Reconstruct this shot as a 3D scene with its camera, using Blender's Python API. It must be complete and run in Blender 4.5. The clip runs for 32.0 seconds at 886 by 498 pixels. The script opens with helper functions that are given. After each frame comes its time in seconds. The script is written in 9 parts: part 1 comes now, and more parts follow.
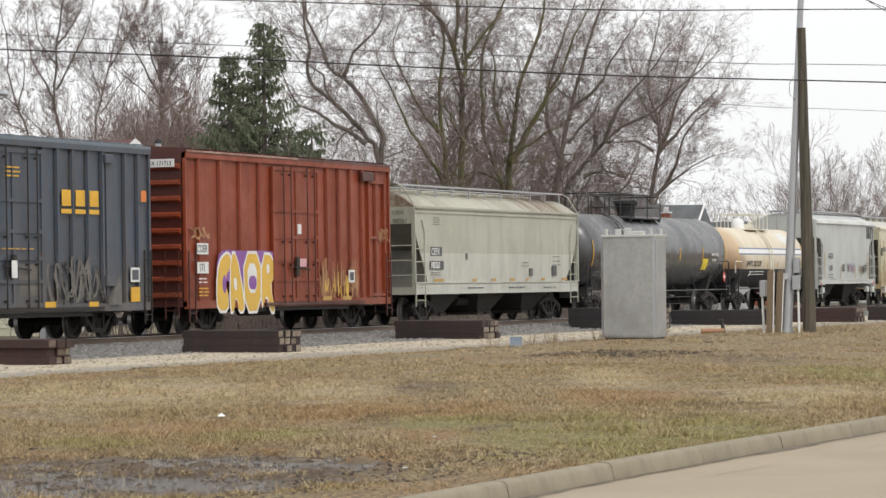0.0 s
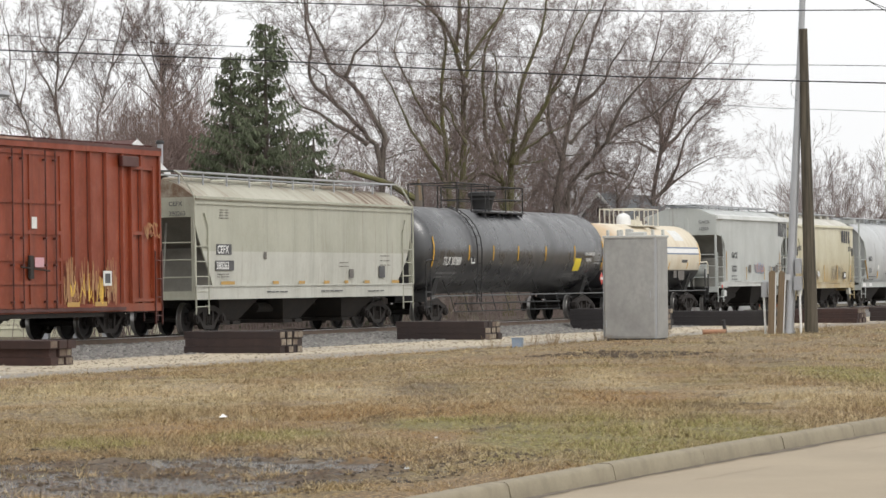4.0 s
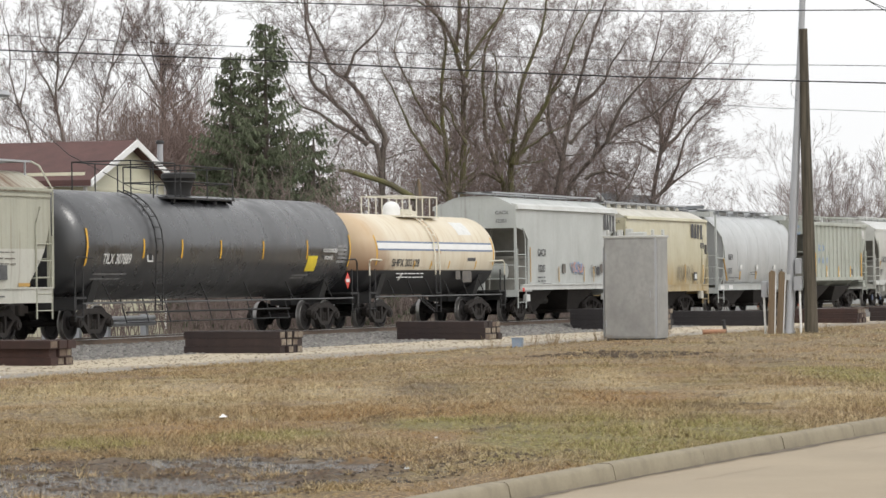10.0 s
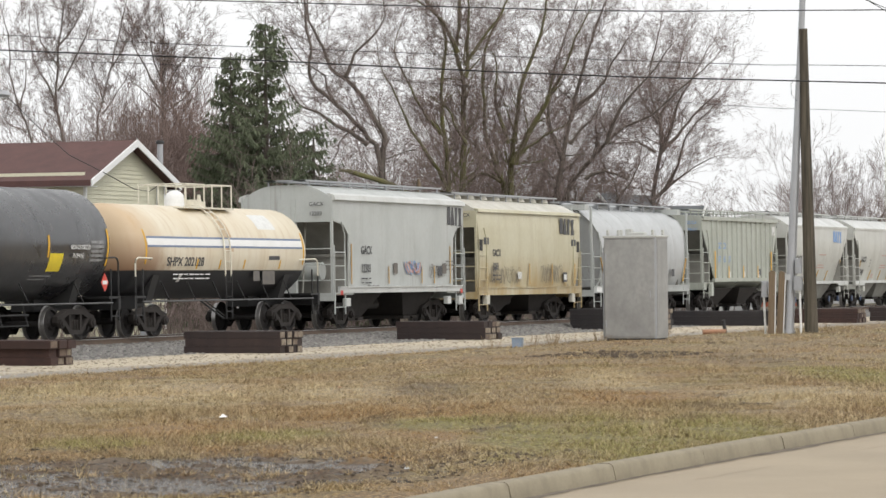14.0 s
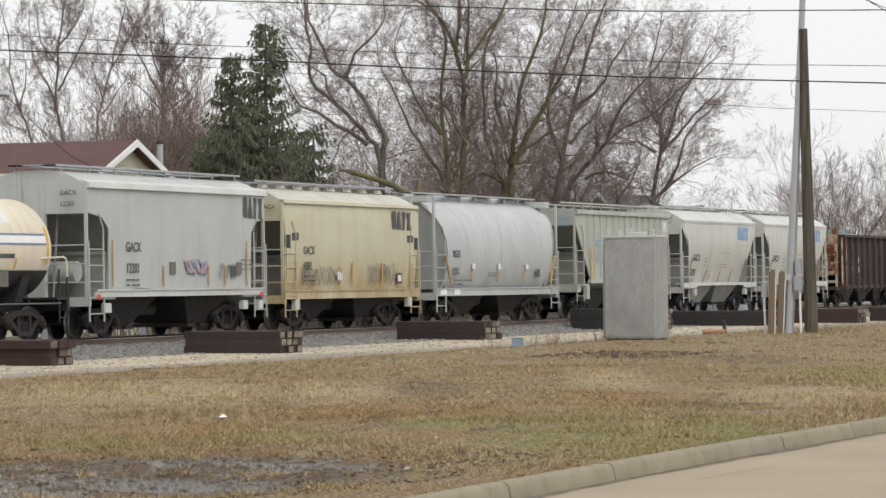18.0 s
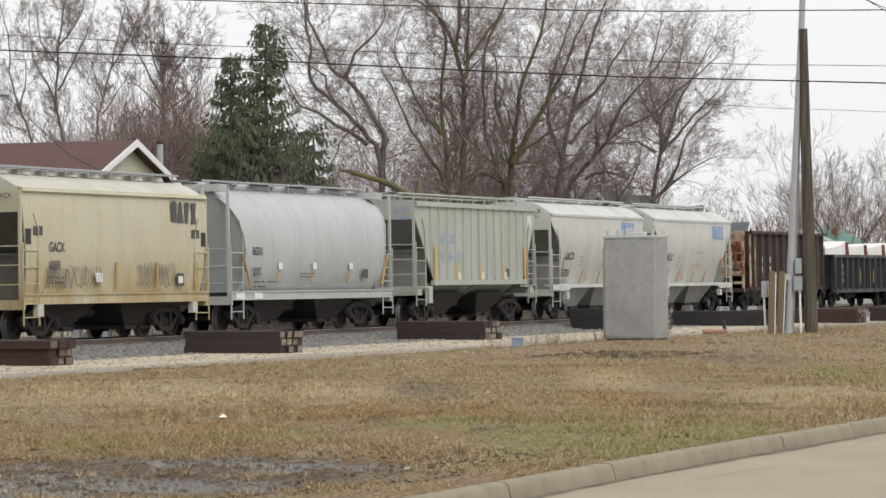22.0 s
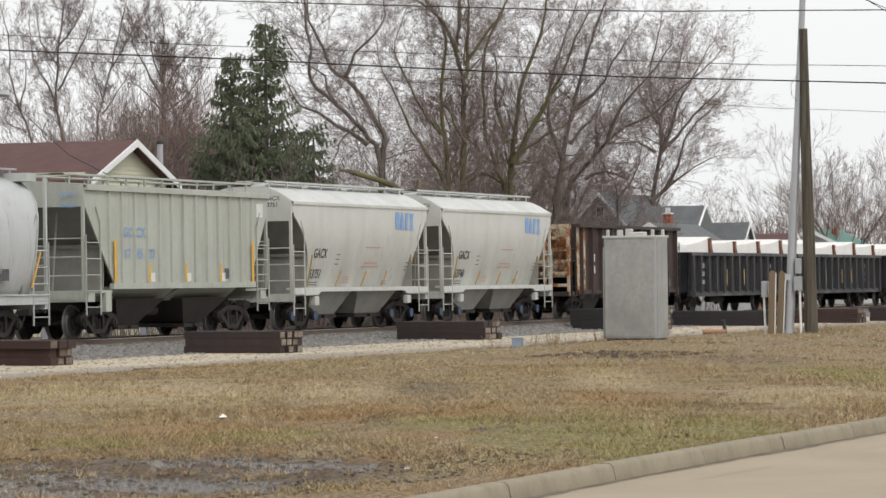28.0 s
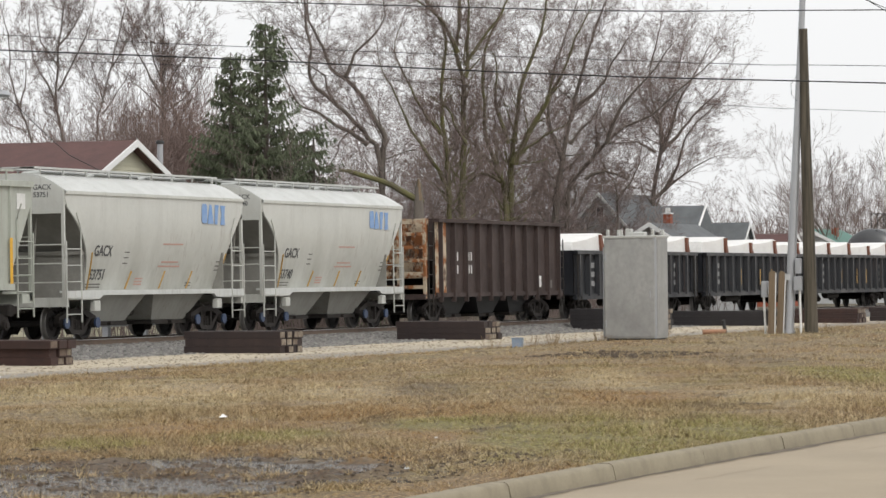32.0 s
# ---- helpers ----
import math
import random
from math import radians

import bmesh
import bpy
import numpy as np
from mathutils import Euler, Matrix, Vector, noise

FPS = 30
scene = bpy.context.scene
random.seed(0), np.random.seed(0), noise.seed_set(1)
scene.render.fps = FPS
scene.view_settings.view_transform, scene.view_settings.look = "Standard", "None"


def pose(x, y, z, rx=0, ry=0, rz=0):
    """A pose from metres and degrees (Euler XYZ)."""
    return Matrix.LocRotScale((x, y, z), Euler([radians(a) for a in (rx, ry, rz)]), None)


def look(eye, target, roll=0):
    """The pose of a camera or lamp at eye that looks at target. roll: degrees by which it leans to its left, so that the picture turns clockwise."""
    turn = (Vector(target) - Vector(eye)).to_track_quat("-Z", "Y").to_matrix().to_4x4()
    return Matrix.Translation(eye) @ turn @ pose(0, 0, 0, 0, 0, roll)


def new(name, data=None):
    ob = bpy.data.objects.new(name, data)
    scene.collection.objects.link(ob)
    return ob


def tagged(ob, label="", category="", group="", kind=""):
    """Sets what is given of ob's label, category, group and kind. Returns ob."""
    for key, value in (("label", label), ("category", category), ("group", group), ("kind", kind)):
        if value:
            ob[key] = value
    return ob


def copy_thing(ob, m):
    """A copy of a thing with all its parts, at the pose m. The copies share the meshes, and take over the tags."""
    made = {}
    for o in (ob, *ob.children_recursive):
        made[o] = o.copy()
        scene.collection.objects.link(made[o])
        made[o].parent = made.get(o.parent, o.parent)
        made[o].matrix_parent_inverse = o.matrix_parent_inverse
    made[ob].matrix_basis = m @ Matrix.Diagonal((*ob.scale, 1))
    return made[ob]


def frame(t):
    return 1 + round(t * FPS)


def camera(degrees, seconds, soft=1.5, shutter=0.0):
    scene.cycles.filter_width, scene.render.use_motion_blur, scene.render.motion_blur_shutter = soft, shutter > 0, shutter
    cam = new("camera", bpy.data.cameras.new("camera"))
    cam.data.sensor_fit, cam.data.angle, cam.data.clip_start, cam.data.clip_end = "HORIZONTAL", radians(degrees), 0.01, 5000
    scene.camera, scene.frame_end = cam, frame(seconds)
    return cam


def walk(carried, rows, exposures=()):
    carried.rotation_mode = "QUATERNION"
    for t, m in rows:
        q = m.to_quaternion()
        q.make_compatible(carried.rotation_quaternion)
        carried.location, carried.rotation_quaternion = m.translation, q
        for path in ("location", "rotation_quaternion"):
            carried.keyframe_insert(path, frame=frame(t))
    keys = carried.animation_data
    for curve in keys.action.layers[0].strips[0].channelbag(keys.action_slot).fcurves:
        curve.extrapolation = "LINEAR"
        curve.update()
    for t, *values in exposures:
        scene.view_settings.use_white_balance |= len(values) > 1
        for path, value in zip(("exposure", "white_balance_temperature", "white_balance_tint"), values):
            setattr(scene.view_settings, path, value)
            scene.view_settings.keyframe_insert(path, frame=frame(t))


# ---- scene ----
# Plan: x runs along the railway (away from the camera), y across it, z up; the train's near side lies in y = 0.
YAW = math.atan(0.3873)
AHEAD, RIGHT = Vector((math.cos(YAW), math.sin(YAW), 0)), Vector((math.sin(YAW), -math.cos(YAW), 0))
EYE = Vector((-105.75, -40.95, 1.95))


def plan(right, ahead, z=0.0):
    """A place by its distance to the right of the line of sight and ahead of the eye."""
    p = EYE + AHEAD * ahead + RIGHT * right
    return Vector((p.x, p.y, z))


def aim(dx, dy):
    a, b = radians(0.5065) + dy, dx
    way = AHEAD * math.cos(b) + RIGHT * math.sin(b)
    return look(EYE, EYE + way * 100 + Vector((0, 0, 100 * math.tan(a))), -0.40)


cam = camera(15.205, 32.0, 1.5)
walk(cam, [(0, aim(0.00051, -0.00026)), (0.5, aim(0.00034, -0.00017)), (1.5, aim(0.00010, -0.00005)), (3, aim(0, 0)), (32, aim(0, 0))],
     [(0, 0.02), (6, 0.04), (14, 0.04), (17, -0.08), (25, -0.06), (32, -0.06)])

# ---- light ----
world = bpy.data.worlds.new("overcast")
scene.world = world
world.use_nodes = True
wn, wl = world.node_tree.nodes, world.node_tree.links
sky = wn.new("ShaderNodeTexSky")
sky.sky_type, sky.sun_disc = "NISHITA", False
sky.sun_elevation, sky.sun_rotation = radians(48), radians(200)
sky.air_density, sky.dust_density, sky.ozone_density = 1.0, 6.0, 1.0
grey = wn.new("ShaderNodeHueSaturation")
grey.inputs["Saturation"].default_value = 0.10
wl.new(sky.outputs["Color"], grey.inputs["Color"])
cloud = wn.new("ShaderNodeMix")
cloud.data_type = "RGBA"
cloud.inputs["Factor"].default_value = 0.75
cloud.inputs["B"].default_value = (8.5, 8.55, 8.6, 1)
wl.new(grey.outputs["Color"], cloud.inputs["A"])
wl.new(cloud.outputs["Result"], wn["Background"].inputs["Color"])
wn["Background"].inputs["Strength"].default_value = 0.145
sun = new("sun", bpy.data.lights.new("sun", "SUN"))
sun.data.energy, sun.data.angle, sun.data.color = 1.0, radians(25), (1.0, 0.97, 0.92)
sun.matrix_world = look((-60, -60, 80), (0, 0, 0))


# ---- materials ----
def nodes_of(name):
    m = bpy.data.materials.new(name)
    m.use_nodes = True
    return m, m.node_tree.nodes, m.node_tree.links, m.node_tree.nodes["Principled BSDF"]


def noise_of(n, l, scale, stretch=(1, 1, 1), detail=4.0, coords="Object", rough=0.6):
    tc = n.new("ShaderNodeTexCoord")
    mp = n.new("ShaderNodeMapping")
    mp.inputs["Scale"].default_value = stretch
    l.new(tc.outputs[coords], mp.inputs["Vector"])
    t = n.new("ShaderNodeTexNoise")
    t.inputs["Scale"].default_value, t.inputs["Detail"].default_value, t.inputs["Roughness"].default_value = scale, detail, rough
    l.new(mp.outputs["Vector"], t.inputs["Vector"])
    return t.outputs["Fac"]


def ramp_of(n, l, fac, lo, hi):
    r = n.new("ShaderNodeMapRange")
    r.inputs["From Min"].default_value, r.inputs["From Max"].default_value = lo, hi
    l.new(fac, r.inputs["Value"])
    return r.outputs["Result"]


def mixed(n, l, fac, a, b):
    m = n.new("ShaderNodeMix")
    m.data_type = "RGBA"
    for s, v in (("A", a), ("B", b)):
        if isinstance(v, tuple):
            m.inputs[s].default_value = (*v, 1)
        else:
            l.new(v, m.inputs[s])
    if isinstance(fac, float):
        m.inputs["Factor"].default_value = fac
    else:
        l.new(fac, m.inputs["Factor"])
    return m.outputs["Result"]


def times(n, l, fac, k):
    m = n.new("ShaderNodeMath")
    m.operation = "MULTIPLY"
    l.new(fac, m.inputs[0])
    if isinstance(k, float):
        m.inputs[1].default_value = k
    else:
        l.new(k, m.inputs[1])
    return m.outputs[0]


def bump_of(n, l, b, fac, strength, dist=0.01):
    bp = n.new("ShaderNodeBump")
    bp.inputs["Strength"].default_value, bp.inputs["Distance"].default_value = strength, dist
    l.new(fac, bp.inputs["Height"])
    l.new(bp.outputs["Normal"], b.inputs["Normal"])


def surface(name, base, dark, rough=0.7, metal=0.0, scale=2.0, amount=0.6, grain=30.0, bump=0.15, stretch=(1, 1, 1), random_tone=0.0):
    """A general worn surface: two tones in patches and in fine grain."""
    m, n, l, b = nodes_of(name)
    big = ramp_of(n, l, noise_of(n, l, scale, stretch), 0.35, 0.68)
    fine = noise_of(n, l, grain, stretch, 3.0)
    col = mixed(n, l, times(n, l, big, amount), base, dark)
    col = mixed(n, l, times(n, l, ramp_of(n, l, fine, 0.4, 0.7), 0.35 * amount + 0.08), col, tuple(c * 0.6 for c in base))
    if random_tone:
        oi = n.new("ShaderNodeObjectInfo")
        col = mixed(n, l, times(n, l, oi.outputs["Random"], random_tone), col, dark)
    l.new(col, b.inputs["Base Color"])
    b.inputs["Roughness"].default_value, b.inputs["Metallic"].default_value = rough, metal
    bump_of(n, l, b, fine, bump)
    return m


def paint(name, base, grime=(0.10, 0.085, 0.065), rust=(0.16, 0.06, 0.025), grimy=0.35, rusty=0.10, streak=0.35, rough=0.40, low=None, runs=0.45):
    """Car paint: dull patches, vertical streaks, narrow rust runs and flecks; low = (z, height, amount) tints the side
    above the sill, for splashed dirt and for shade.
    """
    m, n, l, b = nodes_of(name)
    patches_ = ramp_of(n, l, noise_of(n, l, 0.55, (1, 1, 0.8), 6.0, rough=0.68), 0.38, 0.66)
    streaks = ramp_of(n, l, noise_of(n, l, 1.0, (2.2, 2.2, 0.14), 7.0, rough=0.75), 0.48, 0.68)
    narrow = ramp_of(n, l, noise_of(n, l, 1.6, (5.0, 5.0, 0.10), 6.0, rough=0.65), 0.56, 0.66)
    where = ramp_of(n, l, noise_of(n, l, 0.45, (1, 1, 0.5), 4.0), 0.45, 0.62)
    flecks = ramp_of(n, l, noise_of(n, l, 7.0, (1, 1, 0.6), 6.0, rough=0.7), 0.58, 0.67)
    speckle = noise_of(n, l, 14.0, (1, 1, 0.7), 5.0, rough=0.75)
    col = mixed(n, l, times(n, l, patches_, grimy), base, tuple(0.55 * c + 0.45 * g for c, g in zip(base, grime)))
    col = mixed(n, l, times(n, l, streaks, streak), col, tuple(0.3 * c + 0.7 * g for c, g in zip(base, grime)))
    if low:
        tc = n.new("ShaderNodeTexCoord")
        sx = n.new("ShaderNodeSeparateXYZ")
        l.new(tc.outputs["Object"], sx.inputs[0])
        up = ramp_of(n, l, sx.outputs["Z"], low[0] + low[1], low[0])
        blot = ramp_of(n, l, noise_of(n, l, 1.3, (1, 1, 0.35), 6.0), 0.30, 0.66)
        col = mixed(n, l, times(n, l, times(n, l, up, blot), low[2]), col, low[3] if len(low) > 3 else grime)
    col = mixed(n, l, times(n, l, times(n, l, narrow, where), runs), col, tuple(0.25 * c + 0.4 * g + 0.35 * k for c, g, k in zip(base, grime, rust)))
    col = mixed(n, l, times(n, l, flecks, rusty), col, rust)
    col = mixed(n, l, times(n, l, ramp_of(n, l, speckle, 0.48, 0.70), 0.22), col, tuple(0.6 * c + 0.2 * g for c, g in zip(base, grime)))
    l.new(col, b.inputs["Base Color"])
    matt = n.new("ShaderNodeMapRange")
    matt.inputs["To Min"].default_value, matt.inputs["To Max"].default_value = rough - 0.06, rough + 0.22
    l.new(patches_, matt.inputs["Value"])
    l.new(matt.outputs["Result"], b.inputs["Roughness"])
    bump_of(n, l, b, noise_of(n, l, 3.0, (1, 1, 1), 4.0), 0.16, 0.02)
    return m


M_CSX = paint("slate_blue_paint", (0.044, 0.062, 0.090), grime=(0.075, 0.062, 0.050), grimy=0.75, rusty=0.55, streak=0.60, rough=0.42, low=(0.8, 1.7, 0.85, (0.125, 0.105, 0.085)))
M_REDBOX = paint("oxide_red_paint", (0.245, 0.043, 0.014), grime=(0.070, 0.018, 0.010), rust=(0.30, 0.11, 0.045), grimy=0.80, rusty=0.40, streak=0.75, rough=0.48, low=(0.8, 1.2, 0.55, (0.17, 0.05, 0.02)))
M_REDDARK = paint("dark_oxide_paint", (0.075, 0.018, 0.013), grime=(0.03, 0.015, 0.012), grimy=0.6, rusty=0.3)
M_CEFX = paint("pale_grey_paint", (0.40, 0.40, 0.325), rust=(0.22, 0.13, 0.07), grimy=0.35, rusty=0.18, streak=0.35, runs=0.7)
M_CEFXLOW = paint("repainted_pale_grey", (0.50, 0.50, 0.445), rust=(0.22, 0.13, 0.07), grimy=0.35, rusty=0.18, streak=0.30)
def make_rusty_roof():
    """Pale roof paint with long brown rust runs in patches."""
    m, n, l, b = nodes_of("rust_stained_roof")
    base = mixed(n, l, ramp_of(n, l, noise_of(n, l, 0.8, (1, 1, 1), 5.0), 0.4, 0.7), (0.43, 0.42, 0.35), (0.34, 0.32, 0.255))
    where = ramp_of(n, l, noise_of(n, l, 0.30, (1, 0.3, 0.3), 4.0), 0.45, 0.58)
    runs = ramp_of(n, l, noise_of(n, l, 1.5, (3.0, 0.30, 0.30), 7.0, rough=0.75), 0.42, 0.58)
    both = n.new("ShaderNodeMath")
    both.operation = "MULTIPLY"
    l.new(where, both.inputs[0])
    l.new(runs, both.inputs[1])
    col = mixed(n, l, times(n, l, both.outputs[0], 0.9), base, (0.12, 0.058, 0.028))
    flecks = ramp_of(n, l, noise_of(n, l, 9.0, (1, 1, 1), 6.0, rough=0.7), 0.58, 0.70)
    col = mixed(n, l, times(n, l, flecks, 0.4), col, (0.12, 0.065, 0.035))
    l.new(col, b.inputs["Base Color"])
    b.inputs["Roughness"].default_value = 0.75
    return m


M_ROOFRUST = make_rusty_roof()
M_TANK = paint("black_tank_paint", (0.018, 0.019, 0.022), grime=(0.07, 0.07, 0.072), grimy=0.5, rusty=0.03, streak=0.30, rough=0.25)
M_TANK.node_tree.nodes["Principled BSDF"].inputs["IOR"].default_value = 1.8
M_CREAMRUST = paint("rust_streaked_cream", (0.56, 0.43, 0.27), grime=(0.30, 0.15, 0.05), grimy=0.7, rusty=0.4, streak=0.7)
M_GREYA = paint("light_grey_paint", (0.44, 0.46, 0.445), grimy=0.25, rusty=0.08, streak=0.13)
M_YELLOW = paint("faded_yellow_paint", (0.52, 0.49, 0.355), grime=(0.26, 0.18, 0.08), grimy=0.35, rusty=0.22, streak=0.28, low=(1.2, 1.25, 0.95, (0.36, 0.225, 0.065)))
M_KGEX = paint("silver_grey_paint", (0.45, 0.465, 0.47), grimy=0.22, rusty=0.05, streak=0.15, low=(1.2, 1.6, 0.35, (0.25, 0.24, 0.20)))
M_RIB = paint("green_grey_paint", (0.405, 0.425, 0.375), grimy=0.35, rusty=0.14, streak=0.27)
# The low tint greys the lower side, as shade under its bulge.
M_GATX = paint("off_white_paint", (0.545, 0.55, 0.515), grimy=0.25, rusty=0.05, streak=0.15, low=(1.3, 1.7, 0.75, (0.29, 0.285, 0.245)))
M_BROWN = paint("brown_hopper_paint", (0.046, 0.028, 0.024), grime=(0.011, 0.008, 0.008), rust=(0.11, 0.055, 0.03), grimy=0.7, rusty=0.35, streak=0.7, rough=0.65)
def make_rust():
    """Bare orange rust with flaking pale paint and dark scale."""
    m, n, l, b = nodes_of("orange_rust_steel")
    flake = noise_of(n, l, 1.5, (1, 1, 0.8), 6.0, rough=0.7)
    col = mixed(n, l, ramp_of(n, l, flake, 0.47, 0.53), (0.26, 0.10, 0.035), (0.46, 0.38, 0.28))
    scale = noise_of(n, l, 2.3, (1, 1, 0.5), 7.0, rough=0.75)
    col = mixed(n, l, times(n, l, ramp_of(n, l, scale, 0.52, 0.60), 0.9), col, (0.060, 0.032, 0.022))
    l.new(col, b.inputs["Base Color"])
    b.inputs["Roughness"].default_value = 0.9
    bump_of(n, l, b, scale, 0.4, 0.02)
    return m


M_RUSTEND = make_rust()
M_GON = paint("black_gondola_paint", (0.007, 0.008, 0.011), grime=(0.030, 0.033, 0.040), grimy=0.45, rusty=0.10, streak=0.55, rough=0.42)
M_STEEL = surface("grimy_running_gear", (0.020, 0.018, 0.016), (0.040, 0.028, 0.021), 0.8, 0.0, 4.0, 0.7, 40.0, 0.25)
M_FRAME = surface("rusty_cast_steel", (0.030, 0.024, 0.021), (0.013, 0.011, 0.010), 0.85, 0.0, 5.0, 0.7, 40.0, 0.3)
M_WHEEL = surface("brown_wheel_steel", (0.016, 0.013, 0.012), (0.010, 0.008, 0.008), 0.8, 0.0, 4.0, 0.6, 40.0, 0.15)
M_TREAD = surface("bright_tread", (0.35, 0.34, 0.33), (0.25, 0.24, 0.23), 0.35, 0.9, 4.0, 0.5, 40.0, 0.05)
M_RAIL = surface("rail_rust", (0.16, 0.115, 0.085), (0.10, 0.075, 0.06), 0.75, 0.2, 3.0, 0.6, 30.0, 0.2)
M_RAILTOP = surface("rail_head", (0.42, 0.41, 0.40), (0.30, 0.29, 0.28), 0.35, 0.8, 3.0, 0.5, 30.0, 0.05)
M_TIE = surface("creosoted_timber", (0.044, 0.027, 0.024), (0.018, 0.013, 0.013), 0.8, 0.0, 3.0, 0.6, 25.0, 0.4, (1, 1, 1), 0.5)
M_TIEEND = surface("tie_end_grain", (0.38, 0.33, 0.25), (0.10, 0.065, 0.05), 0.85, 0.0, 9.0, 0.9, 40.0, 0.3, (1, 1, 1), 0.85)
M_BLACK = surface("black_iron", (0.018, 0.018, 0.019), (0.03, 0.028, 0.026), 0.6, 0.0, 4.0, 0.5, 40.0, 0.1)
M_YSTRIPE = surface("yellow_marking", (0.72, 0.40, 0.03), (0.45, 0.27, 0.05), 0.6, 0.0, 5.0, 0.5, 40.0, 0.05)
M_WHITE = surface("white_marking", (0.72, 0.72, 0.70), (0.5, 0.5, 0.48), 0.6, 0.0, 5.0, 0.5, 40.0, 0.05)
M_DARKTXT = surface("dark_lettering", (0.055, 0.055, 0.060), (0.13, 0.13, 0.13), 0.6, 0.0, 3.0, 0.6, 20.0, 0.05)
M_BLUETXT = surface("blue_lettering", (0.17, 0.31, 0.58), (0.34, 0.42, 0.55), 0.6, 0.0, 3.0, 0.6, 20.0, 0.05)
M_REDTXT = surface("faded_red_lettering", (0.50, 0.27, 0.22), (0.50, 0.40, 0.35), 0.6, 0.0, 3.0, 0.6, 20.0, 0.05)
M_REFL = surface("red_reflector", (0.60, 0.05, 0.03), (0.45, 0.06, 0.04), 0.4, 0.0, 3.0, 0.4, 20.0, 0.05)
M_ORANGE = surface("orange_sticker", (0.65, 0.20, 0.04), (0.5, 0.2, 0.06), 0.6, 0.0, 3.0, 0.5, 20.0, 0.05)
M_BLUESTRIPE = surface("blue_band", (0.14, 0.19, 0.30), (0.25, 0.28, 0.33), 0.6, 0.0, 2.0, 0.5, 20.0, 0.05)
M_PURPLE = surface("purple_spray", (0.20, 0.07, 0.28), (0.30, 0.12, 0.35), 0.6, 0.0, 3.0, 0.6, 20.0, 0.05)
M_ALU = surface("dull_aluminium", (0.44, 0.44, 0.425), (0.29, 0.29, 0.28), 0.40, 0.55, 1.3, 0.75, 9.0, 0.02, (1, 1, 0.8))
M_GALV = surface("galvanised_steel", (0.45, 0.46, 0.48), (0.36, 0.37, 0.39), 0.45, 0.5, 3.0, 0.5, 30.0, 0.05, (1, 1, 0.2))
M_POLEWOOD = surface("weathered_pole_wood", (0.125, 0.106, 0.078), (0.026, 0.023, 0.017), 0.9, 0.0, 5.0, 1.0, 30.0, 0.5, (3, 3, 0.12))
M_PLANK = surface("weathered_plank", (0.23, 0.17, 0.11), (0.12, 0.085, 0.055), 0.9, 0.0, 5.0, 0.8, 30.0, 0.5, (3, 3, 0.15))
M_CONC = surface("kerb_concrete", (0.295, 0.255, 0.18), (0.175, 0.15, 0.105), 0.9, 0.0, 3.5, 0.6, 45.0, 0.25, (1, 1, 1), 0.25)
M_SIDING = surface("beige_siding", (0.60, 0.58, 0.44), (0.50, 0.48, 0.37), 0.6, 0.0, 0.8, 0.4, 15.0, 0.05)
M_TRIM = surface("white_trim", (0.78, 0.78, 0.77), (0.66, 0.66, 0.64), 0.55, 0.0, 2.0, 0.4, 20.0, 0.05)
M_SHINGLE = surface("brown_shingle", (0.115, 0.058, 0.052), (0.075, 0.042, 0.040), 0.9, 0.0, 1.5, 0.7, 14.0, 0.5)
M_SHINGLEG = surface("grey_shingle", (0.15, 0.16, 0.165), (0.10, 0.105, 0.11), 0.9, 0.0, 1.5, 0.7, 14.0, 0.5)
M_SHINGLEGR = surface("green_roof", (0.10, 0.22, 0.18), (0.07, 0.16, 0.13), 0.7, 0.0, 1.5, 0.6, 14.0, 0.3)
M_WALLW = surface("white_clapboard", (0.52, 0.53, 0.53), (0.40, 0.41, 0.41), 0.7, 0.0, 1.0, 0.5, 15.0, 0.05)
M_BRICKRED = surface("red_chimney_brick", (0.34, 0.09, 0.045), (0.24, 0.08, 0.05), 0.85, 0.0, 4.0, 0.6, 30.0, 0.2)
M_TARP = surface("white_cover", (0.80, 0.79, 0.77), (0.68, 0.66, 0.63), 0.55, 0.0, 1.0, 0.5, 10.0, 0.2)
M_GLASS = surface("dark_window_glass", (0.03, 0.035, 0.04), (0.05, 0.055, 0.06), 0.08, 0.0, 1.0, 0.4, 10.0, 0.0)
M_BARK = surface("grey_bark", (0.165, 0.14, 0.118), (0.085, 0.072, 0.060), 0.95, 0.0, 1.2, 0.8, 20.0, 0.5, (2, 2, 0.5))
M_MOSS = surface("mossy_bark", (0.155, 0.150, 0.055), (0.105, 0.088, 0.066), 0.95, 0.0, 1.1, 1.0, 15.0, 0.5, (1, 1, 0.5))
M_TWIG = surface("twig_bark", (0.235, 0.182, 0.165), (0.16, 0.124, 0.112), 0.95, 0.0, 0.3, 0.8, 5.0, 0.0)
M_TWIGRED = surface("reddish_twigs", (0.235, 0.170, 0.150), (0.165, 0.122, 0.107), 0.95, 0.0, 0.3, 0.8, 5.0, 0.0)
M_NEEDLE = surface("spruce_needles", (0.092, 0.115, 0.060), (0.150, 0.165, 0.105), 0.8, 0.0, 0.8, 0.8, 8.0, 0.0)
M_BLUEBIN = surface("blue_plastic", (0.24, 0.30, 0.38), (0.17, 0.21, 0.28), 0.5, 0.0, 3.0, 0.5, 20.0, 0.05)
M_CLAY = surface("clay_pipe", (0.36, 0.19, 0.11), (0.28, 0.16, 0.10), 0.8, 0.0, 3.0, 0.5, 20.0, 0.1)
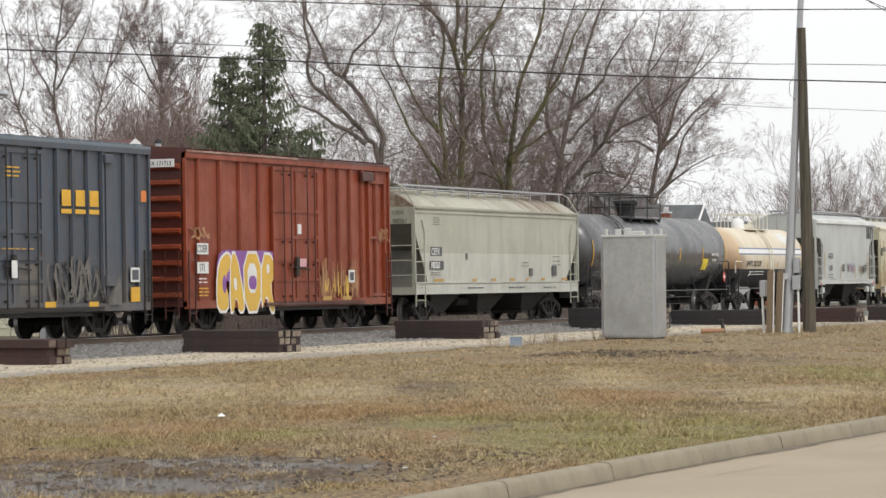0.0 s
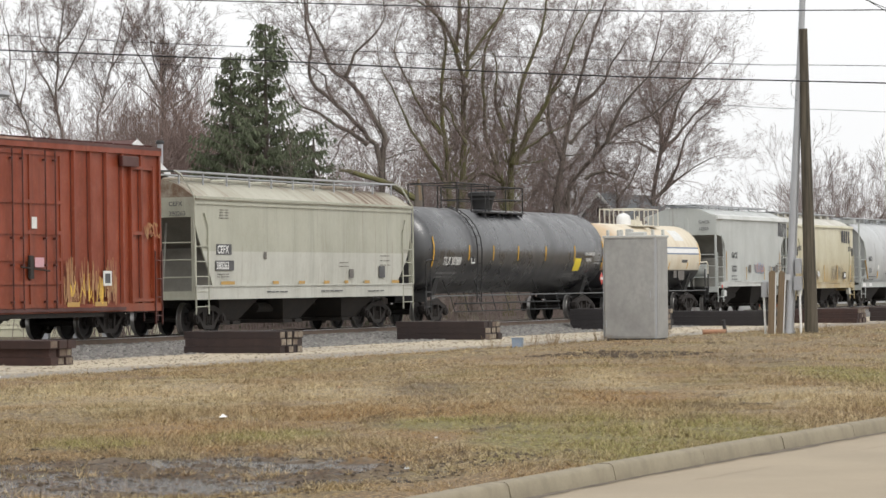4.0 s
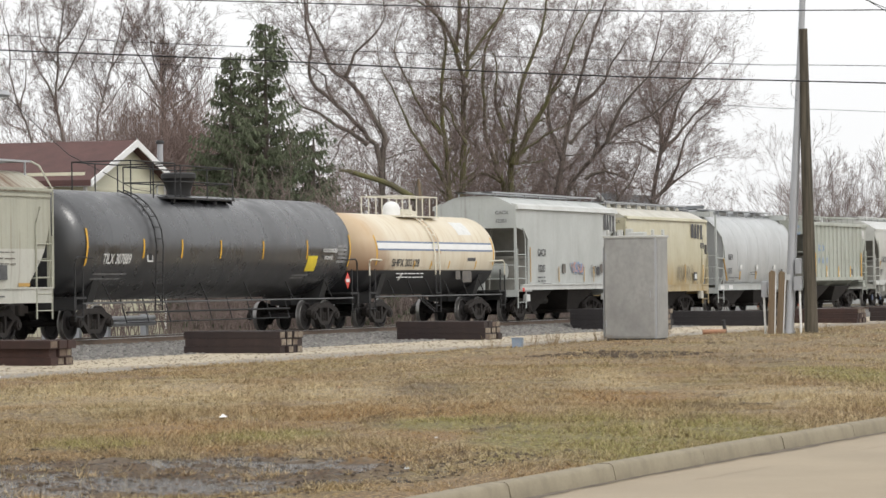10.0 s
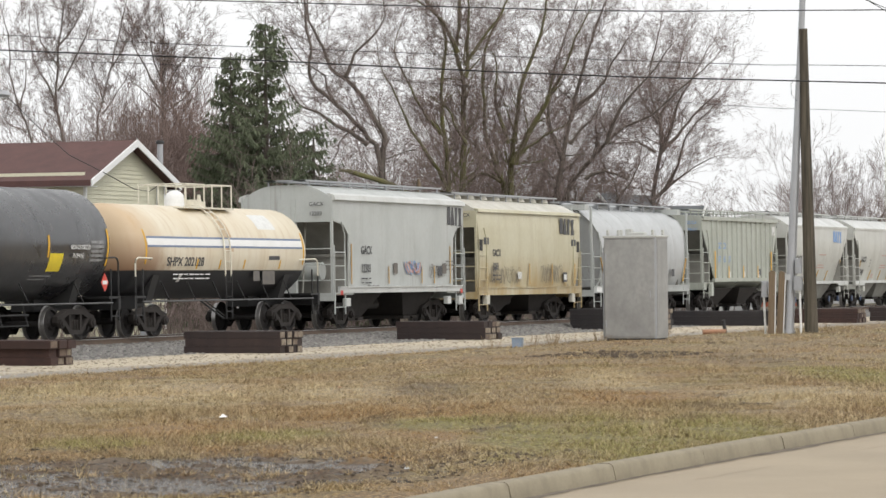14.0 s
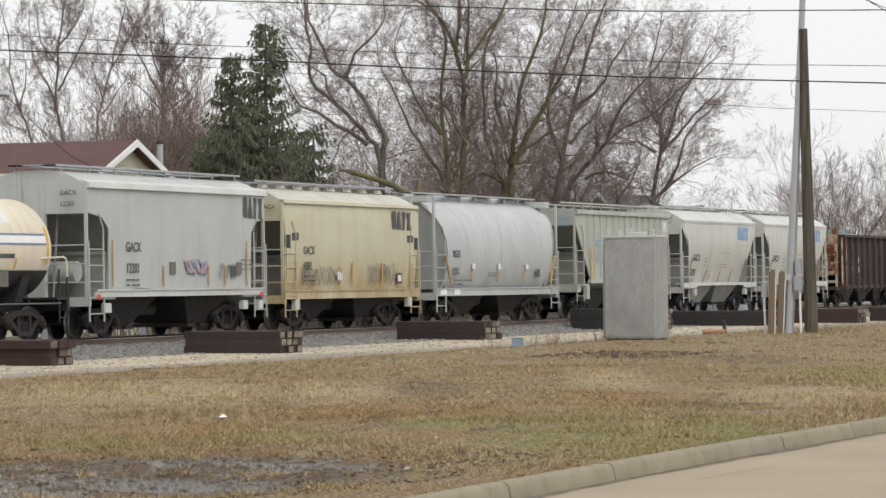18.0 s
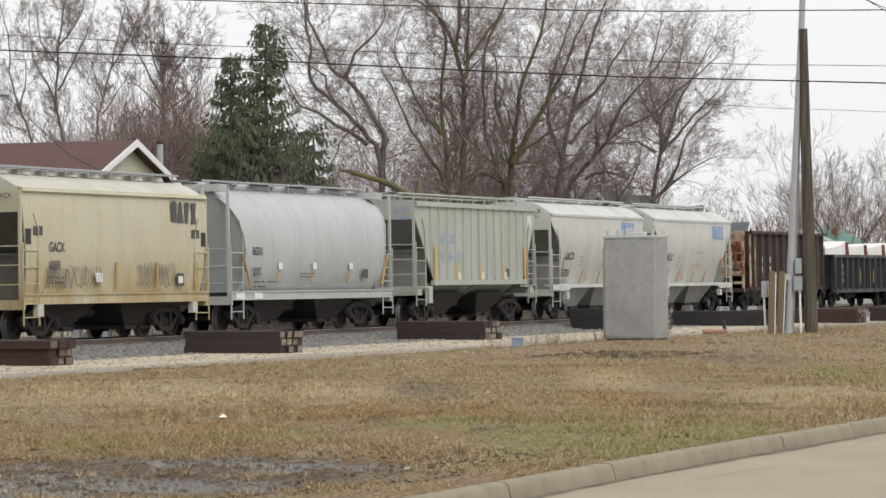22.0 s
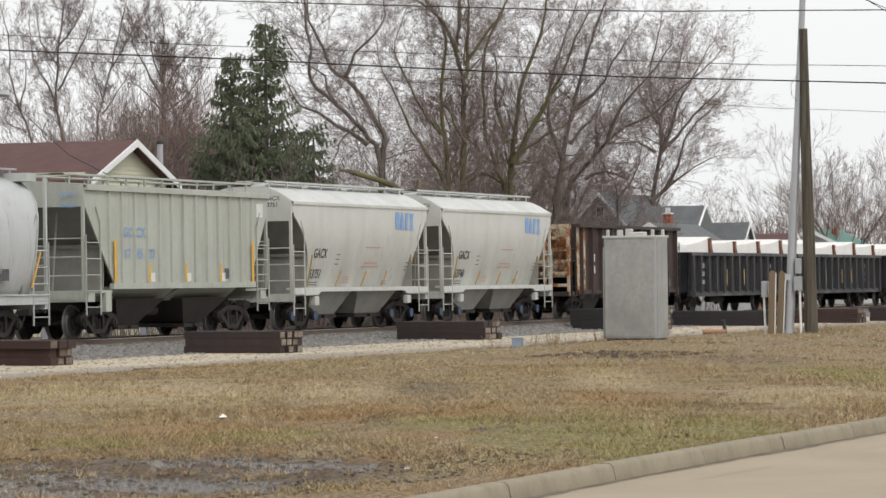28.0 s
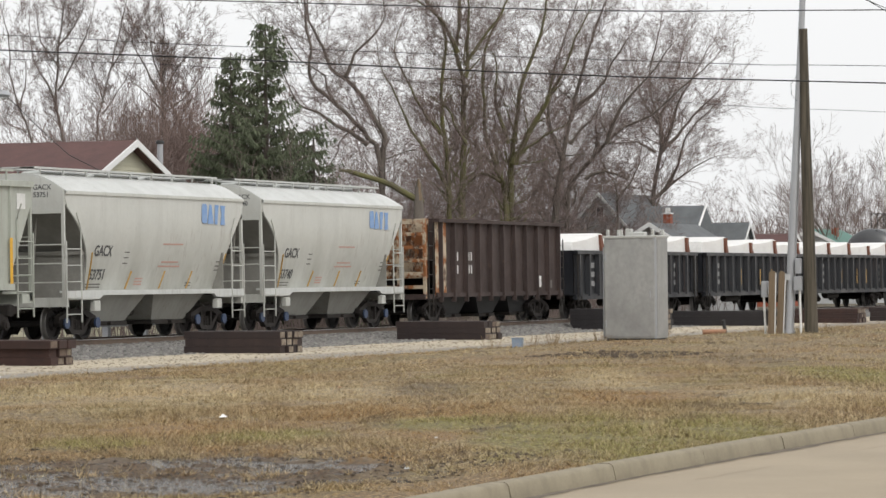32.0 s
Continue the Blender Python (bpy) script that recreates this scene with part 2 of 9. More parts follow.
M_BLUECAP = surface("blue_bearing_cap", (0.035, 0.060, 0.13), (0.04, 0.045, 0.06), 0.5, 0.0, 3.0, 0.5, 20.0, 0.05)
M_STRAPBR = surface("brown_cradle", (0.19, 0.075, 0.045), (0.12, 0.05, 0.035), 0.8, 0.0, 3.0, 0.5, 20.0, 0.1)


M_PALETRIM = paint("pale_trim_paint", (0.54, 0.55, 0.53), grimy=0.25, rusty=0.05, streak=0.2)


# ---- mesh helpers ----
# Inside of the hopper ends: grime, with the recess's shade put into the colour.
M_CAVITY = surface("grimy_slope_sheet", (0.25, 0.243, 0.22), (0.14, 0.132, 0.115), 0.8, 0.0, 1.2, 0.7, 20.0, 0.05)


class Shape:
    """Collects vertices and faces for one mesh."""

    def __init__(self):
        self.v, self.f = [], []

    def add(self, verts, faces):
        k = len(self.v)
        self.v += [tuple(p) for p in verts]
        self.f += [tuple(k + i for i in q) for q in faces]
        return self

    def box(self, x0, x1, y0, y1, z0, z1):
        return self.add([(x0, y0, z0), (x1, y0, z0), (x1, y1, z0), (x0, y1, z0), (x0, y0, z1), (x1, y0, z1), (x1, y1, z1), (x0, y1, z1)],
                        [(0, 3, 2, 1), (4, 5, 6, 7), (0, 1, 5, 4), (1, 2, 6, 5), (2, 3, 7, 6), (3, 0, 4, 7)])

    def block(self, x0, x1, y0, y1, z0, z1, c=0.02):
        """A box with chamfered upright and top edges."""
        rings = [[(x0 + c, y0), (x1 - c, y0), (x1, y0 + c), (x1, y1 - c), (x1 - c, y1), (x0 + c, y1), (x0, y1 - c), (x0, y0 + c)]]
        low = [(x, y, z0) for x, y in rings[0]]
        mid = [(x, y, z1 - c) for x, y in rings[0]]
        cx, cy = (x0 + x1) / 2, (y0 + y1) / 2
        kx, ky = 1 - 2 * c / max(x1 - x0, 1e-6), 1 - 2 * c / max(y1 - y0, 1e-6)
        top = [(cx + (x - cx) * kx, cy + (y - cy) * ky, z1) for x, y in rings[0]]
        return self.loft([low, mid, top], True, True)

    def loft(self, rings, closed=True, caps=False):
        k, n = len(self.v), len(rings[0])
        for r in rings:
            self.v += [tuple(p) for p in r]
        for i in range(len(rings) - 1):
            for j in range(n if closed else n - 1):
                a, b = k + i * n + j, k + i * n + (j + 1) % n
                self.f.append((a, b, b + n, a + n))
        if caps:
            self.f.append(tuple(k + j for j in reversed(range(n))))
            self.f.append(tuple(k + (len(rings) - 1) * n + j for j in range(n)))
        return self

    def tube(self, pts, r, n=6):
        pts = [Vector(p) for p in pts]
        rings = []
        for i, p in enumerate(pts):
            d = (pts[min(i + 1, len(pts) - 1)] - pts[max(i - 1, 0)]).normalized()
            a = d.cross(Vector((0, 0, 1)) if abs(d.z) < 0.9 else Vector((1, 0, 0))).normalized()
            b = d.cross(a)
            rr = r[i] if isinstance(r, (list, tuple)) else r
            rings.append([p + (a * math.cos(2 * math.pi * j / n) + b * math.sin(2 * math.pi * j / n)) * rr for j in range(n)])
        return self.loft(rings, True, True)

    def prism(self, outline, axis, a, b):
        """An outline in the two other axes (x z for axis y, y z for x, x y for z), swept from a to b along axis."""
        def at(p, s):
            return {"x": (s, p[0], p[1]), "y": (p[0], s, p[1]), "z": (p[0], p[1], s)}[axis]
        return self.loft([[at(p, a) for p in outline], [at(p, b) for p in outline]], True, True)

    def bars(self, x0, x1, zs, y, h, t=0.004):
        for k, z in enumerate(zs):
            m = max(1, round((x1 - x0) / 0.34))
            w = (x1 - x0) / m
            for i in range(m):
                cut = 0.04 + 0.10 * ((i * 7 + k * 5) % 3) / 3
                self.box(x0 + i * w, x0 + (i + 1) * w - cut * min(1.0, w / 0.3), y - t, y, z, z + h * 0.72)
        return self


def part(name, shape, material, parent=None, label="", smooth=True, at=None):
    if name in ("stencil", "corner_post", "faded_mark") and len(shape.v) > 8:
        for i in range(0, len(shape.v), 8):
            one = Shape().box(0, 1, 0, 1, 0, 1)
            one.v = shape.v[i:i + 8]
            ob = part(name, one, material, parent, label, False, at)
        return ob
    me = bpy.data.meshes.new(name)
    me.from_pydata(shape.v, [], shape.f)
    me.materials.append(material)
    if smooth:
        me.polygons.foreach_set("use_smooth", [True] * len(me.polygons))
        me.set_sharp_from_angle(angle=radians(38))
    bmf = bmesh.new()
    bmf.from_mesh(me)
    bmesh.ops.recalc_face_normals(bmf, faces=bmf.faces)
    bmf.to_mesh(me)
    bmf.free()
    ob = new(name, me)
    if parent is not None:
        ob.parent = parent
    if at is not None:
        ob.matrix_basis = at
    if label:
        ob["label"] = label
    return ob


def again(ob, parent, m):
    """One more object on the same mesh."""
    o = bpy.data.objects.new(ob.name.split(".")[0], ob.data)
    scene.collection.objects.link(o)
    o.parent = parent
    o.matrix_basis = m
    return o


def lettering(text, size, material, parent, x, y, z, squeeze=1.0, tilt=0.0, bold=0.012, face="side", label=""):
    """Painted characters; (x, z) is the lower left corner on the near side, or on the end that faces back along the track."""
    cu = bpy.data.curves.new("lettering", "FONT")
    cu.body, cu.size, cu.extrude, cu.offset = text, size, 0.002, bold * size
    tmp = bpy.data.objects.new("tmp", cu)
    scene.collection.objects.link(tmp)
    me = bpy.data.meshes.new_from_object(tmp.evaluated_get(bpy.context.evaluated_depsgraph_get()))
    bpy.data.objects.remove(tmp)
    bpy.data.curves.remove(cu)
    me.materials.clear()
    me.materials.append(material)
    ob = new("lettering", me)
    ob.parent = parent
    turn = pose(x, y, z, 90 + tilt, 0, 0) if face == "side" else pose(x, y, z, 90, 0, -90)
    ob.matrix_basis = turn @ Matrix.Diagonal((squeeze, 1, 1, 1))
    if label:
        ob["label"] = label
    return ob


# ---- the train ----
RAIL_TOP, CENTRE = 0.35, 1.55
# distance run by the train, every second
RUN = [0.0, 4.29, 8.61, 12.93, 17.22, 21.48, 25.75, 30.02, 34.26, 38.49, 42.74, 46.98, 51.21, 55.46, 59.69, 63.91, 68.12, 72.29,
       76.45, 80.62, 84.78, 88.94, 93.06, 97.15, 101.2, 105.21, 109.18, 113.13, 117.01, 120.83, 124.61, 128.29, 131.89]
CARS, WHEELSETS = [], []
WHEEL_R = 0.457


def run_at(t):
    i = min(int(t), 31)
    f = t - i
    a, b = RUN[i], RUN[i + 1]
    ga = (RUN[i + 1] - RUN[max(i - 1, 0)]) / (2 if i else 1)
    gb = (RUN[min(i + 2, 32)] - RUN[i]) / (2 if i < 31 else 1)
    return (2 * f**3 - 3 * f**2 + 1) * a + (f**3 - 2 * f**2 + f) * ga + (-2 * f**3 + 3 * f**2) * b + (f**3 - f**2) * gb


def car_at(x, t=0.0):
    return pose(x - run_at(t), CENTRE, RAIL_TOP, -0.5, 0, 0)


def begin_car(name, s0, s1, label, category):
    car = tagged(new(name), label, category, "cars of the freight train")
    car.empty_display_size = 0.3
    mid = (s0 + s1) / 2
    car.matrix_basis = car_at(mid)
    CARS.append((car, mid))
    return car, (s1 - s0) / 2


def make_truck_meshes():
    out = {}
    s = Shape()
    s.prism([(-0.22, 0.42), (0.22, 0.42), (0.22, 0.72), (-0.22, 0.72)], "y", -0.95, 0.95)
    s.prism([(-0.35, 0.72), (0.35, 0.72), (0.30, 0.80), (-0.30, 0.80)], "y", -0.35, 0.35)
    for x in (-0.45, 0.45):
        s.box(x - 0.05, x + 0.05, -0.72, 0.72, 0.40, 0.52)
    out["truck"] = part("truck", s, M_STEEL)
    s = Shape()
    s.prism([(-1.06, 0.48), (-1.06, 0.64), (-0.86, 0.70), (-0.42, 0.84), (0.42, 0.84), (0.86, 0.70), (1.06, 0.64), (1.06, 0.48), (0.98, 0.40),
             (0.90, 0.54), (0.72, 0.56), (0.40, 0.69), (-0.40, 0.69), (-0.72, 0.56), (-0.90, 0.54), (-0.98, 0.40)], "y", -0.085, 0.085)
    s.prism([(-0.78, 0.55), (-0.34, 0.16), (0.34, 0.16), (0.78, 0.55), (0.66, 0.58), (0.27, 0.27), (-0.27, 0.27), (-0.66, 0.58)], "y", -0.08, 0.08)
    for x in (-0.31, 0.31):
        s.box(x - 0.055, x + 0.055, -0.075, 0.075, 0.24, 0.72)
    for x in (-0.89, 0.89):
        s.tube([(x, -0.05, 0.457), (x, -0.15, 0.457)], 0.135, 12)
        s.tube([(x, -0.15, 0.457), (x, -0.19, 0.457)], 0.085, 10)
    out["side_frame"] = part("side_frame", s, M_FRAME)
    s = Shape()
    for x in (-0.15, 0.0, 0.15):
        for k in range(6):
            s.tube([(x, 0.0, 0.275 + k * 0.045), (x, 0.0, 0.300 + k * 0.045)], 0.066, 8)
        s.tube([(x, 0.0, 0.27), (x, 0.0, 0.54)], 0.045, 8)
    out["spring_nest"] = part("spring_nest", s, M_STEEL)
    s = Shape()
    prof = [(0.10, -0.11), (0.17, -0.10), (0.19, -0.03), (0.35, -0.005), (0.375, -0.065), (0.450, -0.065), (0.457, -0.05), (0.462, 0.05), (0.487, 0.06), (0.487, 0.08),
            (0.40, 0.08), (0.36, 0.03), (0.18, 0.05), (0.10, 0.06)]
    n = 28
    for side in (-1, 1):
        s.loft([[(r * math.cos(a), side * (0.75 - y), r * math.sin(a)) for r, y in prof] for a in [2 * math.pi * i / n for i in range(n + 1)]], False)
    tread = len(s.f)
    s.tube([(0, -0.98, 0), (0, 0.98, 0)], 0.085, 12)
    for k in range(3):
        a = 2 * math.pi * k / 3
        s.tube([(0.06 * math.cos(a), -1.0, 0.06 * math.sin(a)), (0.06 * math.cos(a), -0.97, 0.06 * math.sin(a))], 0.018, 6)
    ob = part("wheelset", s, M_WHEEL)
    ob.data.materials.append(M_TREAD)
    for p in ob.data.polygons:
        c = p.center
        if abs(abs(c.y) - 0.75) < 0.09 and math.hypot(c.x, c.z) > 0.448:
            p.material_index = 1
    out["wheelset"] = ob
    return out


TRUCK = make_truck_meshes()


def truck(car, x, caps=None):
    t = again(TRUCK["truck"], car, pose(x, 0, 0))
    for y in (-1.0, 1.0):
        again(TRUCK["side_frame"], t, pose(0, y, 0, 0, 0, 0 if y < 0 else 180))
        again(TRUCK["spring_nest"], t, pose(0, y, 0))
    for dx in (-0.89, 0.89):
        w = again(TRUCK["wheelset"], t, pose(dx, 0, WHEEL_R))
        WHEELSETS.append((w, dx))
        if caps:
            s = Shape().tube([(dx, -1.19, WHEEL_R), (dx, -1.24, WHEEL_R)], 0.15, 10)
            part("bearing_cap", s, caps, t)
    return t


def couplers(car, half, reach=0.55):
    for sgn in (-1, 1):
        s = Shape()
        s.box(*sorted((sgn * (half - 0.3), sgn * (half + reach - 0.2))), -0.10, 0.10, 0.74, 0.94)
        s.block(*sorted((sgn * (half + reach - 0.25), sgn * (half + reach + 0.06))), -0.17, 0.17, 0.68, 1.00, 0.04)
        s.tube([(sgn * (half - 0.1), 0.3, 0.8), (sgn * (half + reach * 0.5), 0.25, 0.45), (sgn * (half + reach), 0.1, 0.5)], 0.025, 6)
        part("coupler", s, M_STEEL, car)


def ladder(car, x, y, z0, z1, width, material, rungs=None, along="x"):
    s = Shape()
    w = width / 2
    n = rungs or max(2, int((z1 - z0) / 0.42))
    ends = [(x - w, y), (x + w, y)] if along == "x" else [(x, y - w), (x, y + w)]
    for a, b in ends:
        s.box(a - 0.018, a + 0.018, b - 0.018, b + 0.018, z0, z1)
    for i in range(n):
        z = z0 + (i + 0.5) * (z1 - z0) / n
        s.tube([(*ends[0], z), (*ends[1], z)], 0.016, 5)
    return part("ladder", s, material, car)


def side_rail(name, car, pts, r, material, label=""):
    return part(name, Shape().tube(pts, r, 6), material, car, label)


def panel(name, car, x0, x1, z0, z1, y, material, label="", t=0.006):
    """A thin painted or stuck-on mark on the near side."""
    return part(name, Shape().box(x0, x1, y - t, y, z0, z1), material, car, label, smooth=False)


def brake_gear(car, half, z=0.75):
    s = Shape()
    s.tube([(-half * 0.25, -0.55, z), (half * 0.02, -0.55, z)], 0.15, 10)
    s.tube([(half * 0.12, 0.3, z + 0.05), (half * 0.28, 0.3, z + 0.05)], 0.13, 10)
    s.tube([(-half + 1.0, -0.2, z + 0.15), (half - 1.0, -0.2, z + 0.15)], 0.025, 5)
    part("brake_reservoir", s, M_STEEL, car)


def body_loft(rows, half):
    """rows: (z, half width, inset at the back end, inset at the far end)."""
    s = Shape()
    rings = []
    for z, w, a, b in rows:
        n = 6
        xs = [-half + a + (2 * half - a - b) * i / n for i in range(n + 1)]
        rings.append([(x, -w, z) for x in xs] + [(x, w, z) for x in reversed(xs)])
    return s.loft(rings, True, True)


def hopper_body(car, rows, half, material, open_z, deep=2.5, smooth=True):
    """A hopper body: side sheets as plates, and between them the hopper with its sloping end sheets."""
    zb, core = rows[0][0], []
    levels = sorted({z for z, *_ in rows} | {open_z - 0.001, open_z - 0.03, (open_z + zb) / 2})
    for z in levels:
        for (za, wa, a0, b0), (zc, wc, a1, b1) in zip(rows, rows[1:]):
            if za <= z <= zc:
                t = (z - za) / (zc - za)
                w, a, b = wa + (wc - wa) * t, a0 + (a1 - a0) * t, b0 + (b1 - b0) * t
                break
        k = (open_z - z) / (open_z - zb)
        add = 0.0 if z >= open_z - 0.002 else 0.45 + (deep - 0.45) * k
        core.append((z, w - 0.045, max(a + 0.02, add), max(b + 0.02, add)))
    part("body", body_loft(core, half), M_CAVITY, car, "grimy slope sheets of the hopper ends, darkened for the shade inside", smooth=smooth)
    for sg in (-1, 1):
        if rows[-1][2] < 0.05:
            w = rows[-1][1] - 0.03
            part("end_sheet", Shape().box(*sorted((sg * (half - 0.04), sg * (half + 0.008))), -w, w, open_z - 0.02, rows[-1][0] + 0.02), material, car, smooth=False)
        s = Shape()
        rings = []
        for z, w, a, b in rows:
            n = 6
            xs_ = [-half + a + (2 * half - a - b) * i / n for i in range(n + 1)]
            rings.append([(x, sg * w, z) for x in xs_] + [(x, sg * (w - 0.04), z) for x in reversed(xs_)])
        part("side_sheet", s.loft(rings, True, True), material, car, smooth=smooth)


def arch_roof(half, w, z0, z1, over=0.04, flat=0.35, n=6):
    s = Shape()
    prof = [(-w - over, z0 - 0.05), (-w - over, z0)]
    for i in range(1, n + 1):
        a = i / n
        prof.append((-(w + (flat - w) * a), z0 + (z1 - z0) * math.sin(a * math.pi / 2) ** 0.9))
    prof += [(-y, z) for y, z in reversed(prof)]
    return s.prism(prof, "x", -half, half)


def running_board(car, half, z, y, material, posts, drop, far=True):
    s = Shape()
    s.box(-half, half, y, y + 0.42, z, z + 0.03)
    s.box(-half, half, y - 0.012, y, z - 0.012, z + 0.04)
    s.box(-half, half, -y - 0.42, -y, z, z + 0.035)
    for sg in (-1, 1):
        s.box(*sorted((sg * half, sg * (half - 0.5))), y, -y, z, z + 0.035)
    part("running_board", s, material, car, "narrow roof walkway of steel grating")
    for i in range(posts):
        x = -half + 0.35 + (2 * half - 0.7) * i / (posts - 1)
        for ya in (y - 0.012, -y - 0.03):
            part("walkway_bracket", Shape().prism([(ya, z - drop), (ya + 0.05, z - drop), (ya + 0.042, z), (ya, z)], "x", x - 0.018, x + 0.018), material, car)


def end_frame(car, half, w, z_sill, z_top, material, back=True, open_z=None):
    """Corner posts, ladder, end platform, rails and brake wheel of a hopper end."""
    sg = -1 if back else 1
    x = sg * half
    s = Shape()
    for y in (-w + 0.05, w - 0.05):
        s.box(x - 0.04, x + 0.04, y - 0.04, y + 0.04, z_sill, z_top)
    part("corner_post", s, material, car)
    s = Shape()
    s.box(*sorted((x, x - sg * 1.6)), -w, w, z_sill - 0.02, z_sill + 0.05)
    s.box(*sorted((x + sg * 0.02, x - sg * 0.16)), -w, w, z_sill - 0.20, z_sill + 0.02)
    part("end_platform", s, material, car)
    s = Shape()
    for z in (z_sill + 0.45, z_sill + 0.95, z_sill + 1.45):
        s.tube([(x, -w + 0.06, z), (x, w - 0.06, z)], 0.02, 5)
    part("end_rail", s, material, car)
    ladder(car, x - sg * 0.42, -w - 0.03, z_sill - 0.62, min(z_sill + 1.55, z_top - 0.2), 0.85, material, 5)
    part("grab_rail", Shape().tube([(x - sg * 0.845, -w - 0.03, z_sill + 1.5), (x - sg * 0.845, -w - 0.03, z_sill + 1.9), (x - sg * 0.60, -w - 0.03, z_sill + 2.3)], 0.022, 6), material, car)
    s = Shape()
    for y in (-0.45, 0.45):
        s.tube([(x - sg * 0.12, y, z_sill), (x - sg * 0.45, y, z_top - 0.7)], 0.035, 6)
    # Brace and bulkhead take the same shade-darkened colour as the slope sheets.
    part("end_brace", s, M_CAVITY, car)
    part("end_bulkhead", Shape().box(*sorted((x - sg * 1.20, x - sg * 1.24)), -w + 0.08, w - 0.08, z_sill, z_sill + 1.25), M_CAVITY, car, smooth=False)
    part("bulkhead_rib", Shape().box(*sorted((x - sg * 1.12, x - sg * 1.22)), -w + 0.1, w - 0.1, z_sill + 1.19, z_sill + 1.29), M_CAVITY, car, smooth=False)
    if back:
        s = Shape()
        n = 18
        pts = [(x - 0.12, 0.75 + 0.28 * math.cos(2 * math.pi * i / n), z_sill + 1.15 + 0.28 * math.sin(2 * math.pi * i / n)) for i in range(n + 1)]
        s.tube(pts, 0.018, 5)
        for k in range(4):
            a = math.pi * k / 4
            s.tube([(x - 0.12, 0.75 + 0.28 * math.cos(a), z_sill + 1.15 + 0.28 * math.sin(a)), (x - 0.12, 0.75 - 0.28 * math.cos(a), z_sill + 1.15 - 0.28 * math.sin(a))], 0.012, 5)
        part("brake_wheel", s, M_STEEL, car)


def bay(car, xc, top, bottom, z0, z1, w, material, gate=True):
    s = Shape()
    s.loft([[(xc - top, -w, z1), (xc + top, -w, z1), (xc + top, w, z1), (xc - top, w, z1)],
            [(xc - bottom * 1.4, -0.85, z0), (xc + bottom * 1.4, -0.85, z0), (xc + bottom * 1.4, 0.85, z0), (xc - bottom * 1.4, 0.85, z0)]], True, True)
    b = part("hopper_bay", s, material, car)
    if gate:
        g = Shape().box(xc - bottom * 1.4 - 0.08, xc + bottom * 1.4 + 0.08, -0.9, 0.9, z0 - 0.12, z0 - 0.01)
        g.tube([(xc, -1.0, z0 - 0.06), (xc, -0.7, z0 - 0.06)], 0.05, 8)
        part("outlet_gate", g, M_STEEL, b)


def side_sill(car, half, w, z0, z1, material):
    for sg in (-1, 1):
        s = Shape()
        s.box(-half, half, *sorted((sg * (w - 0.05), sg * (w + 0.03))), z0, z1)
        s.box(-half, half, *sorted((sg * (w - 0.05), sg * (w + 0.07))), z1 - 0.03, z1 + 0.012)
        part("side_sill", s, material, car)


def centre_sill(car, half, material=None):
    part("centre_sill", Shape().box(-half, half, -0.20, 0.20, 0.78, 1.08), material or M_STEEL, car)


def jacking_pads(car, xs, w, z0, z1, material):
    for x in xs:
        part("jacking_pad", Shape().block(x - 0.16, x + 0.16, -w - 0.05, -w + 0.12, z0, z1, 0.02), material, car)


def logo_blocks(car, x, y, z, h, width, material, label):
    """Four bold slanted bars that stand for a painted company mark."""
    w = width / 4.3
    outlines = ([(0.05, 0.12), (0.2, 0), (0.8, 0), (0.95, 0.12), (0.95, 0.88), (0.8, 1), (0.2, 1), (0.05, 0.88)],
                [(0.0, 0), (1.0, 0), (0.66, 1), (0.34, 1)],
                [(0.18, 0), (0.62, 0), (0.86, 1), (0.18, 1)],
                [(0.10, 0), (0.95, 0), (0.80, 0.5), (0.95, 1), (0.10, 1), (0.28, 0.5)])
    for i in range(4):
        a, drop = x + i * w * 1.04, (0.0, 0.02, 0.04, 0.06)[i] * h
        s = Shape().prism([(a + w * u, z + h * v - drop) for u, v in outlines[i]], "y", y - 0.005, y)
        part("company_mark", s, material, car, label, smooth=False)


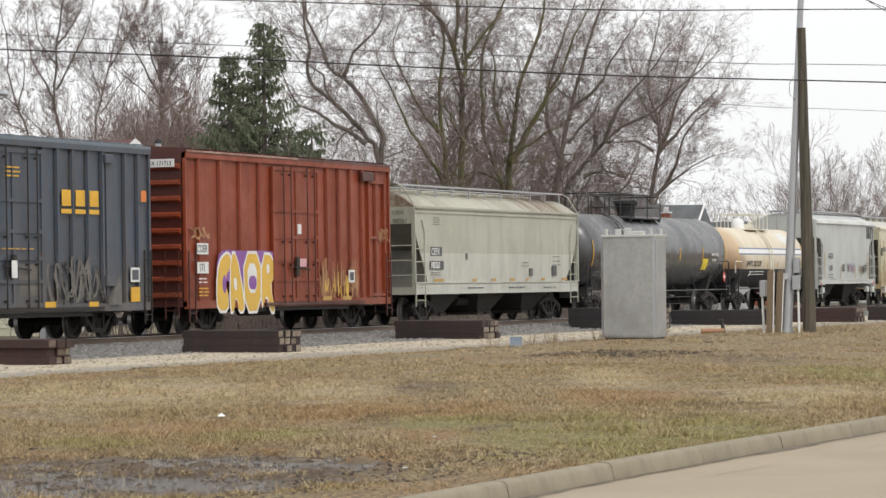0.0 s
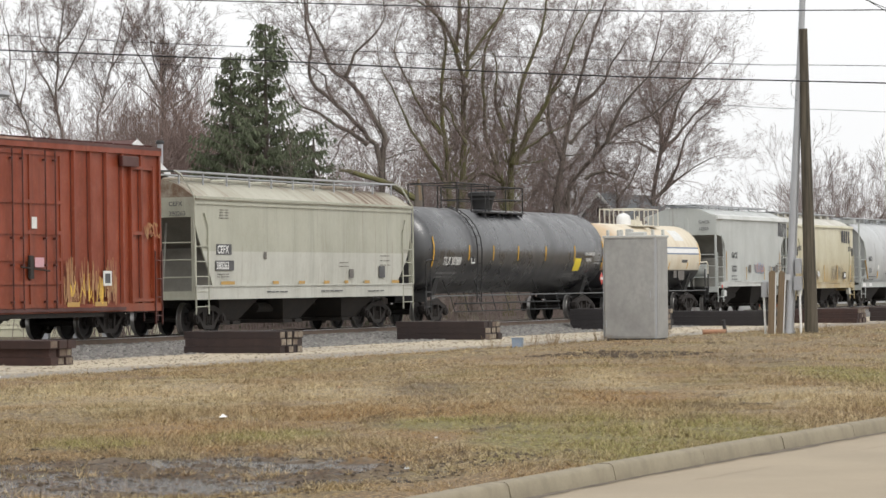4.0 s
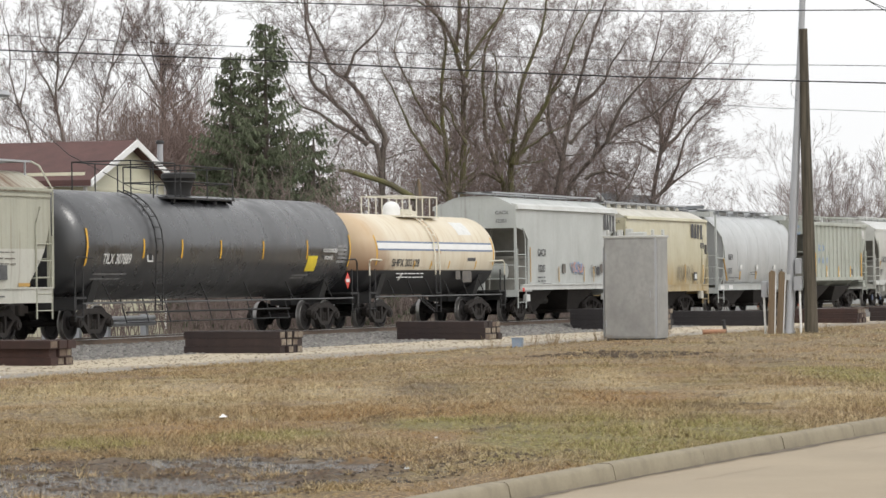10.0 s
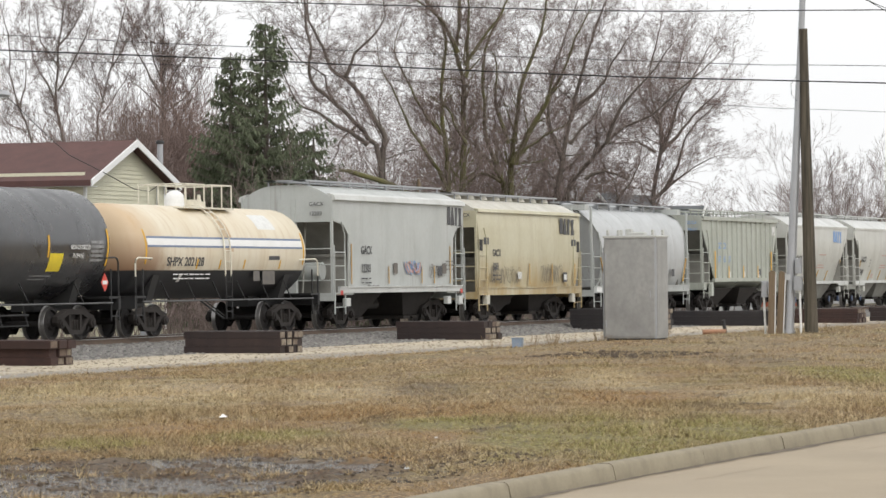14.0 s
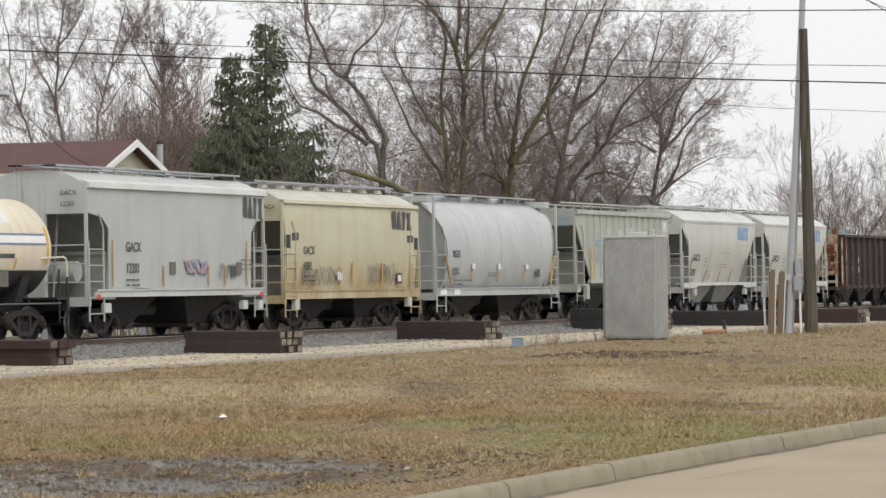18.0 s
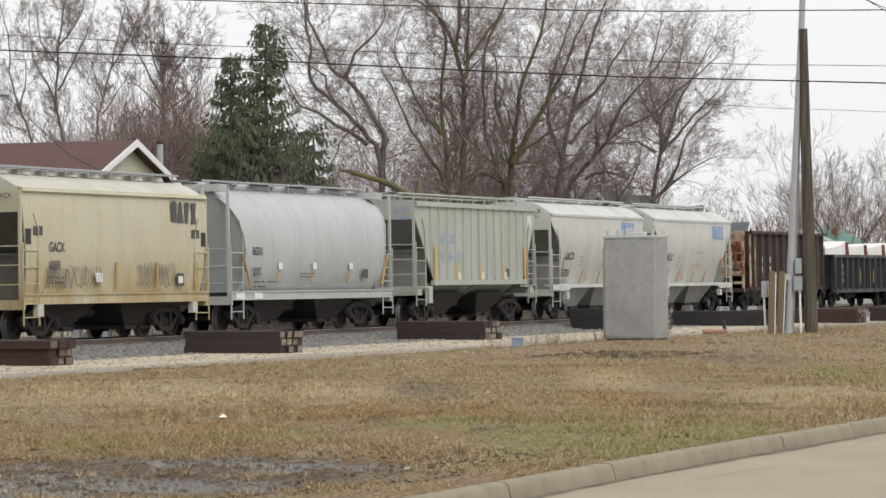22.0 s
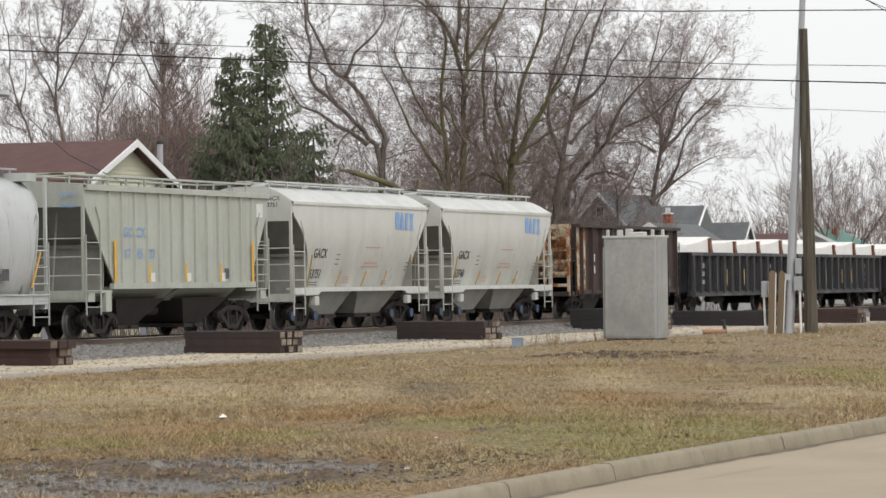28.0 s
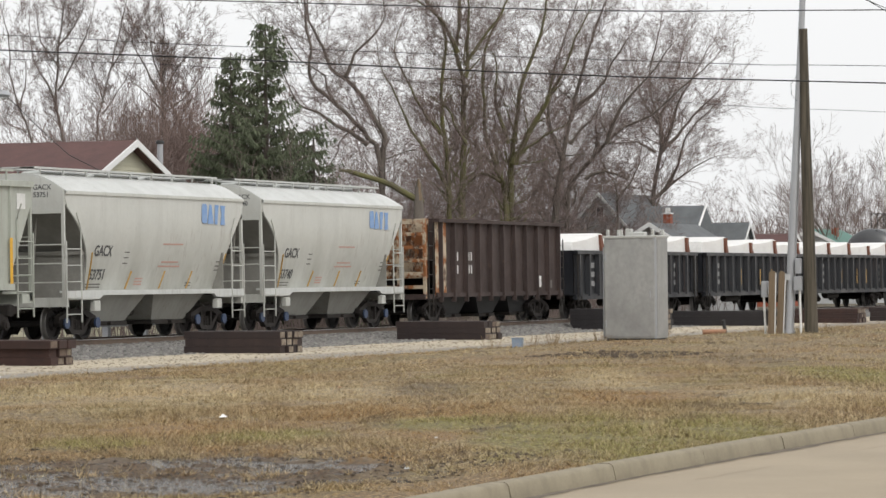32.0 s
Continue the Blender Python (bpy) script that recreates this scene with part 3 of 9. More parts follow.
# -- boxcars --
def boxcar(name, s0, s1, label, side_mat, dark_mat, roof_mat, door_x0, door_x1, posts, door_w2=None):
    car, h = begin_car(name, s0, s1, label, "boxcar")
    W, z0, z1 = 1.50, 0.80, 5.20
    part("body", Shape().box(-h + 0.05, h - 0.05, -W, W, z0, z1), side_mat, car, smooth=False)
    s = Shape()
    prof = [(-W - 0.10, z1), (-W - 0.10, z1 + 0.09), (0, z1 + 0.20), (W + 0.10, z1 + 0.09), (W + 0.10, z1)]
    s.prism(prof, "x", -h, h)
    roof = part("roof", s, roof_mat, car, "galvanised ribbed metal roof", smooth=False)
    for i in range(13):
        x = -h + 0.5 + (2 * h - 1.0) * i / 12
        r = Shape().prism([(-W - 0.08, z1 + 0.10), (0, z1 + 0.215), (W + 0.08, z1 + 0.10), (W + 0.08, z1 + 0.14), (0, z1 + 0.26), (-W - 0.08, z1 + 0.14)], "x", x - 0.04, x + 0.04)
        part("roof_rib", r, roof_mat, roof)
    for sg in (-1, 1):
        s = Shape().box(-h, h, *sorted((sg * (W - 0.02), sg * (W + 0.10))), z1 - 0.14, z1 + 0.02)
        part("top_chord", s, side_mat, car)
        s = Shape().box(-h, h, *sorted((sg * (W - 0.02), sg * (W + 0.09))), z0 - 0.06, z0 + 0.16)
        part("side_sill", s, side_mat, car)
        for x in (-h, h):
            s = Shape().box(*sorted((x, x - math.copysign(0.10, x))), *sorted((sg * (W - 0.05), sg * (W + 0.07))), z0, z1)
            part("corner_post", s, side_mat, car)
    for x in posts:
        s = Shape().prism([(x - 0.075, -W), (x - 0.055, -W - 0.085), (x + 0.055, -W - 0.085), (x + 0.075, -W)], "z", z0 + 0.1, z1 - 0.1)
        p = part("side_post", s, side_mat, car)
        # Dark strips along the post: its shadow lines, with grime, put into colour.
        part("weld_seam", Shape().box(x - 0.125, x - 0.072, -W - 0.006, -W - 0.001, z0 + 0.1, z1 - 0.1).box(x + 0.072, x + 0.10, -W - 0.006, -W - 0.001, z0 + 0.1, z1 - 0.1), dark_mat, p, "dark strip beside the post for its shade and grime", smooth=False)
    # door with its frame ribs, locking bars and track
    dw = door_x1 - door_x0
    s = Shape().box(door_x0, door_x1, -W - 0.09, -W - 0.03, z0 + 0.12, z1 - 0.22)
    door = part("door", s, side_mat, car, smooth=False)
    for z in (z0 + 0.14, z0 + 0.75, z0 + 1.35, z0 + 2.05, z0 + 2.85, z1 - 0.28):
        part("door_rib", Shape().box(door_x0, door_x1, -W - 0.13, -W - 0.09, z - 0.05, z + 0.05), side_mat, door, smooth=False)
    for x in (door_x0 + 0.03, door_x0 + dw * 0.5, door_x1 - 0.03):
        part("door_rib", Shape().box(x - 0.05, x + 0.05, -W - 0.125, -W - 0.09, z0 + 0.12, z1 - 0.22), side_mat, door, smooth=False)
    for x in (door_x0 + dw * 0.20, door_x0 + dw * 0.36, door_x0 + dw * 0.72, door_x0 + dw * 0.88):
        for z in (z0 + 0.25, z0 + 1.2, z0 + 1.9, z1 - 0.45):
            part("bar_keeper", Shape().block(x - 0.045, x + 0.045, -W - 0.19, -W - 0.09, z - 0.03, z + 0.03, 0.01), dark_mat, door)
        part("locking_bar", Shape().tube([(x, -W - 0.17, z0 + 0.05), (x, -W - 0.17, z1 - 0.2)], 0.022, 6), dark_mat, door)
    part("door_handle", Shape().block(door_x0 + dw * 0.44, door_x0 + dw * 0.50, -W - 0.22, -W - 0.13, z0 + 0.85, z0 + 1.45, 0.02), M_STEEL, door)
    part("door_handle", Shape().tube([(door_x0 + dw * 0.3, -W - 0.2, z0 + 1.15), (door_x0 + dw * 0.75, -W - 0.2, z0 + 1.05)], 0.022, 6), M_STEEL, door)
    s = Shape().box(door_x0 - dw * 0.2, min(door_x1 + dw * 1.05, h), -W - 0.17, -W - 0.08, z0 - 0.02, z0 + 0.07)
    part("door_track", s, dark_mat, car)
    # corrugated ends
    for sg in (-1, 1):
        part("end_wall", Shape().box(*sorted((sg * (h - 0.06), sg * (h + 0.0))), -W + 0.02, W - 0.02, z0, z1), dark_mat, car, smooth=False)
        for k in range(9):
            z = z0 + 0.22 + k * 0.46
            prof = [(sg * (h - 0.01), z), (sg * (h + 0.13), z + 0.07), (sg * (h + 0.13), z + 0.15), (sg * (h - 0.01), z + 0.20)]
            part("end_corrugation", Shape().prism(prof, "y", -W + 0.08, W - 0.08), side_mat, car)
        ladder(car, sg * (h - 0.30), -W - 0.11, z0 - 0.45, z0 + 1.6, 0.42, dark_mat)
        ladder(car, sg * (h + 0.10), -W + 0.35, z0 - 0.35, z0 + 1.6, 0.42, dark_mat, along="y")
    centre_sill(car, h)
    s = Shape()
    for x in (-h * 0.45, -h * 0.15, h * 0.15, h * 0.45):
        s.prism([(-W, z0 - 0.02), (-0.2, z0 - 0.20), (0.2, z0 - 0.20), (W, z0 - 0.02)], "x", x - 0.05, x + 0.05)
    s.box(-h * 0.55, h * 0.55, -W - 0.02, -W + 0.06, z0 - 0.18, z0 - 0.02)
    part("cross_bearer", s, M_STEEL, car)
    brake_gear(car, h, 0.62)
    couplers(car, h, 0.95)
    truck(car, -h + 2.3)
    truck(car, h - 2.3)
    return car, h, W, z0, z1


M_BLUEROOF = paint("weathered_blue_grey_roof", (0.13, 0.165, 0.20), grime=(0.22, 0.21, 0.19), grimy=0.6, rusty=0.15, streak=0.3, rough=0.5)


def blue_boxcar():
    posts = [1.55, 2.35, 3.2, 4.1, 4.95, 6.3, 7.1] + [-2.6 - 0.85 * k for k in range(6)]
    car, h, W, z0, z1 = boxcar("blue_boxcar", -38.1, -22.4, "slate blue steel boxcar with rust stains and faded spray paint", M_CSX, M_STEEL, M_BLUEROOF, -1.8, 1.4, posts)
    y = -W - 0.095
    # yellow company mark: three plain blocks with bars below
    for i in range(3):
        x = 2.50 + i * 0.80
        part("company_mark", Shape().block(x, x + 0.52, y - 0.008, y, 3.55, 3.98, 0.004), M_YSTRIPE, car, "bold yellow painted block", smooth=False)
        part("company_mark", Shape().box(x - 0.03, x + 0.55, y - 0.004, y, 3.35, 3.47), M_YSTRIPE, car, "yellow bar below a block", smooth=False)
    part("door_guide", Shape().box(5.15, 5.75, -W - 0.06, -W - 0.002, z0 + 0.1, z1 - 0.3), M_CSX, car, smooth=False)
    part("door_stop", Shape().block(4.95, 5.45, -W - 0.17, -W - 0.05, z1 - 0.45, z1 - 0.22, 0.02), M_CSX, car)
    part("door_stop", Shape().block(4.95, 5.55, -W - 0.17, -W - 0.05, z0 + 0.62, z0 + 0.92, 0.02), M_CSX, car)
    part("side_bracket", Shape().prism([(5.15, z0 + 0.1), (5.8, z0 + 0.1), (5.8, z0 + 0.75), (5.6, z0 + 0.9)], "y", -W - 0.16, -W - 0.06), M_SPRAYGREY, car, "dirty grey side bracket", smooth=False)
    panel("sticker", car, 7.2, 7.52, 3.74, 4.05, y, M_ORANGE, "orange square sticker")
    panel("data_panel", car, 6.5, 7.05, 1.52, 1.92, y, M_WHITE, "white data stencil")
    panel("data_panel", car, 6.58, 6.97, 1.58, 1.86, y - 0.007, M_CSX)
    panel("yellow_mark", car, 6.5, 7.05, 0.98, 1.38, y, M_YSTRIPE)
    panel("yellow_mark", car, 1.5, 2.1, 0.85, 1.02, y, M_YSTRIPE)
    panel("yellow_mark", car, 4.0, 4.55, 0.85, 1.0, y, M_YSTRIPE)
    part("stencil", Shape().bars(-0.65, 0.2, (4.47, 4.36, 4.25), -W - 0.13, 0.055), M_YSTRIPE, car, "faded yellow stencil lines", smooth=False)
    part("stencil", Shape().bars(-1.6, 0.9, (2.38,), -W - 0.135, 0.05), M_YRUST, car, smooth=False)
    panel("rust_patch", car, 0.1, 1.1, 1.2, 2.0, -W - 0.092, M_SPRAYGREY, "worn bare patch of the door", 0.003)
    panel("seal_plate", car, -0.55, -0.25, 1.65, 2.1, -W - 0.24, M_WHITE, "pale worn lock plate")
    scrawl(car, 1.7, 4.9, 0.95, 2.2, y, M_SPRAYGREY, 7, 0.05, "faded grey spray-paint scrawl")
    scrawl(car, 2.4, 4.6, 1.0, 1.9, y - 0.004, M_SPRAYPALE, 6, 0.025, "faded pale spray-paint strokes", 9)


def scrawl(car, x0, x1, z0, z1, y, material, loops, r, label, seed=1):
    """Loops and strokes of spray paint."""
    rnd = random.Random(seed)
    s = Shape()
    for k in range(loops):
        cx, cz = x0 + (x1 - x0) * (k + 0.5) / loops, (z0 + z1) / 2 + rnd.uniform(-0.1, 0.1) * (z1 - z0)
        a, b, ph = (x1 - x0) / loops * 0.62, (z1 - z0) * 0.42, rnd.uniform(0, 6)
        m, n = rnd.choice((1, 2)), rnd.choice((1, 1, 2))
        pts = [(cx + a * math.cos(m * u + ph), cz + b * math.sin(n * u + 0.5 * ph)) for u in [i * 0.24 for i in range(22)]]
        for p, q in zip(pts, pts[1:]):
            d = Vector((q[0] - p[0], q[1] - p[1]))
            if d.length < 1e-4:
                continue
            e = Vector((-d.y, d.x)).normalized() * r
            yy = y - 0.0015 - 0.0004 * k
            s.add([(p[0] - e.x, yy, p[1] - e.y), (p[0] + e.x, yy, p[1] + e.y), (q[0] + e.x, yy, q[1] + e.y), (q[0] - e.x, yy, q[1] - e.y)], [(0, 1, 2, 3)])
    part("spray_paint", s, material, car, label, smooth=False)


M_SPRAYGREY = surface("grey_spray", (0.16, 0.14, 0.12), (0.08, 0.085, 0.09), 0.7, 0.0, 3.0, 0.7, 20.0, 0.05)
M_SPRAYPALE = surface("pale_spray", (0.19, 0.175, 0.15), (0.10, 0.10, 0.10), 0.7, 0.0, 3.0, 0.7, 20.0, 0.05)
M_SPRAYY = surface("yellow_spray", (0.68, 0.42, 0.06), (0.55, 0.35, 0.08), 0.6, 0.0, 2.0, 0.6, 20.0, 0.05)
M_PINK = surface("pink_spray", (0.60, 0.34, 0.38), (0.5, 0.3, 0.3), 0.6, 0.0, 2.0, 0.6, 20.0, 0.05)
M_TANEDGE = surface("scraped_roof_edge", (0.44, 0.30, 0.24), (0.20, 0.07, 0.04), 0.7, 0.0, 1.2, 0.9, 12.0, 0.1)
M_TAN = surface("tan_scrape", (0.42, 0.25, 0.12), (0.30, 0.12, 0.06), 0.8, 0.0, 3.0, 0.8, 25.0, 0.05)


def drips(car, x0, x1, z0, z1, y, material, count, label, seed=1):
    """Narrow upright strokes of spray paint of uneven length."""
    rnd = random.Random(seed)
    s = Shape()
    for k in range(count):
        x = x0 + (x1 - x0) * rnd.random()
        za = z0 + (z1 - z0) * rnd.uniform(0.0, 0.35)
        zb = za + (z1 - za) * rnd.uniform(0.25, 1.0)
        w, lean, yy = rnd.uniform(0.012, 0.035), rnd.gauss(0, 0.09), y - 0.0015 - 0.00004 * k
        s.add([(x - w, yy, za), (x + w, yy, za), (x + lean + w * 0.6, yy, zb), (x + lean - w * 0.6, yy, zb)], [(0, 1, 2, 3)])
    part("spray_paint", s, material, car, label, smooth=False)


def red_boxcar():
    posts = [-6.85, -5.4, -4.0, -2.6, 2.55, 3.5, 4.45, 5.4, 6.55]
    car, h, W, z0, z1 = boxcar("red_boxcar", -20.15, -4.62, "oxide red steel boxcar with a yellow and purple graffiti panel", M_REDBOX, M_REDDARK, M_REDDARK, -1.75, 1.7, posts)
    y = -W - 0.095
    # graffiti: purple halo, white edge and yellow letter shapes
    def blob(outline, mat, d, label="", grow=0.0):
        cx, cv = sum(p[0] for p in outline) / len(outline), sum(p[1] for p in outline) / len(outline)
        place = []
        for u, v in outline:
            gx, gz = 4.15 * (u - cx), 1.75 * (v - cv)
            k = 1 + grow / max(0.25, math.hypot(gx, gz))
            place.append((-5.85 + 4.15 * cx + gx * k, 0.66 + 1.75 * cv + gz * k))
        part("spray_paint", Shape().prism(place, "y", y - d - 0.002, y - d), mat, car, label, smooth=False)
    def curl(outline):
        out = []
        for i, p in enumerate(outline):
            q = outline[(i + 1) % len(outline)]
            out += [(0.75 * p[0] + 0.25 * q[0], 0.75 * p[1] + 0.25 * q[1]), (0.25 * p[0] + 0.75 * q[0], 0.25 * p[1] + 0.75 * q[1])]
        return out
    shapes = [curl([(0.02, 0.0), (0.01, 0.4), (0.05, 0.80), (0.16, 0.96), (0.25, 0.92), (0.24, 0.70), (0.17, 0.62), (0.15, 0.42), (0.20, 0.30), (0.20, 0.0)]),
              curl([(0.23, -0.02), (0.25, 0.95), (0.35, 0.95), (0.46, 0.2), (0.46, -0.02), (0.37, -0.02), (0.35, 0.2), (0.31, 0.2), (0.30, -0.02)]),
              curl([(0.48, -0.02), (0.47, 0.96), (0.76, 0.96), (0.75, -0.02)]),
              curl([(0.77, -0.04), (0.78, 0.95), (0.98, 0.93), (0.99, 0.52), (0.92, 0.42), (1.01, -0.04), (0.92, -0.04), (0.86, 0.3)])]
    blob(curl([(0.0, 0.45), (0.03, 0.92), (0.14, 1.03), (0.4, 1.0), (0.98, 1.02), (1.02, 0.9), (1.0, 0.5)]), M_PURPLE, 0.0, "purple halo behind graffiti letters")
    for k, o in enumerate(shapes):
        blob(o, M_WHITE, 0.003 + 0.0002 * k, "white letter edge", 0.075)
    for k, o in enumerate(shapes):
        blob(o, M_SPRAYY, 0.006 + 0.0002 * k, "yellow spray-painted letter shape", -0.01)
    blob(curl([(0.53, 0.30), (0.53, 0.80), (0.69, 0.78), (0.69, 0.28)]), M_WHITE, 0.009)
    blob(curl([(0.55, 0.36), (0.55, 0.58), (0.68, 0.58), (0.68, 0.34)]), M_PURPLE, 0.012)
    blob(curl([(0.11, 0.30), (0.10, 0.55), (0.16, 0.62), (0.17, 0.30)]), M_PURPLE, 0.009)
    blob(curl([(0.30, 0.35), (0.29, 0.55), (0.34, 0.55), (0.35, 0.33)]), M_WHITE, 0.009)
    blob(curl([(0.86, 0.62), (0.86, 0.78), (0.91, 0.78), (0.91, 0.62)]), M_WHITE, 0.009)
    # stencils
    panel("number_panel", car, -7.1, -6.35, 2.30, 2.62, y, M_WHITE, "white reporting mark panel")
    panel("number_panel", car, -7.1, -6.35, 1.75, 2.08, y, M_WHITE, "white number panel, partly lost")
    lettering("COER", 0.30, M_DARKTXT, car, -7.09, y - 0.008, 2.36, 0.85)
    lettering("171", 0.32, M_DARKTXT, car, -6.98, y - 0.008, 1.81, 0.85)
    part("stencil", Shape().bars(-7.0, -6.4, (1.58, 1.48), y, 0.05), M_WHITE, car, smooth=False)
    part("stencil", Shape().bars(-7.0, -6.3, (1.30, 1.20, 1.10), y, 0.05), M_YSTRIPE, car, smooth=False)
    scrawl(car, -7.5, -6.3, 2.75, 3.1, y, M_TAN, 4, 0.035, "worn pale scratches", 4)
    drips(car, 1.85, 4.9, 0.90, 2.25, y, M_TAN, 70, "worn tan spray paint in vertical strokes", 7)
    drips(car, 2.2, 4.2, 0.95, 1.8, y - 0.004, M_SPRAYY, 22, "worn yellow spray paint in vertical strokes", 17)
    scrawl(car, 6.6, 7.5, 2.75, 3.2, y - 0.03, M_TAN, 5, 0.022, "worn pale scratches", 14)
    for x0, x1 in ((5.85, 5.95), (7.2, 7.3)):
        part("side_frame_post", Shape().box(x0, x1, -W - 0.10, -W - 0.005, z0 + 0.15, z1 - 0.45), M_REDBOX, car, smooth=False)
    for z in (z0 + 0.2, z0 + 2.05, z1 - 0.55):
        part("side_frame_bar", Shape().box(5.95, 7.2, -W - 0.09, -W - 0.005, z, z + 0.09), M_REDBOX, car, smooth=False)
    part("door_stop", Shape().block(5.2, 6.2, -W - 0.18, -W - 0.06, z1 - 0.48, z1 - 0.20, 0.02), M_REDDARK, car)
    part("worn_gutter", Shape().box(-h, h * 0.02, -W - 0.125, -W - 0.102, z1 + 0.03, z1 + 0.085), M_TANEDGE, car, "pale scraped roof edge", smooth=False)
    panel("placard", car, 0.15, 0.65, 1.95, 2.2, -W - 0.14, M_PINK, "white and pink placard")
    panel("placard", car, 0.0, 0.28, 2.95, 3.25, -W - 0.14, M_WHITE)
    panel("data_panel", car, 4.1, 4.6, 1.45, 1.85, y, M_WHITE, "white data stencil")
    panel("data_panel", car, 4.2, 4.5, 1.52, 1.78, y - 0.007, M_DARKTXT)
    panel("yellow_mark", car, 3.6, 4.3, 0.9, 1.02, y, M_YRUST)
    panel("yellow_mark", car, 2.0, 2.7, 0.9, 1.02, y, M_YRUST)
    part("number_board", Shape().box(-h - 0.17, -h - 0.14, -1.30, -0.22, 4.80, 5.03), M_WHITE, car, "white number board on the end wall", smooth=False)
    lettering("COER 171713", 0.17, M_DARKTXT, car, -h - 0.175, -0.27, 4.85, 0.95, face="end")


# -- covered hoppers --
def reporting(car, mark, number, x, y, z, size, material, lines=True, gap=0.62, tilt=0.0, squeeze=0.85):
    lettering(mark, size, material, car, x, y, z, squeeze, tilt)
    lettering(number, size, material, car, x, y, z - gap, squeeze, tilt)
    if lines:
        part("stencil", Shape().bars(x, x + 0.9, (z - gap - 0.22, z - gap - 0.36), y, 0.06), material, car, smooth=False)


def grey_hopper():
    car, h = begin_car("covered_hopper", -2.46, 14.3, "pale grey covered hopper car with rust-streaked roof", "hopper car")
    W, zs0, zs1, ze, zr = 1.56, 1.02, 1.42, 3.95, 4.50
    rows = [(1.30, 1.50, 1.36, 1.36), (1.7, 1.53, 1.08, 0.95), (2.1, 1.55, 0.76, 0.55), (2.5, W, 0.46, 0.27), (2.9, W, 0.20, 0.10), (3.2, W, 0.06, 0.03), (3.42, W, 0.0, 0.0), (ze, W, 0.0, 0.0)]
    hopper_body(car, rows, h, M_CEFX, 3.42)
    low = [(1.43, 1.514, 1.27, 1.26), (1.7, 1.534, 1.08, 0.95), (2.1, 1.554, 0.76, 0.55), (2.42, 1.564, 0.52, 0.32)]
    part("repainted_panel", Shape().loft([[(-h + a, -w, z), (h - b, -w, z)] for z, w, a, b in low], False), M_CEFXLOW, car, "paler repainted lower side")
    part("roof", arch_roof(h, W, ze, zr, 0.05, 0.45), M_ROOFRUST, car, "pale roof with heavy rust streaks")
    for sg in (-1, 1):
        s = Shape()
        for k in range(2):
            s.box(-h, h, *sorted((sg * (W - 0.02), sg * (W + 0.07 - 0.03 * k))), ze - 0.02 - 0.16 * k, ze + 0.05 - 0.16 * k)
        part("eave_rib", s, M_CEFX, car)
    side_sill(car, h, W, zs0, zs1, M_CEFXLOW)
    running_board(car, h + 0.1, zr + 0.22, -0.98, M_GALV, 11, 0.50)
    for sg in (-1, 1):
        part("corner_grab", Shape().tube([(sg * (h + 0.05), -0.98, zr + 0.24), (sg * (h + 0.10), -1.2, zr + 0.12), (sg * (h + 0.08), -W - 0.04, ze + 0.05), (sg * (h + 0.06), -W - 0.04, 1.4)], 0.028, 6), M_CEFX, car)
    for b in (True, False):
        end_frame(car, h, W, zs1 - 0.2, ze, M_CEFX, b)
    for x in (-4.6, 0.0, 4.6):
        bay(car, x, 1.75, 0.45, 0.38, 1.32, 1.35, M_STEEL)
    for k in range(5):
        part("roof_hatch", Shape().block(-6.6 + 2.8 * k, -4.6 + 2.8 * k, -0.35, 0.35, zr - 0.02, zr + 0.12, 0.04), M_ROOFRUST, car)
    centre_sill(car, h)
    brake_gear(car, h)
    y = -W - 0.012
    panel("number_board", car, -6.95, -5.90, 2.32, 2.63, y, M_DARKTXT, "black panel behind the reporting mark")
    panel("number_board", car, -7.02, -5.75, 1.86, 2.15, y, M_DARKTXT, "black panel behind the number")
    lettering("CEFX", 0.33, M_WHITE, car, -6.89, y - 0.008, 2.36, 1.0)
    lettering("380263", 0.31, M_WHITE, car, -6.97, y - 0.008, 1.90, 0.95)
    part("stencil", Shape().bars(-6.9, -6.0, (1.74, 1.66), y, 0.035), M_SPRAYGREY, car, smooth=False)
    part("stencil", Shape().bars(-6.7, -6.0, (3.62, 3.54, 3.46, 3.38), y, 0.025), M_SPRAYGREY, car, smooth=False)
    part("stencil", Shape().bars(5.6, 6.5, (2.32, 2.16, 2.02), y, 0.035), M_SPRAYGREY, car, smooth=False)
    part("stencil", Shape().bars(2.2, 3.0, (2.1, 1.98), y, 0.03), M_SPRAYGREY, car, smooth=False)
    panel("data_panel", car, 5.5, 6.0, 1.62, 2.0, y, M_DARKTXT, "dark stencil square")
    panel("data_panel", car, 3.0, 3.35, 1.62, 1.9, y, M_SPRAYGREY)
    panel("data_panel", car, -3.6, -3.4, 2.2, 2.42, y, M_SPRAYGREY)
    for x, w in ((-6.65, 0.95), (-2.95, 0.42), (-1.0, 0.45), (0.95, 0.42), (2.6, 0.3), (4.25, 0.42), (6.6, 0.6)):
        panel("yellow_mark", car, x, x + w, 1.45, 1.54, y, M_YRUST)
    part("stencil", Shape().bars(-3.5, -1.9, (1.2,), y - 0.05, 0.05).bars(0.6, 2.4, (1.2,), y - 0.05, 0.05).bars(4.4, 5.8, (1.18,), y - 0.05, 0.05), M_DARKTXT, car, smooth=False)
    lettering("CEFX", 0.18, M_DARKTXT, car, -h - 0.10, -0.80, 3.72, 1.0, face="end")
    lettering("380263", 0.18, M_DARKTXT, car, -h - 0.10, -0.80, 3.44, 1.0, face="end")
    couplers(car, h)
    truck(car, -h + 1.9)
    truck(car, h - 1.9)


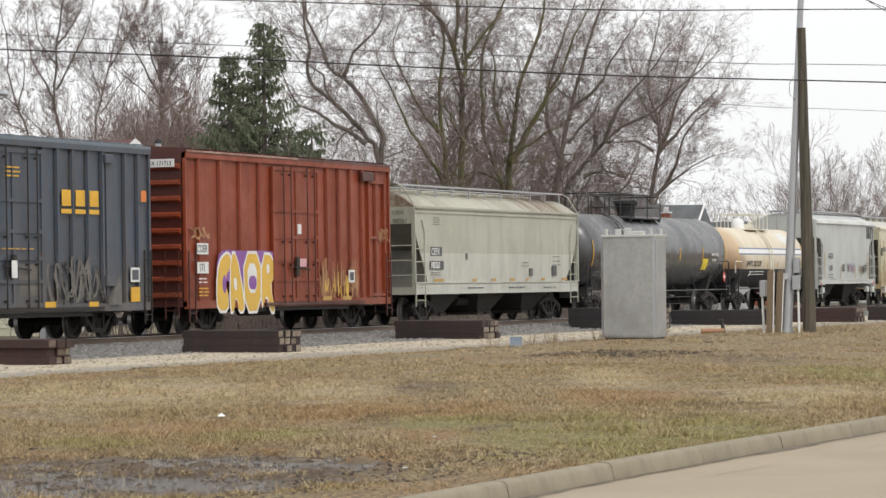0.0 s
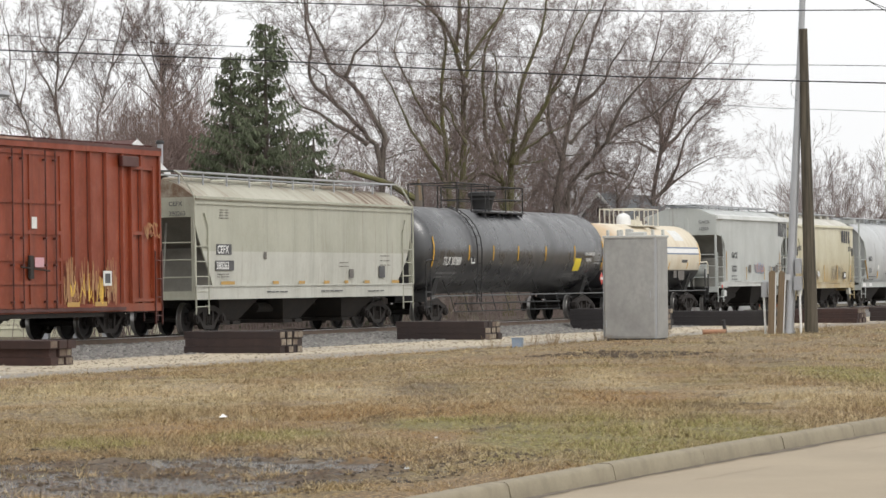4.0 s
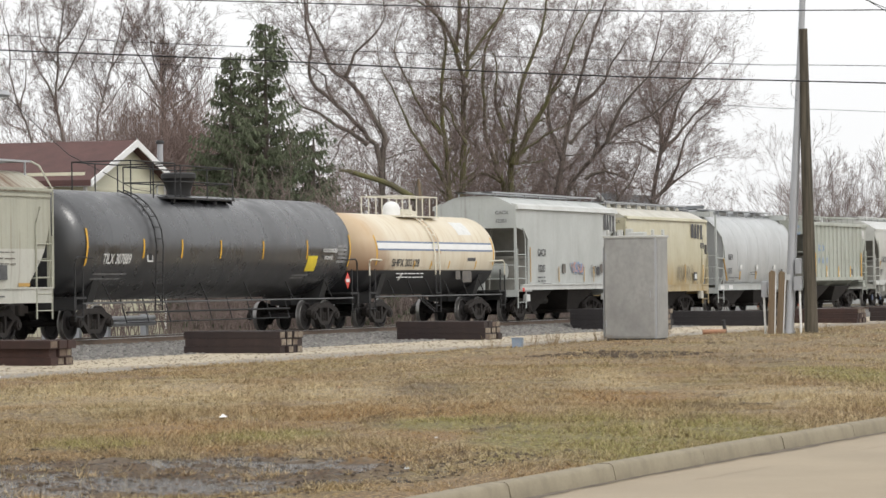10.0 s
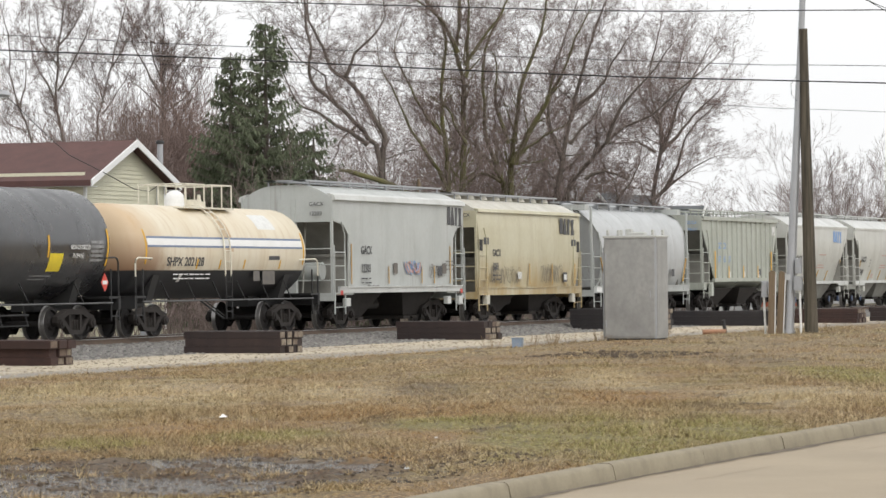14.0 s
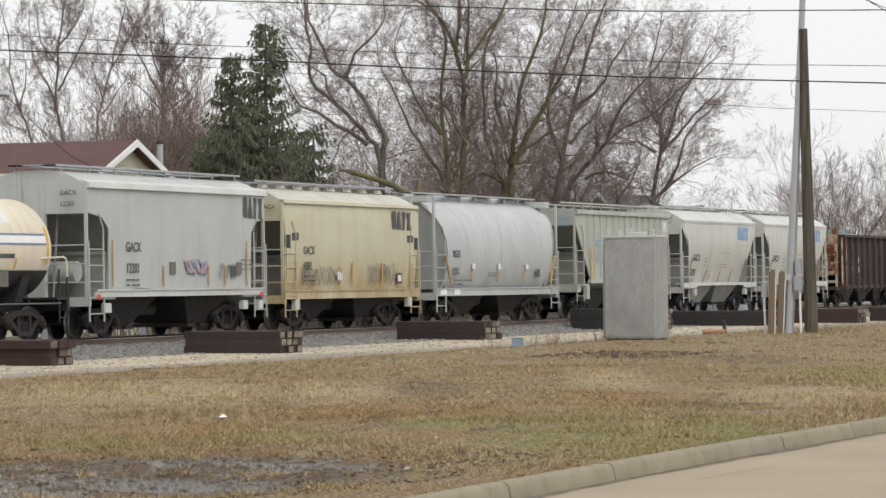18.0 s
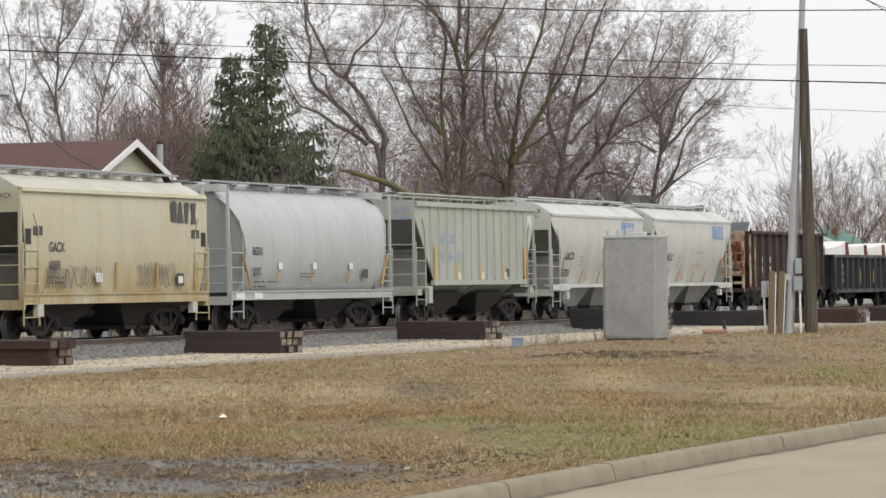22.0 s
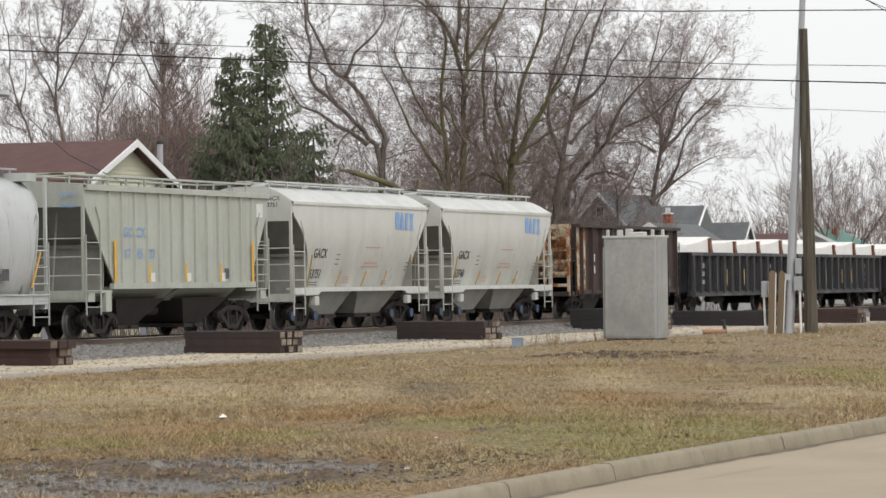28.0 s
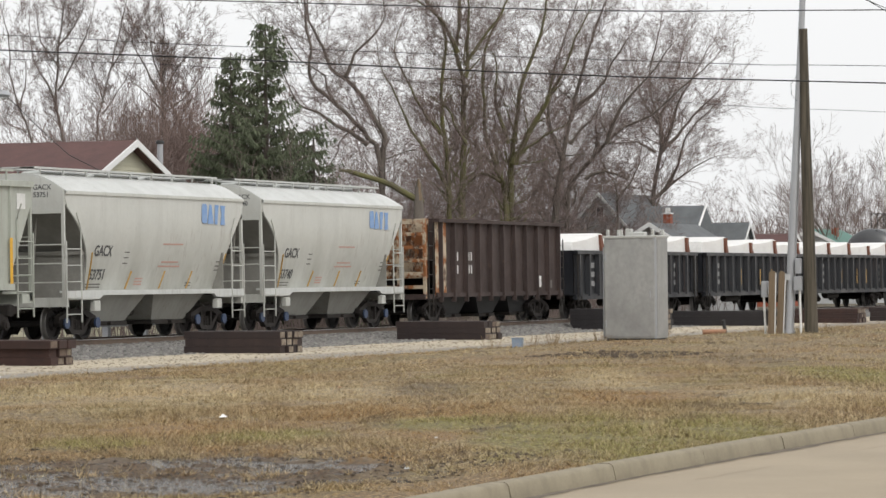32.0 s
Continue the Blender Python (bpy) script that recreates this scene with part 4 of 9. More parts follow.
def gatx_grey_hopper():
    car, h = begin_car("covered_hopper", 50.1, 61.6, "light grey covered hopper car with a dark company mark", "hopper car")
    W, ze, zr = 1.58, 4.12, 4.58
    rows = [(1.25, W - 0.04, 1.25, 0.95), (2.98, W, 1.25, 0.95), (3.30, W, 0.85, 0.62), (3.42, W, 0.0, 0.0), (ze, W, 0.0, 0.0)]
    hopper_body(car, rows, h, M_GREYA, 3.42)
    part("roof", arch_roof(h, W, ze, zr, 0.05, 0.40), M_GREYA, car)
    for sg in (-1, 1):
        part("eave_rib", Shape().prism([(sg * (W - 0.05), ze - 0.06), (sg * (W + 0.10), ze - 0.03), (sg * (W + 0.05), ze + 0.12), (sg * (W - 0.2), ze + 0.2)], "x", -h - 0.02, h + 0.02), M_PALETRIM, car, "pale eave rib")
    side_sill(car, h - 0.35, W + 0.04, 1.14, 1.34, M_PALETRIM)
    running_board(car, h + 0.15, zr + 0.12, -0.72, M_GALV, 8, 0.30)
    for b in (True, False):
        end_frame(car, h, W, 1.10, ze + 0.1, M_GREYA, b)
        sg = -1 if b else 1
        part("end_post", Shape().box(*sorted((sg * (h + 0.04), sg * (h - 0.12))), -0.30, 0.30, 1.1, ze + 0.02), M_GREYA, car)
        part("end_tube", Shape().tube([(sg * (h - 0.7), -0.9, 1.85), (sg * (h - 0.7), 0.9, 1.85)], 0.28, 12), M_GREYA, car)
    for x in (-2.4, 2.4):
        bay(car, x, 1.7, 0.4, 0.36, 1.28, 1.3, M_FRAME)
    centre_sill(car, h)
    brake_gear(car, h)
    y = -W - 0.012
    reporting(car, "GACX", "12203", -3.5, y, 2.38, 0.38, M_DARKTXT, gap=0.58)
    logo_blocks(car, 4.2, y, 3.42, 0.62, 1.45, M_DARKTXT, "dark grey company mark in block shapes")
    lettering("GACX", 0.18, M_DARKTXT, car, -h - 0.10, -0.80, 3.90, 1.0, face="end")
    lettering("12203", 0.18, M_DARKTXT, car, -h - 0.10, -0.80, 3.60, 1.0, face="end")
    scrawl(car, 0.2, 1.7, 1.72, 2.2, y, M_BLUETXT, 7, 0.028, "blue and red spray-painted tag", 3)
    scrawl(car, 0.3, 1.6, 1.75, 2.15, y - 0.004, M_REDTXT, 4, 0.03, "red strokes of a spray-painted tag", 5)
    scrawl(car, 2.5, 3.9, 1.6, 2.1, y, M_SPRAYGREY, 10, 0.010, "grey scratched doodle", 8)
    for x in (-4.35, -1.2, 1.75, 2.9, 4.4):
        panel("yellow_mark", car, x, x + 0.07, 1.42, 2.0 if abs(x) < 4 else 2.7, y, M_YRUST)
    for x in (-0.75, 3.7):
        panel("data_panel", car, x, x + 0.35, 1.75, 2.1, y, M_SPRAYGREY)
    panel("data_panel", car, 3.3, 3.62, 1.68, 2.0, y, M_DARKTXT, "dark stencil square")
    part("stencil", Shape().bars(4.0, 4.9, (2.15, 2.02, 1.88), y, 0.05).bars(-3.0, -1.9, (1.35,), y, 0.035), M_SPRAYGREY, car, smooth=False)
    for x in (-h + 0.35, h - 0.55):
        panel("reflector", car, x, x + 0.2, 1.08, 1.22, y - 0.07, M_REFL)
    jacking_pads(car, (-h + 1.1, h - 1.5, h - 0.4), W, 0.72, 0.98, M_PALETRIM)
    couplers(car, h)
    truck(car, -h + 1.65)
    truck(car, h - 1.65)


def yellow_hopper():
    car, h = begin_car("covered_hopper", 63.1, 74.2, "faded yellow covered hopper car with brown grime and graffiti", "hopper car")
    W, ze, zr = 1.55, 3.95, 4.42
    rows = [(1.22, W - 0.10, 0.30, 0.30), (1.8, W - 0.02, 0.24, 0.24), (2.6, W + 0.02, 0.14, 0.14), (3.3, W + 0.01, 0.05, 0.05), (3.6, W, 0.0, 0.0), (ze, W - 0.06, 0.0, 0.0)]
    hopper_body(car, rows, h, M_YELLOW, 3.4)
    part("roof", arch_roof(h, W - 0.04, ze, zr, 0.04, 0.35), M_ROOFPALE, car, "off-white rounded roof")
    for sg in (-1, 1):
        part("eave_rib", Shape().prism([(sg * (W - 0.10), ze - 0.05), (sg * (W + 0.05), ze - 0.03), (sg * (W + 0.02), ze + 0.07), (sg * (W - 0.12), ze + 0.10)], "x", -h, h), M_YELLOW, car)
    side_sill(car, h, W, 0.98, 1.25, M_YELLOW)
    running_board(car, h + 0.1, zr + 0.18, -0.62, M_GALV, 9, 0.32)
    for k in range(8):
        x = -h + 0.9 + k * (2 * h - 1.8) / 7
        part("roof_hatch", Shape().tube([(x, -0.2, zr), (x, -0.2, zr + 0.14)], [0.40, 0.34], 14), M_ROOFPALE, car)
    for b in (True, False):
        end_frame(car, h + 0.02, W, 1.05, ze, M_YELLOW, b)
        sg = -1 if b else 1
        part("hand_hole", Shape().box(*sorted((sg * (h - 0.42), sg * (h - 0.14))), -W - 0.035, -W - 0.02, 2.55, 2.95), M_BLACK, car)
        panel("data_panel", car, *sorted((sg * (h - 0.55), sg * (h - 1.05))), 2.78, 3.02, -W - 0.03, M_DARKTXT)
    for x in (-2.3, 2.3):
        bay(car, x, 1.9, 0.5, 0.36, 1.22, 1.3, M_FRAME)
    centre_sill(car, h)
    brake_gear(car, h)
    y = -W - 0.03
    reporting(car, "GACX", "6088", -4.15, y - 0.01, 2.36, 0.36, M_DARKTXT, gap=0.48)
    logo_blocks(car, 3.15, y, 3.22, 0.60, 1.75, M_DARKTXT, "dark grey company mark in block shapes")
    lettering("GACX", 0.18, M_DARKTXT, car, -h - 0.10, -0.80, 3.75, 1.0, face="end")
    scrawl(car, -4.4, -1.2, 1.38, 2.0, y, M_SPRAYGREY, 22, 0.011, "grey scratched doodles", 11)
    scrawl(car, 1.0, 3.4, 1.38, 2.1, y, M_SPRAYGREY, 16, 0.011, "grey scratched doodles", 12)
    for x in (-4.75, -0.3, 2.2, 4.8):
        panel("yellow_mark", car, x, x + 0.10, 1.35, 2.1, y, M_YRUST)
    panel("data_panel", car, 3.5, 3.95, 1.42, 1.78, y, M_DARKTXT, "dark stencil square")
    panel("data_panel", car, 3.58, 3.87, 1.5, 1.7, y - 0.007, M_WHITE)
    panel("data_panel", car, -1.55, -1.1, 1.55, 1.8, y, M_WHITE)
    jacking_pads(car, (-h + 0.9, h - 0.9), W, 0.66, 0.98, M_ROOFPALE)
    couplers(car, h)
    truck(car, -h + 1.75)
    truck(car, h - 1.75)


M_ROOFPALE = paint("pale_roof_paint", (0.52, 0.50, 0.43), grimy=0.3, rusty=0.25, streak=0.3)


def round_hopper():
    car, h = begin_car("covered_hopper", 75.9, 88.5, "silver grey round-sided covered hopper car", "hopper car")
    half_w = [(1.22, 1.28), (1.5, 1.42), (1.9, 1.52), (2.4, 1.57), (2.9, 1.56), (3.3, 1.50), (3.65, 1.36), (3.95, 1.12), (4.18, 0.80), (4.33, 0.42), (4.38, 0.0)]
    prof = [(-w, z) for z, w in half_w] + [(w, z) for z, w in reversed(half_w[:-1])]
    hb = h - 0.12

    def inset(z):
        return 0.95 * max(0.0, 1 - ((z - 2.0) / 2.1) ** 2) if z > 2.0 else 0.95 - 0.12 * (2.0 - z)

    s = Shape()
    rings = []
    for i in range(13):
        u = -1 + i / 6
        rings.append([(u * (hb - inset(z) * (1.0 if u < 0 else 0.7)), y_, z) for y_, z in prof])
    s.loft(rings, True, True)
    part("body", s, M_KGEX, car)
    for u in (-0.62, -0.3, 0.02, 0.34, 0.66):
        rr = [[(u * (hb - inset(z) * (1.0 if u < 0 else 0.7)) + dx, y_ * 1.002, z + 0.002) for y_, z in prof] for dx in (-0.035, 0.035)]
        part("seam_band", Shape().loft(rr, True, True), M_KGEX, car)
    for sg in (-1, 1):
        part("end_rim", Shape().loft([[(sg * (hb - inset(z) * (1.0 if sg < 0 else 0.7) + d), y_ * k, z) for y_, z in prof] for d, k in ((-0.02, 1.012), (0.05, 1.012), (0.05, 0.97))], True), M_GREYA, car)
    side_sill(car, h, 1.50, 0.98, 1.24, M_GREYA)
    running_board(car, h, 4.52, -0.62, M_GALV, 9, 0.25)
    for k in range(4):
        x = -4.2 + 2.8 * k
        part("roof_hatch", Shape().block(x - 0.7, x + 0.7, -0.35, 0.35, 4.34, 4.52, 0.05), M_KGEX, car)
    for b in (True, False):
        end_frame(car, h, 1.50, 1.05, 4.3, M_GREYA, b)
        sg = -1 if b else 1
        part("end_head", Shape().box(*sorted((sg * h, sg * (h - 0.5))), -1.2, 1.2, 4.2, 4.42), M_GREYA, car)
        part("end_tube", Shape().tube([(sg * (h - 0.02), -0.62, 1.1), (sg * (h - 0.02), -0.62, 4.3)], 0.09, 8), M_GREYA, car)
    for x in (-2.3, 2.3):
        bay(car, x, 2.0, 0.5, 0.36, 1.24, 1.25, M_FRAME)
    centre_sill(car, h)
    brake_gear(car, h)
    y = -1.59
    reporting(car, "BGEX", "2082", -4.85, y, 2.32, 0.34, M_DARKTXT, gap=0.60)
    for x in (-5.05, 5.3):
        side_rail("yellow_mark", car, [(x, -1.565, 1.4), (x + math.copysign(0.25, x), -1.57, 1.9), (x + math.copysign(0.5, x), -1.57, 2.35)], 0.035, M_YRUST)
    for x in (-3.1, -0.5, 2.4):
        side_rail("yellow_mark", car, [(x, -1.57, 1.45), (x + 0.12, -1.575, 1.8)], 0.03, M_YRUST)
        panel("data_panel", car, x + 0.1, x + 0.4, 1.9, 2.1, y, M_WHITE)
    panel("data_panel", car, 3.7, 4.05, 1.6, 1.9, y, M_DARKTXT, "dark stencil square")
    part("stencil", Shape().bars(-3.9, -2.9, (1.5,), y, 0.05).bars(-1.4, -0.2, (1.75, 1.65), y, 0.04), M_DARKTXT, car, smooth=False)
    panel("sill_board", car, -h + 0.3, -h + 0.9, 1.02, 1.2, -1.545, M_TRIM)
    panel("sill_board", car, -h + 1.6, -h + 2.2, 1.02, 1.2, -1.545, M_TRIM)
    couplers(car, h)
    truck(car, -h + 1.8)
    truck(car, h - 1.8)


def ribbed_hopper():
    car, h = begin_car("covered_hopper", 90.6, 102.5, "grey-green covered hopper car with vertical side ribs", "hopper car")
    W, ze, zr = 1.52, 4.12, 4.30
    rows = [(1.42, W, 1.75, 1.35), (1.50, W, 1.7, 1.3), (3.60, W, 0.02, 0.0), (ze, W, 0.0, 0.0)]
    hopper_body(car, rows, h, M_RIB, 3.6, 2.5, False)
    part("roof", Shape().prism([(-W - 0.05, ze - 0.02), (-W - 0.05, ze + 0.05), (0, zr), (W + 0.05, ze + 0.05), (W + 0.05, ze - 0.02)], "x", -h, h), M_RIB, car)
    for k in range(13):
        x = -4.57 + 0.777 * k
        a = max(0.0, (-h + 1.72 - x) / 1.72, (x - h + 1.32) / 1.32)
        zb = 1.5 + a * 2.1
        for sg in (-1, 1):
            s = Shape().prism([(x - 0.05, sg * W), (x - 0.035, sg * (W + 0.065)), (x + 0.035, sg * (W + 0.065)), (x + 0.05, sg * W)], "z", zb, ze)
            part("side_rib", s, M_RIB, car)
    for sg in (-1, 1):
        part("top_chord", Shape().box(-h, h, *sorted((sg * (W - 0.03), sg * (W + 0.10))), ze - 0.10, ze + 0.04), M_RIB, car)
        part("side_sill", Shape().box(-h + 1.5, h - 1.1, *sorted((sg * (W - 0.03), sg * (W + 0.10))), 1.36, 1.52), M_RIB, car)
    running_board(car, h + 0.1, zr + 0.16, -0.95, M_RIB, 11, 0.26)
    for b in (True, False):
        end_frame(car, h, W, 1.28, ze, M_RIB, b)
        sg = -1 if b else 1
        part("end_sill", Shape().box(*sorted((sg * h, sg * (h - 0.55))), -W, W, 1.02, 1.27), M_RIB, car)
        panel("yellow_mark", car, *sorted((sg * (h - 1.75 if b else h - 1.3), sg * (h - 1.60 if b else h - 1.15))), 1.45, 2.70, -W - 0.068, M_YSTRIPE)
    for x in (-2.2, 2.0):
        bay(car, x, 1.9, 1.55, 1.02, 1.42, 1.50, M_RIB, False)
        bay(car, x, 1.55, 0.4, 0.36, 1.09, 1.3, M_STEEL)
    centre_sill(car, h)
    brake_gear(car, h)
    y = -W - 0.068
    for text, x, z in (("GC", -3.67, 2.79), ("CX", -2.91, 2.79), ("17", -3.64, 2.20), ("45", -2.88, 2.20), ("27", -2.11, 2.20)):
        lettering(text, 0.38, M_BLUETXT, car, x, -W - 0.012, z, 1.05)
    lettering("GCCX", 0.18, M_BLUETXT, car, -h - 0.10, -0.80, 3.85, 1.0, face="end")
    lettering("174527", 0.18, M_BLUETXT, car, -h - 0.10, -0.80, 3.55, 1.0, face="end")
    for x in (-2.24, 0.09, 2.42):
        panel("yellow_mark", car, x, x + 0.12, 1.5, 2.05, y, M_YSTRIPE)
        panel("data_panel", car, x + 0.22, x + 0.5, 1.55, 1.8, -W - 0.01, M_WHITE)
    panel("data_panel", car, 2.85, 3.2, 1.62, 1.92, -W - 0.01, M_DARKTXT, "dark stencil square")
    panel("placard", car, 5.15, 5.6, 3.45, 3.85, -W - 0.01, M_WHITE, "white square placard")
    jacking_pads(car, (-h + 1.3,), W, 0.75, 1.30, M_RIB)
    couplers(car, h)
    truck(car, -h + 1.6)
    truck(car, h - 1.6)


def gatx_white_hopper(s0, number):
    car, h = begin_car("covered_hopper", s0 + 0.75, s0 + 11.97, "off-white covered hopper car with a blue company mark", "hopper car")
    W, ze, zr = 1.55, 3.98, 4.46

    def bulge(z):
        return 1.10 + 0.47 * math.sin(min(1.0, (z - 1.30) / (ze - 1.30) * 1.25) * math.pi / 2)

    def marks(x0, x1, z, t, material, label=""):
        y0, y1 = -bulge(z) - 0.008, -bulge(z + t) - 0.008
        part("stencil", Shape().add([(x0, y0, z), (x1, y0, z), (x1, y1, z + t), (x0, y1, z + t)], [(0, 1, 2, 3)]), material, car, label, smooth=False)

    rows = []
    for k in range(13):
        z = 1.30 + (ze - 1.30) * k / 12
        u = k / 12
        w = bulge(z)
        a = 1.75 * max(0.0, 1 - (u / 0.86) ** 2.2)
        rows.append((z, w, a, a * 0.62))
    hopper_body(car, rows, h, M_GATX, 3.4)
    part("roof", arch_roof(h, W, ze, zr, 0.05, 0.42), M_PALETRIM, car, "pale rounded roof")
    for sg in (-1, 1):
        part("eave_rib", Shape().box(-h, h, *sorted((sg * (W - 0.02), sg * (W + 0.06))), ze - 0.09, ze - 0.01), M_GATX, car)
        s = Shape().prism([(-h, 1.10), (-h + 1.9, 1.10), (-h + 2.1, 1.20), (h - 2.1, 1.20), (h - 1.9, 1.10), (h, 1.10), (h, 1.32), (-h, 1.32)], "y", *sorted((sg * (W - 0.06), sg * (W + 0.03))))
        part("side_sill", s, M_PALETRIM, car)
        part("sill_shelf", Shape().box(-h + 0.6, h - 0.6, *sorted((sg * 1.05, sg * W)), 1.27, 1.33), M_PALETRIM, car)
    running_board(car, h + 0.1, zr + 0.14, -0.70, M_PALETRIM, 9, 0.32)
    for k in range(3):
        part("roof_hatch", Shape().block(-4.6 + 3.2 * k, -1.9 + 3.2 * k, -0.3, 0.3, zr - 0.02, zr + 0.1, 0.04), M_PALETRIM, car)
    for b in (True, False):
        end_frame(car, h, W, 1.10, ze, M_GATX, b)
        sg = -1 if b else 1
        arch = [(-W, 3.62), (-W, ze), (-1.3, 4.14), (-0.9, 4.32), (-0.4, zr - 0.03), (0.4, zr - 0.03), (0.9, 4.32), (1.3, 4.14), (W, ze), (W, 3.62)]
        part("end_panel", Shape().prism(arch, "x", *sorted((sg * (h + 0.012), sg * (h - 0.06)))), M_GATX, car, smooth=False)
    for x in (-1.9, 1.9):
        bay(car, x, 1.75, 0.75, 0.48, 1.32, 1.30, M_BAYGREY)
    centre_sill(car, h)
    brake_gear(car, h)
    y = -W - 0.012
    for text, z in (("GACX", 2.26), (number, 1.62)):
        slope = math.degrees(math.atan((bulge(z + 0.3) - bulge(z)) / 0.3))
        lettering(text, 0.42, M_DARKTXT, car, -3.72, -bulge(z) - 0.014, z, 0.88, slope)
    for z in (1.48, 1.40):
        marks(-3.8, -2.9, z, 0.03, M_SPRAYGREY)
    logo_blocks(car, 2.74, y - 0.02, 3.22, 0.56, 1.70, M_BLUETXT, "faded blue company mark in block shapes")
    lettering("GACX", 0.19, M_DARKTXT, car, -h - 0.016, -0.62, 4.02, 1.0, face="end")
    lettering(number, 0.19, M_DARKTXT, car, -h - 0.016, -0.62, 3.82, 1.0, face="end")
    for x0, x1, z in ((0.4, 1.7, 2.58), (0.5, 1.6, 2.08), (0.35, 1.75, 1.96), (-0.9, -0.4, 1.62), (-0.9, -0.4, 1.54), (-0.9, -0.4, 1.46)):
        marks(x0, x1, z, 0.045, M_REDTXT, "faded red stencil line")
    for x0, x1, z in ((-1.9, -1.6, 2.35), (-1.9, -1.6, 2.2), (-1.9, -1.6, 2.05), (4.1, 4.8, 2.1), (4.1, 4.8, 1.98), (4.1, 4.8, 1.86), (2.4, 2.8, 1.5), (2.4, 2.8, 1.42)):
        marks(x0, x1, z, 0.03, M_SPRAYGREY)
    for x in (-3.62, -1.33, 0.78, 2.55, 4.45):
        z1, top = (2.35, 0.22) if abs(x) > 3.5 else (1.85, 0.10)
        dx = math.copysign(top, x) if abs(x) > 3.5 else top
        side_rail("yellow_mark", car, [(x + dx * i / 4, -bulge(1.36 + (z1 - 1.36) * i / 4) - 0.01, 1.36 + (z1 - 1.36) * i / 4) for i in range(5)], 0.026, M_YRUST)
    jacking_pads(car, (-h + 1.75, h - 1.75), W, 0.78, 1.05, M_GATX)
    couplers(car, h)
    truck(car, -h + 1.55, M_BLUECAP)
    truck(car, h - 1.55, M_BLUECAP)


M_BAYGREY = paint("dusty_grey_bay_paint", (0.33, 0.33, 0.30), grimy=0.5, rusty=0.1, streak=0.3)
M_YRUST = surface("dull_ochre_marking", (0.48, 0.29, 0.07), (0.32, 0.22, 0.12), 0.6, 0.0, 5.0, 0.5, 40.0, 0.05)


# -- tank cars --
def tank_shell(h, r, zc, head=0.75, n=40):
    s = Shape()
    rings = []
    st = [(-h + head * (1 - math.cos(a)), r * math.sin(a)) for a in (0.03, 0.25, 0.5, 0.75, 1.0, 1.25, math.pi / 2)]
    st += [(-h + head + (2 * h - 2 * head) * i / 12, r) for i in range(1, 12)]
    st += [(h - head * (1 - math.cos(a)), r * math.sin(a)) for a in (math.pi / 2, 1.25, 1.0, 0.75, 0.5, 0.25, 0.03)]
    for x, q in st:
        rings.append([(x, q * math.sin(2 * math.pi * k / n), zc + q * math.cos(2 * math.pi * k / n)) for k in range(n)])
    return s.loft(rings, True, True)


def shell_band(x0, x1, r, zc, a0, a1, n=8, t=0.006):
    """A painted band on the near side of a tank, between two angles above the horizontal (degrees)."""
    s = Shape()
    rings = []
    for i in range(n + 1):
        a = radians(a0 + (a1 - a0) * i / n)
        y, z = -(r + t) * math.cos(a), zc + (r + t) * math.sin(a)
        rings.append([(x0, y, z), (x1, y, z)])
    return s.loft(rings, False)


M_RAILDULL = surface("worn_handrail_paint", (0.12, 0.12, 0.12), (0.05, 0.05, 0.05), 0.5, 0.1, 3.0, 0.7, 30.0, 0.05)


def tank_underframe(car, h, rail_z, material, rail=None):
    for sg in (-1, 1):
        x = sg * h
        s = Shape()
        s.box(*sorted((x, x - sg * 2.9)), -0.35, 0.35, 0.78, 1.12)
        s.box(*sorted((x, x - sg * 0.14)), -1.48, 1.48, 0.80, 1.12)
        part("stub_sill", s, material, car)
        part("end_platform", Shape().box(*sorted((x, x - sg * 0.7)), -1.48, 1.48, 1.10, 1.16), material, car)
        s = Shape()
        s.prism([(-0.95, 0.95), (0.95, 0.95), (1.22, 1.75), (0.9, 1.35), (0, 1.15), (-0.9, 1.35), (-1.22, 1.75)], "x", *sorted((x - sg * 1.7, x - sg * 2.1)))
        part("saddle", s, material, car)
        s = Shape()
        bow = [(x - sg * 0.10, -1.46, 1.7), (x - sg * 0.10, -1.46, 2.06), (x - sg * 0.15, -1.46, 2.17), (x - sg * 0.28, -1.46, 2.22), (x - sg * 1.15, -1.46, 2.20), (x - sg * 1.25, -1.3, 2.18)]
        part("grab_rail", Shape().tube(bow, 0.028, 6), rail or material, car)
        s.tube([(x - sg * 0.10, -1.46, 0.5), (x - sg * 0.10, -1.46, 1.7)], 0.028, 6)
        s.tube([(x - sg * 0.55, -1.46, 0.5), (x - sg * 0.55, -1.46, 1.9)], 0.028, 6)
        s.tube([(x - sg * 0.10, -1.46, 0.62), (x - sg * 0.55, -1.46, 0.62)], 0.02, 5)
        part("corner_handrail", s, material, car)
    for sg in (-1, 1):
        s = Shape().tube([(-h + 0.5, sg * 1.48, rail_z), (h - 0.5, sg * 1.48, rail_z)], 0.026, 6)
        part("side_handrail", s, M_RAILDULL, car)
        for k in range(6):
            x = -h + 2.2 + k * (2 * h - 4.4) / 5
            part("rail_bracket", Shape().tube([(x, sg * 1.48, rail_z), (x - 0.35, sg * 1.38, rail_z + 0.55)], 0.02, 5), material, car)


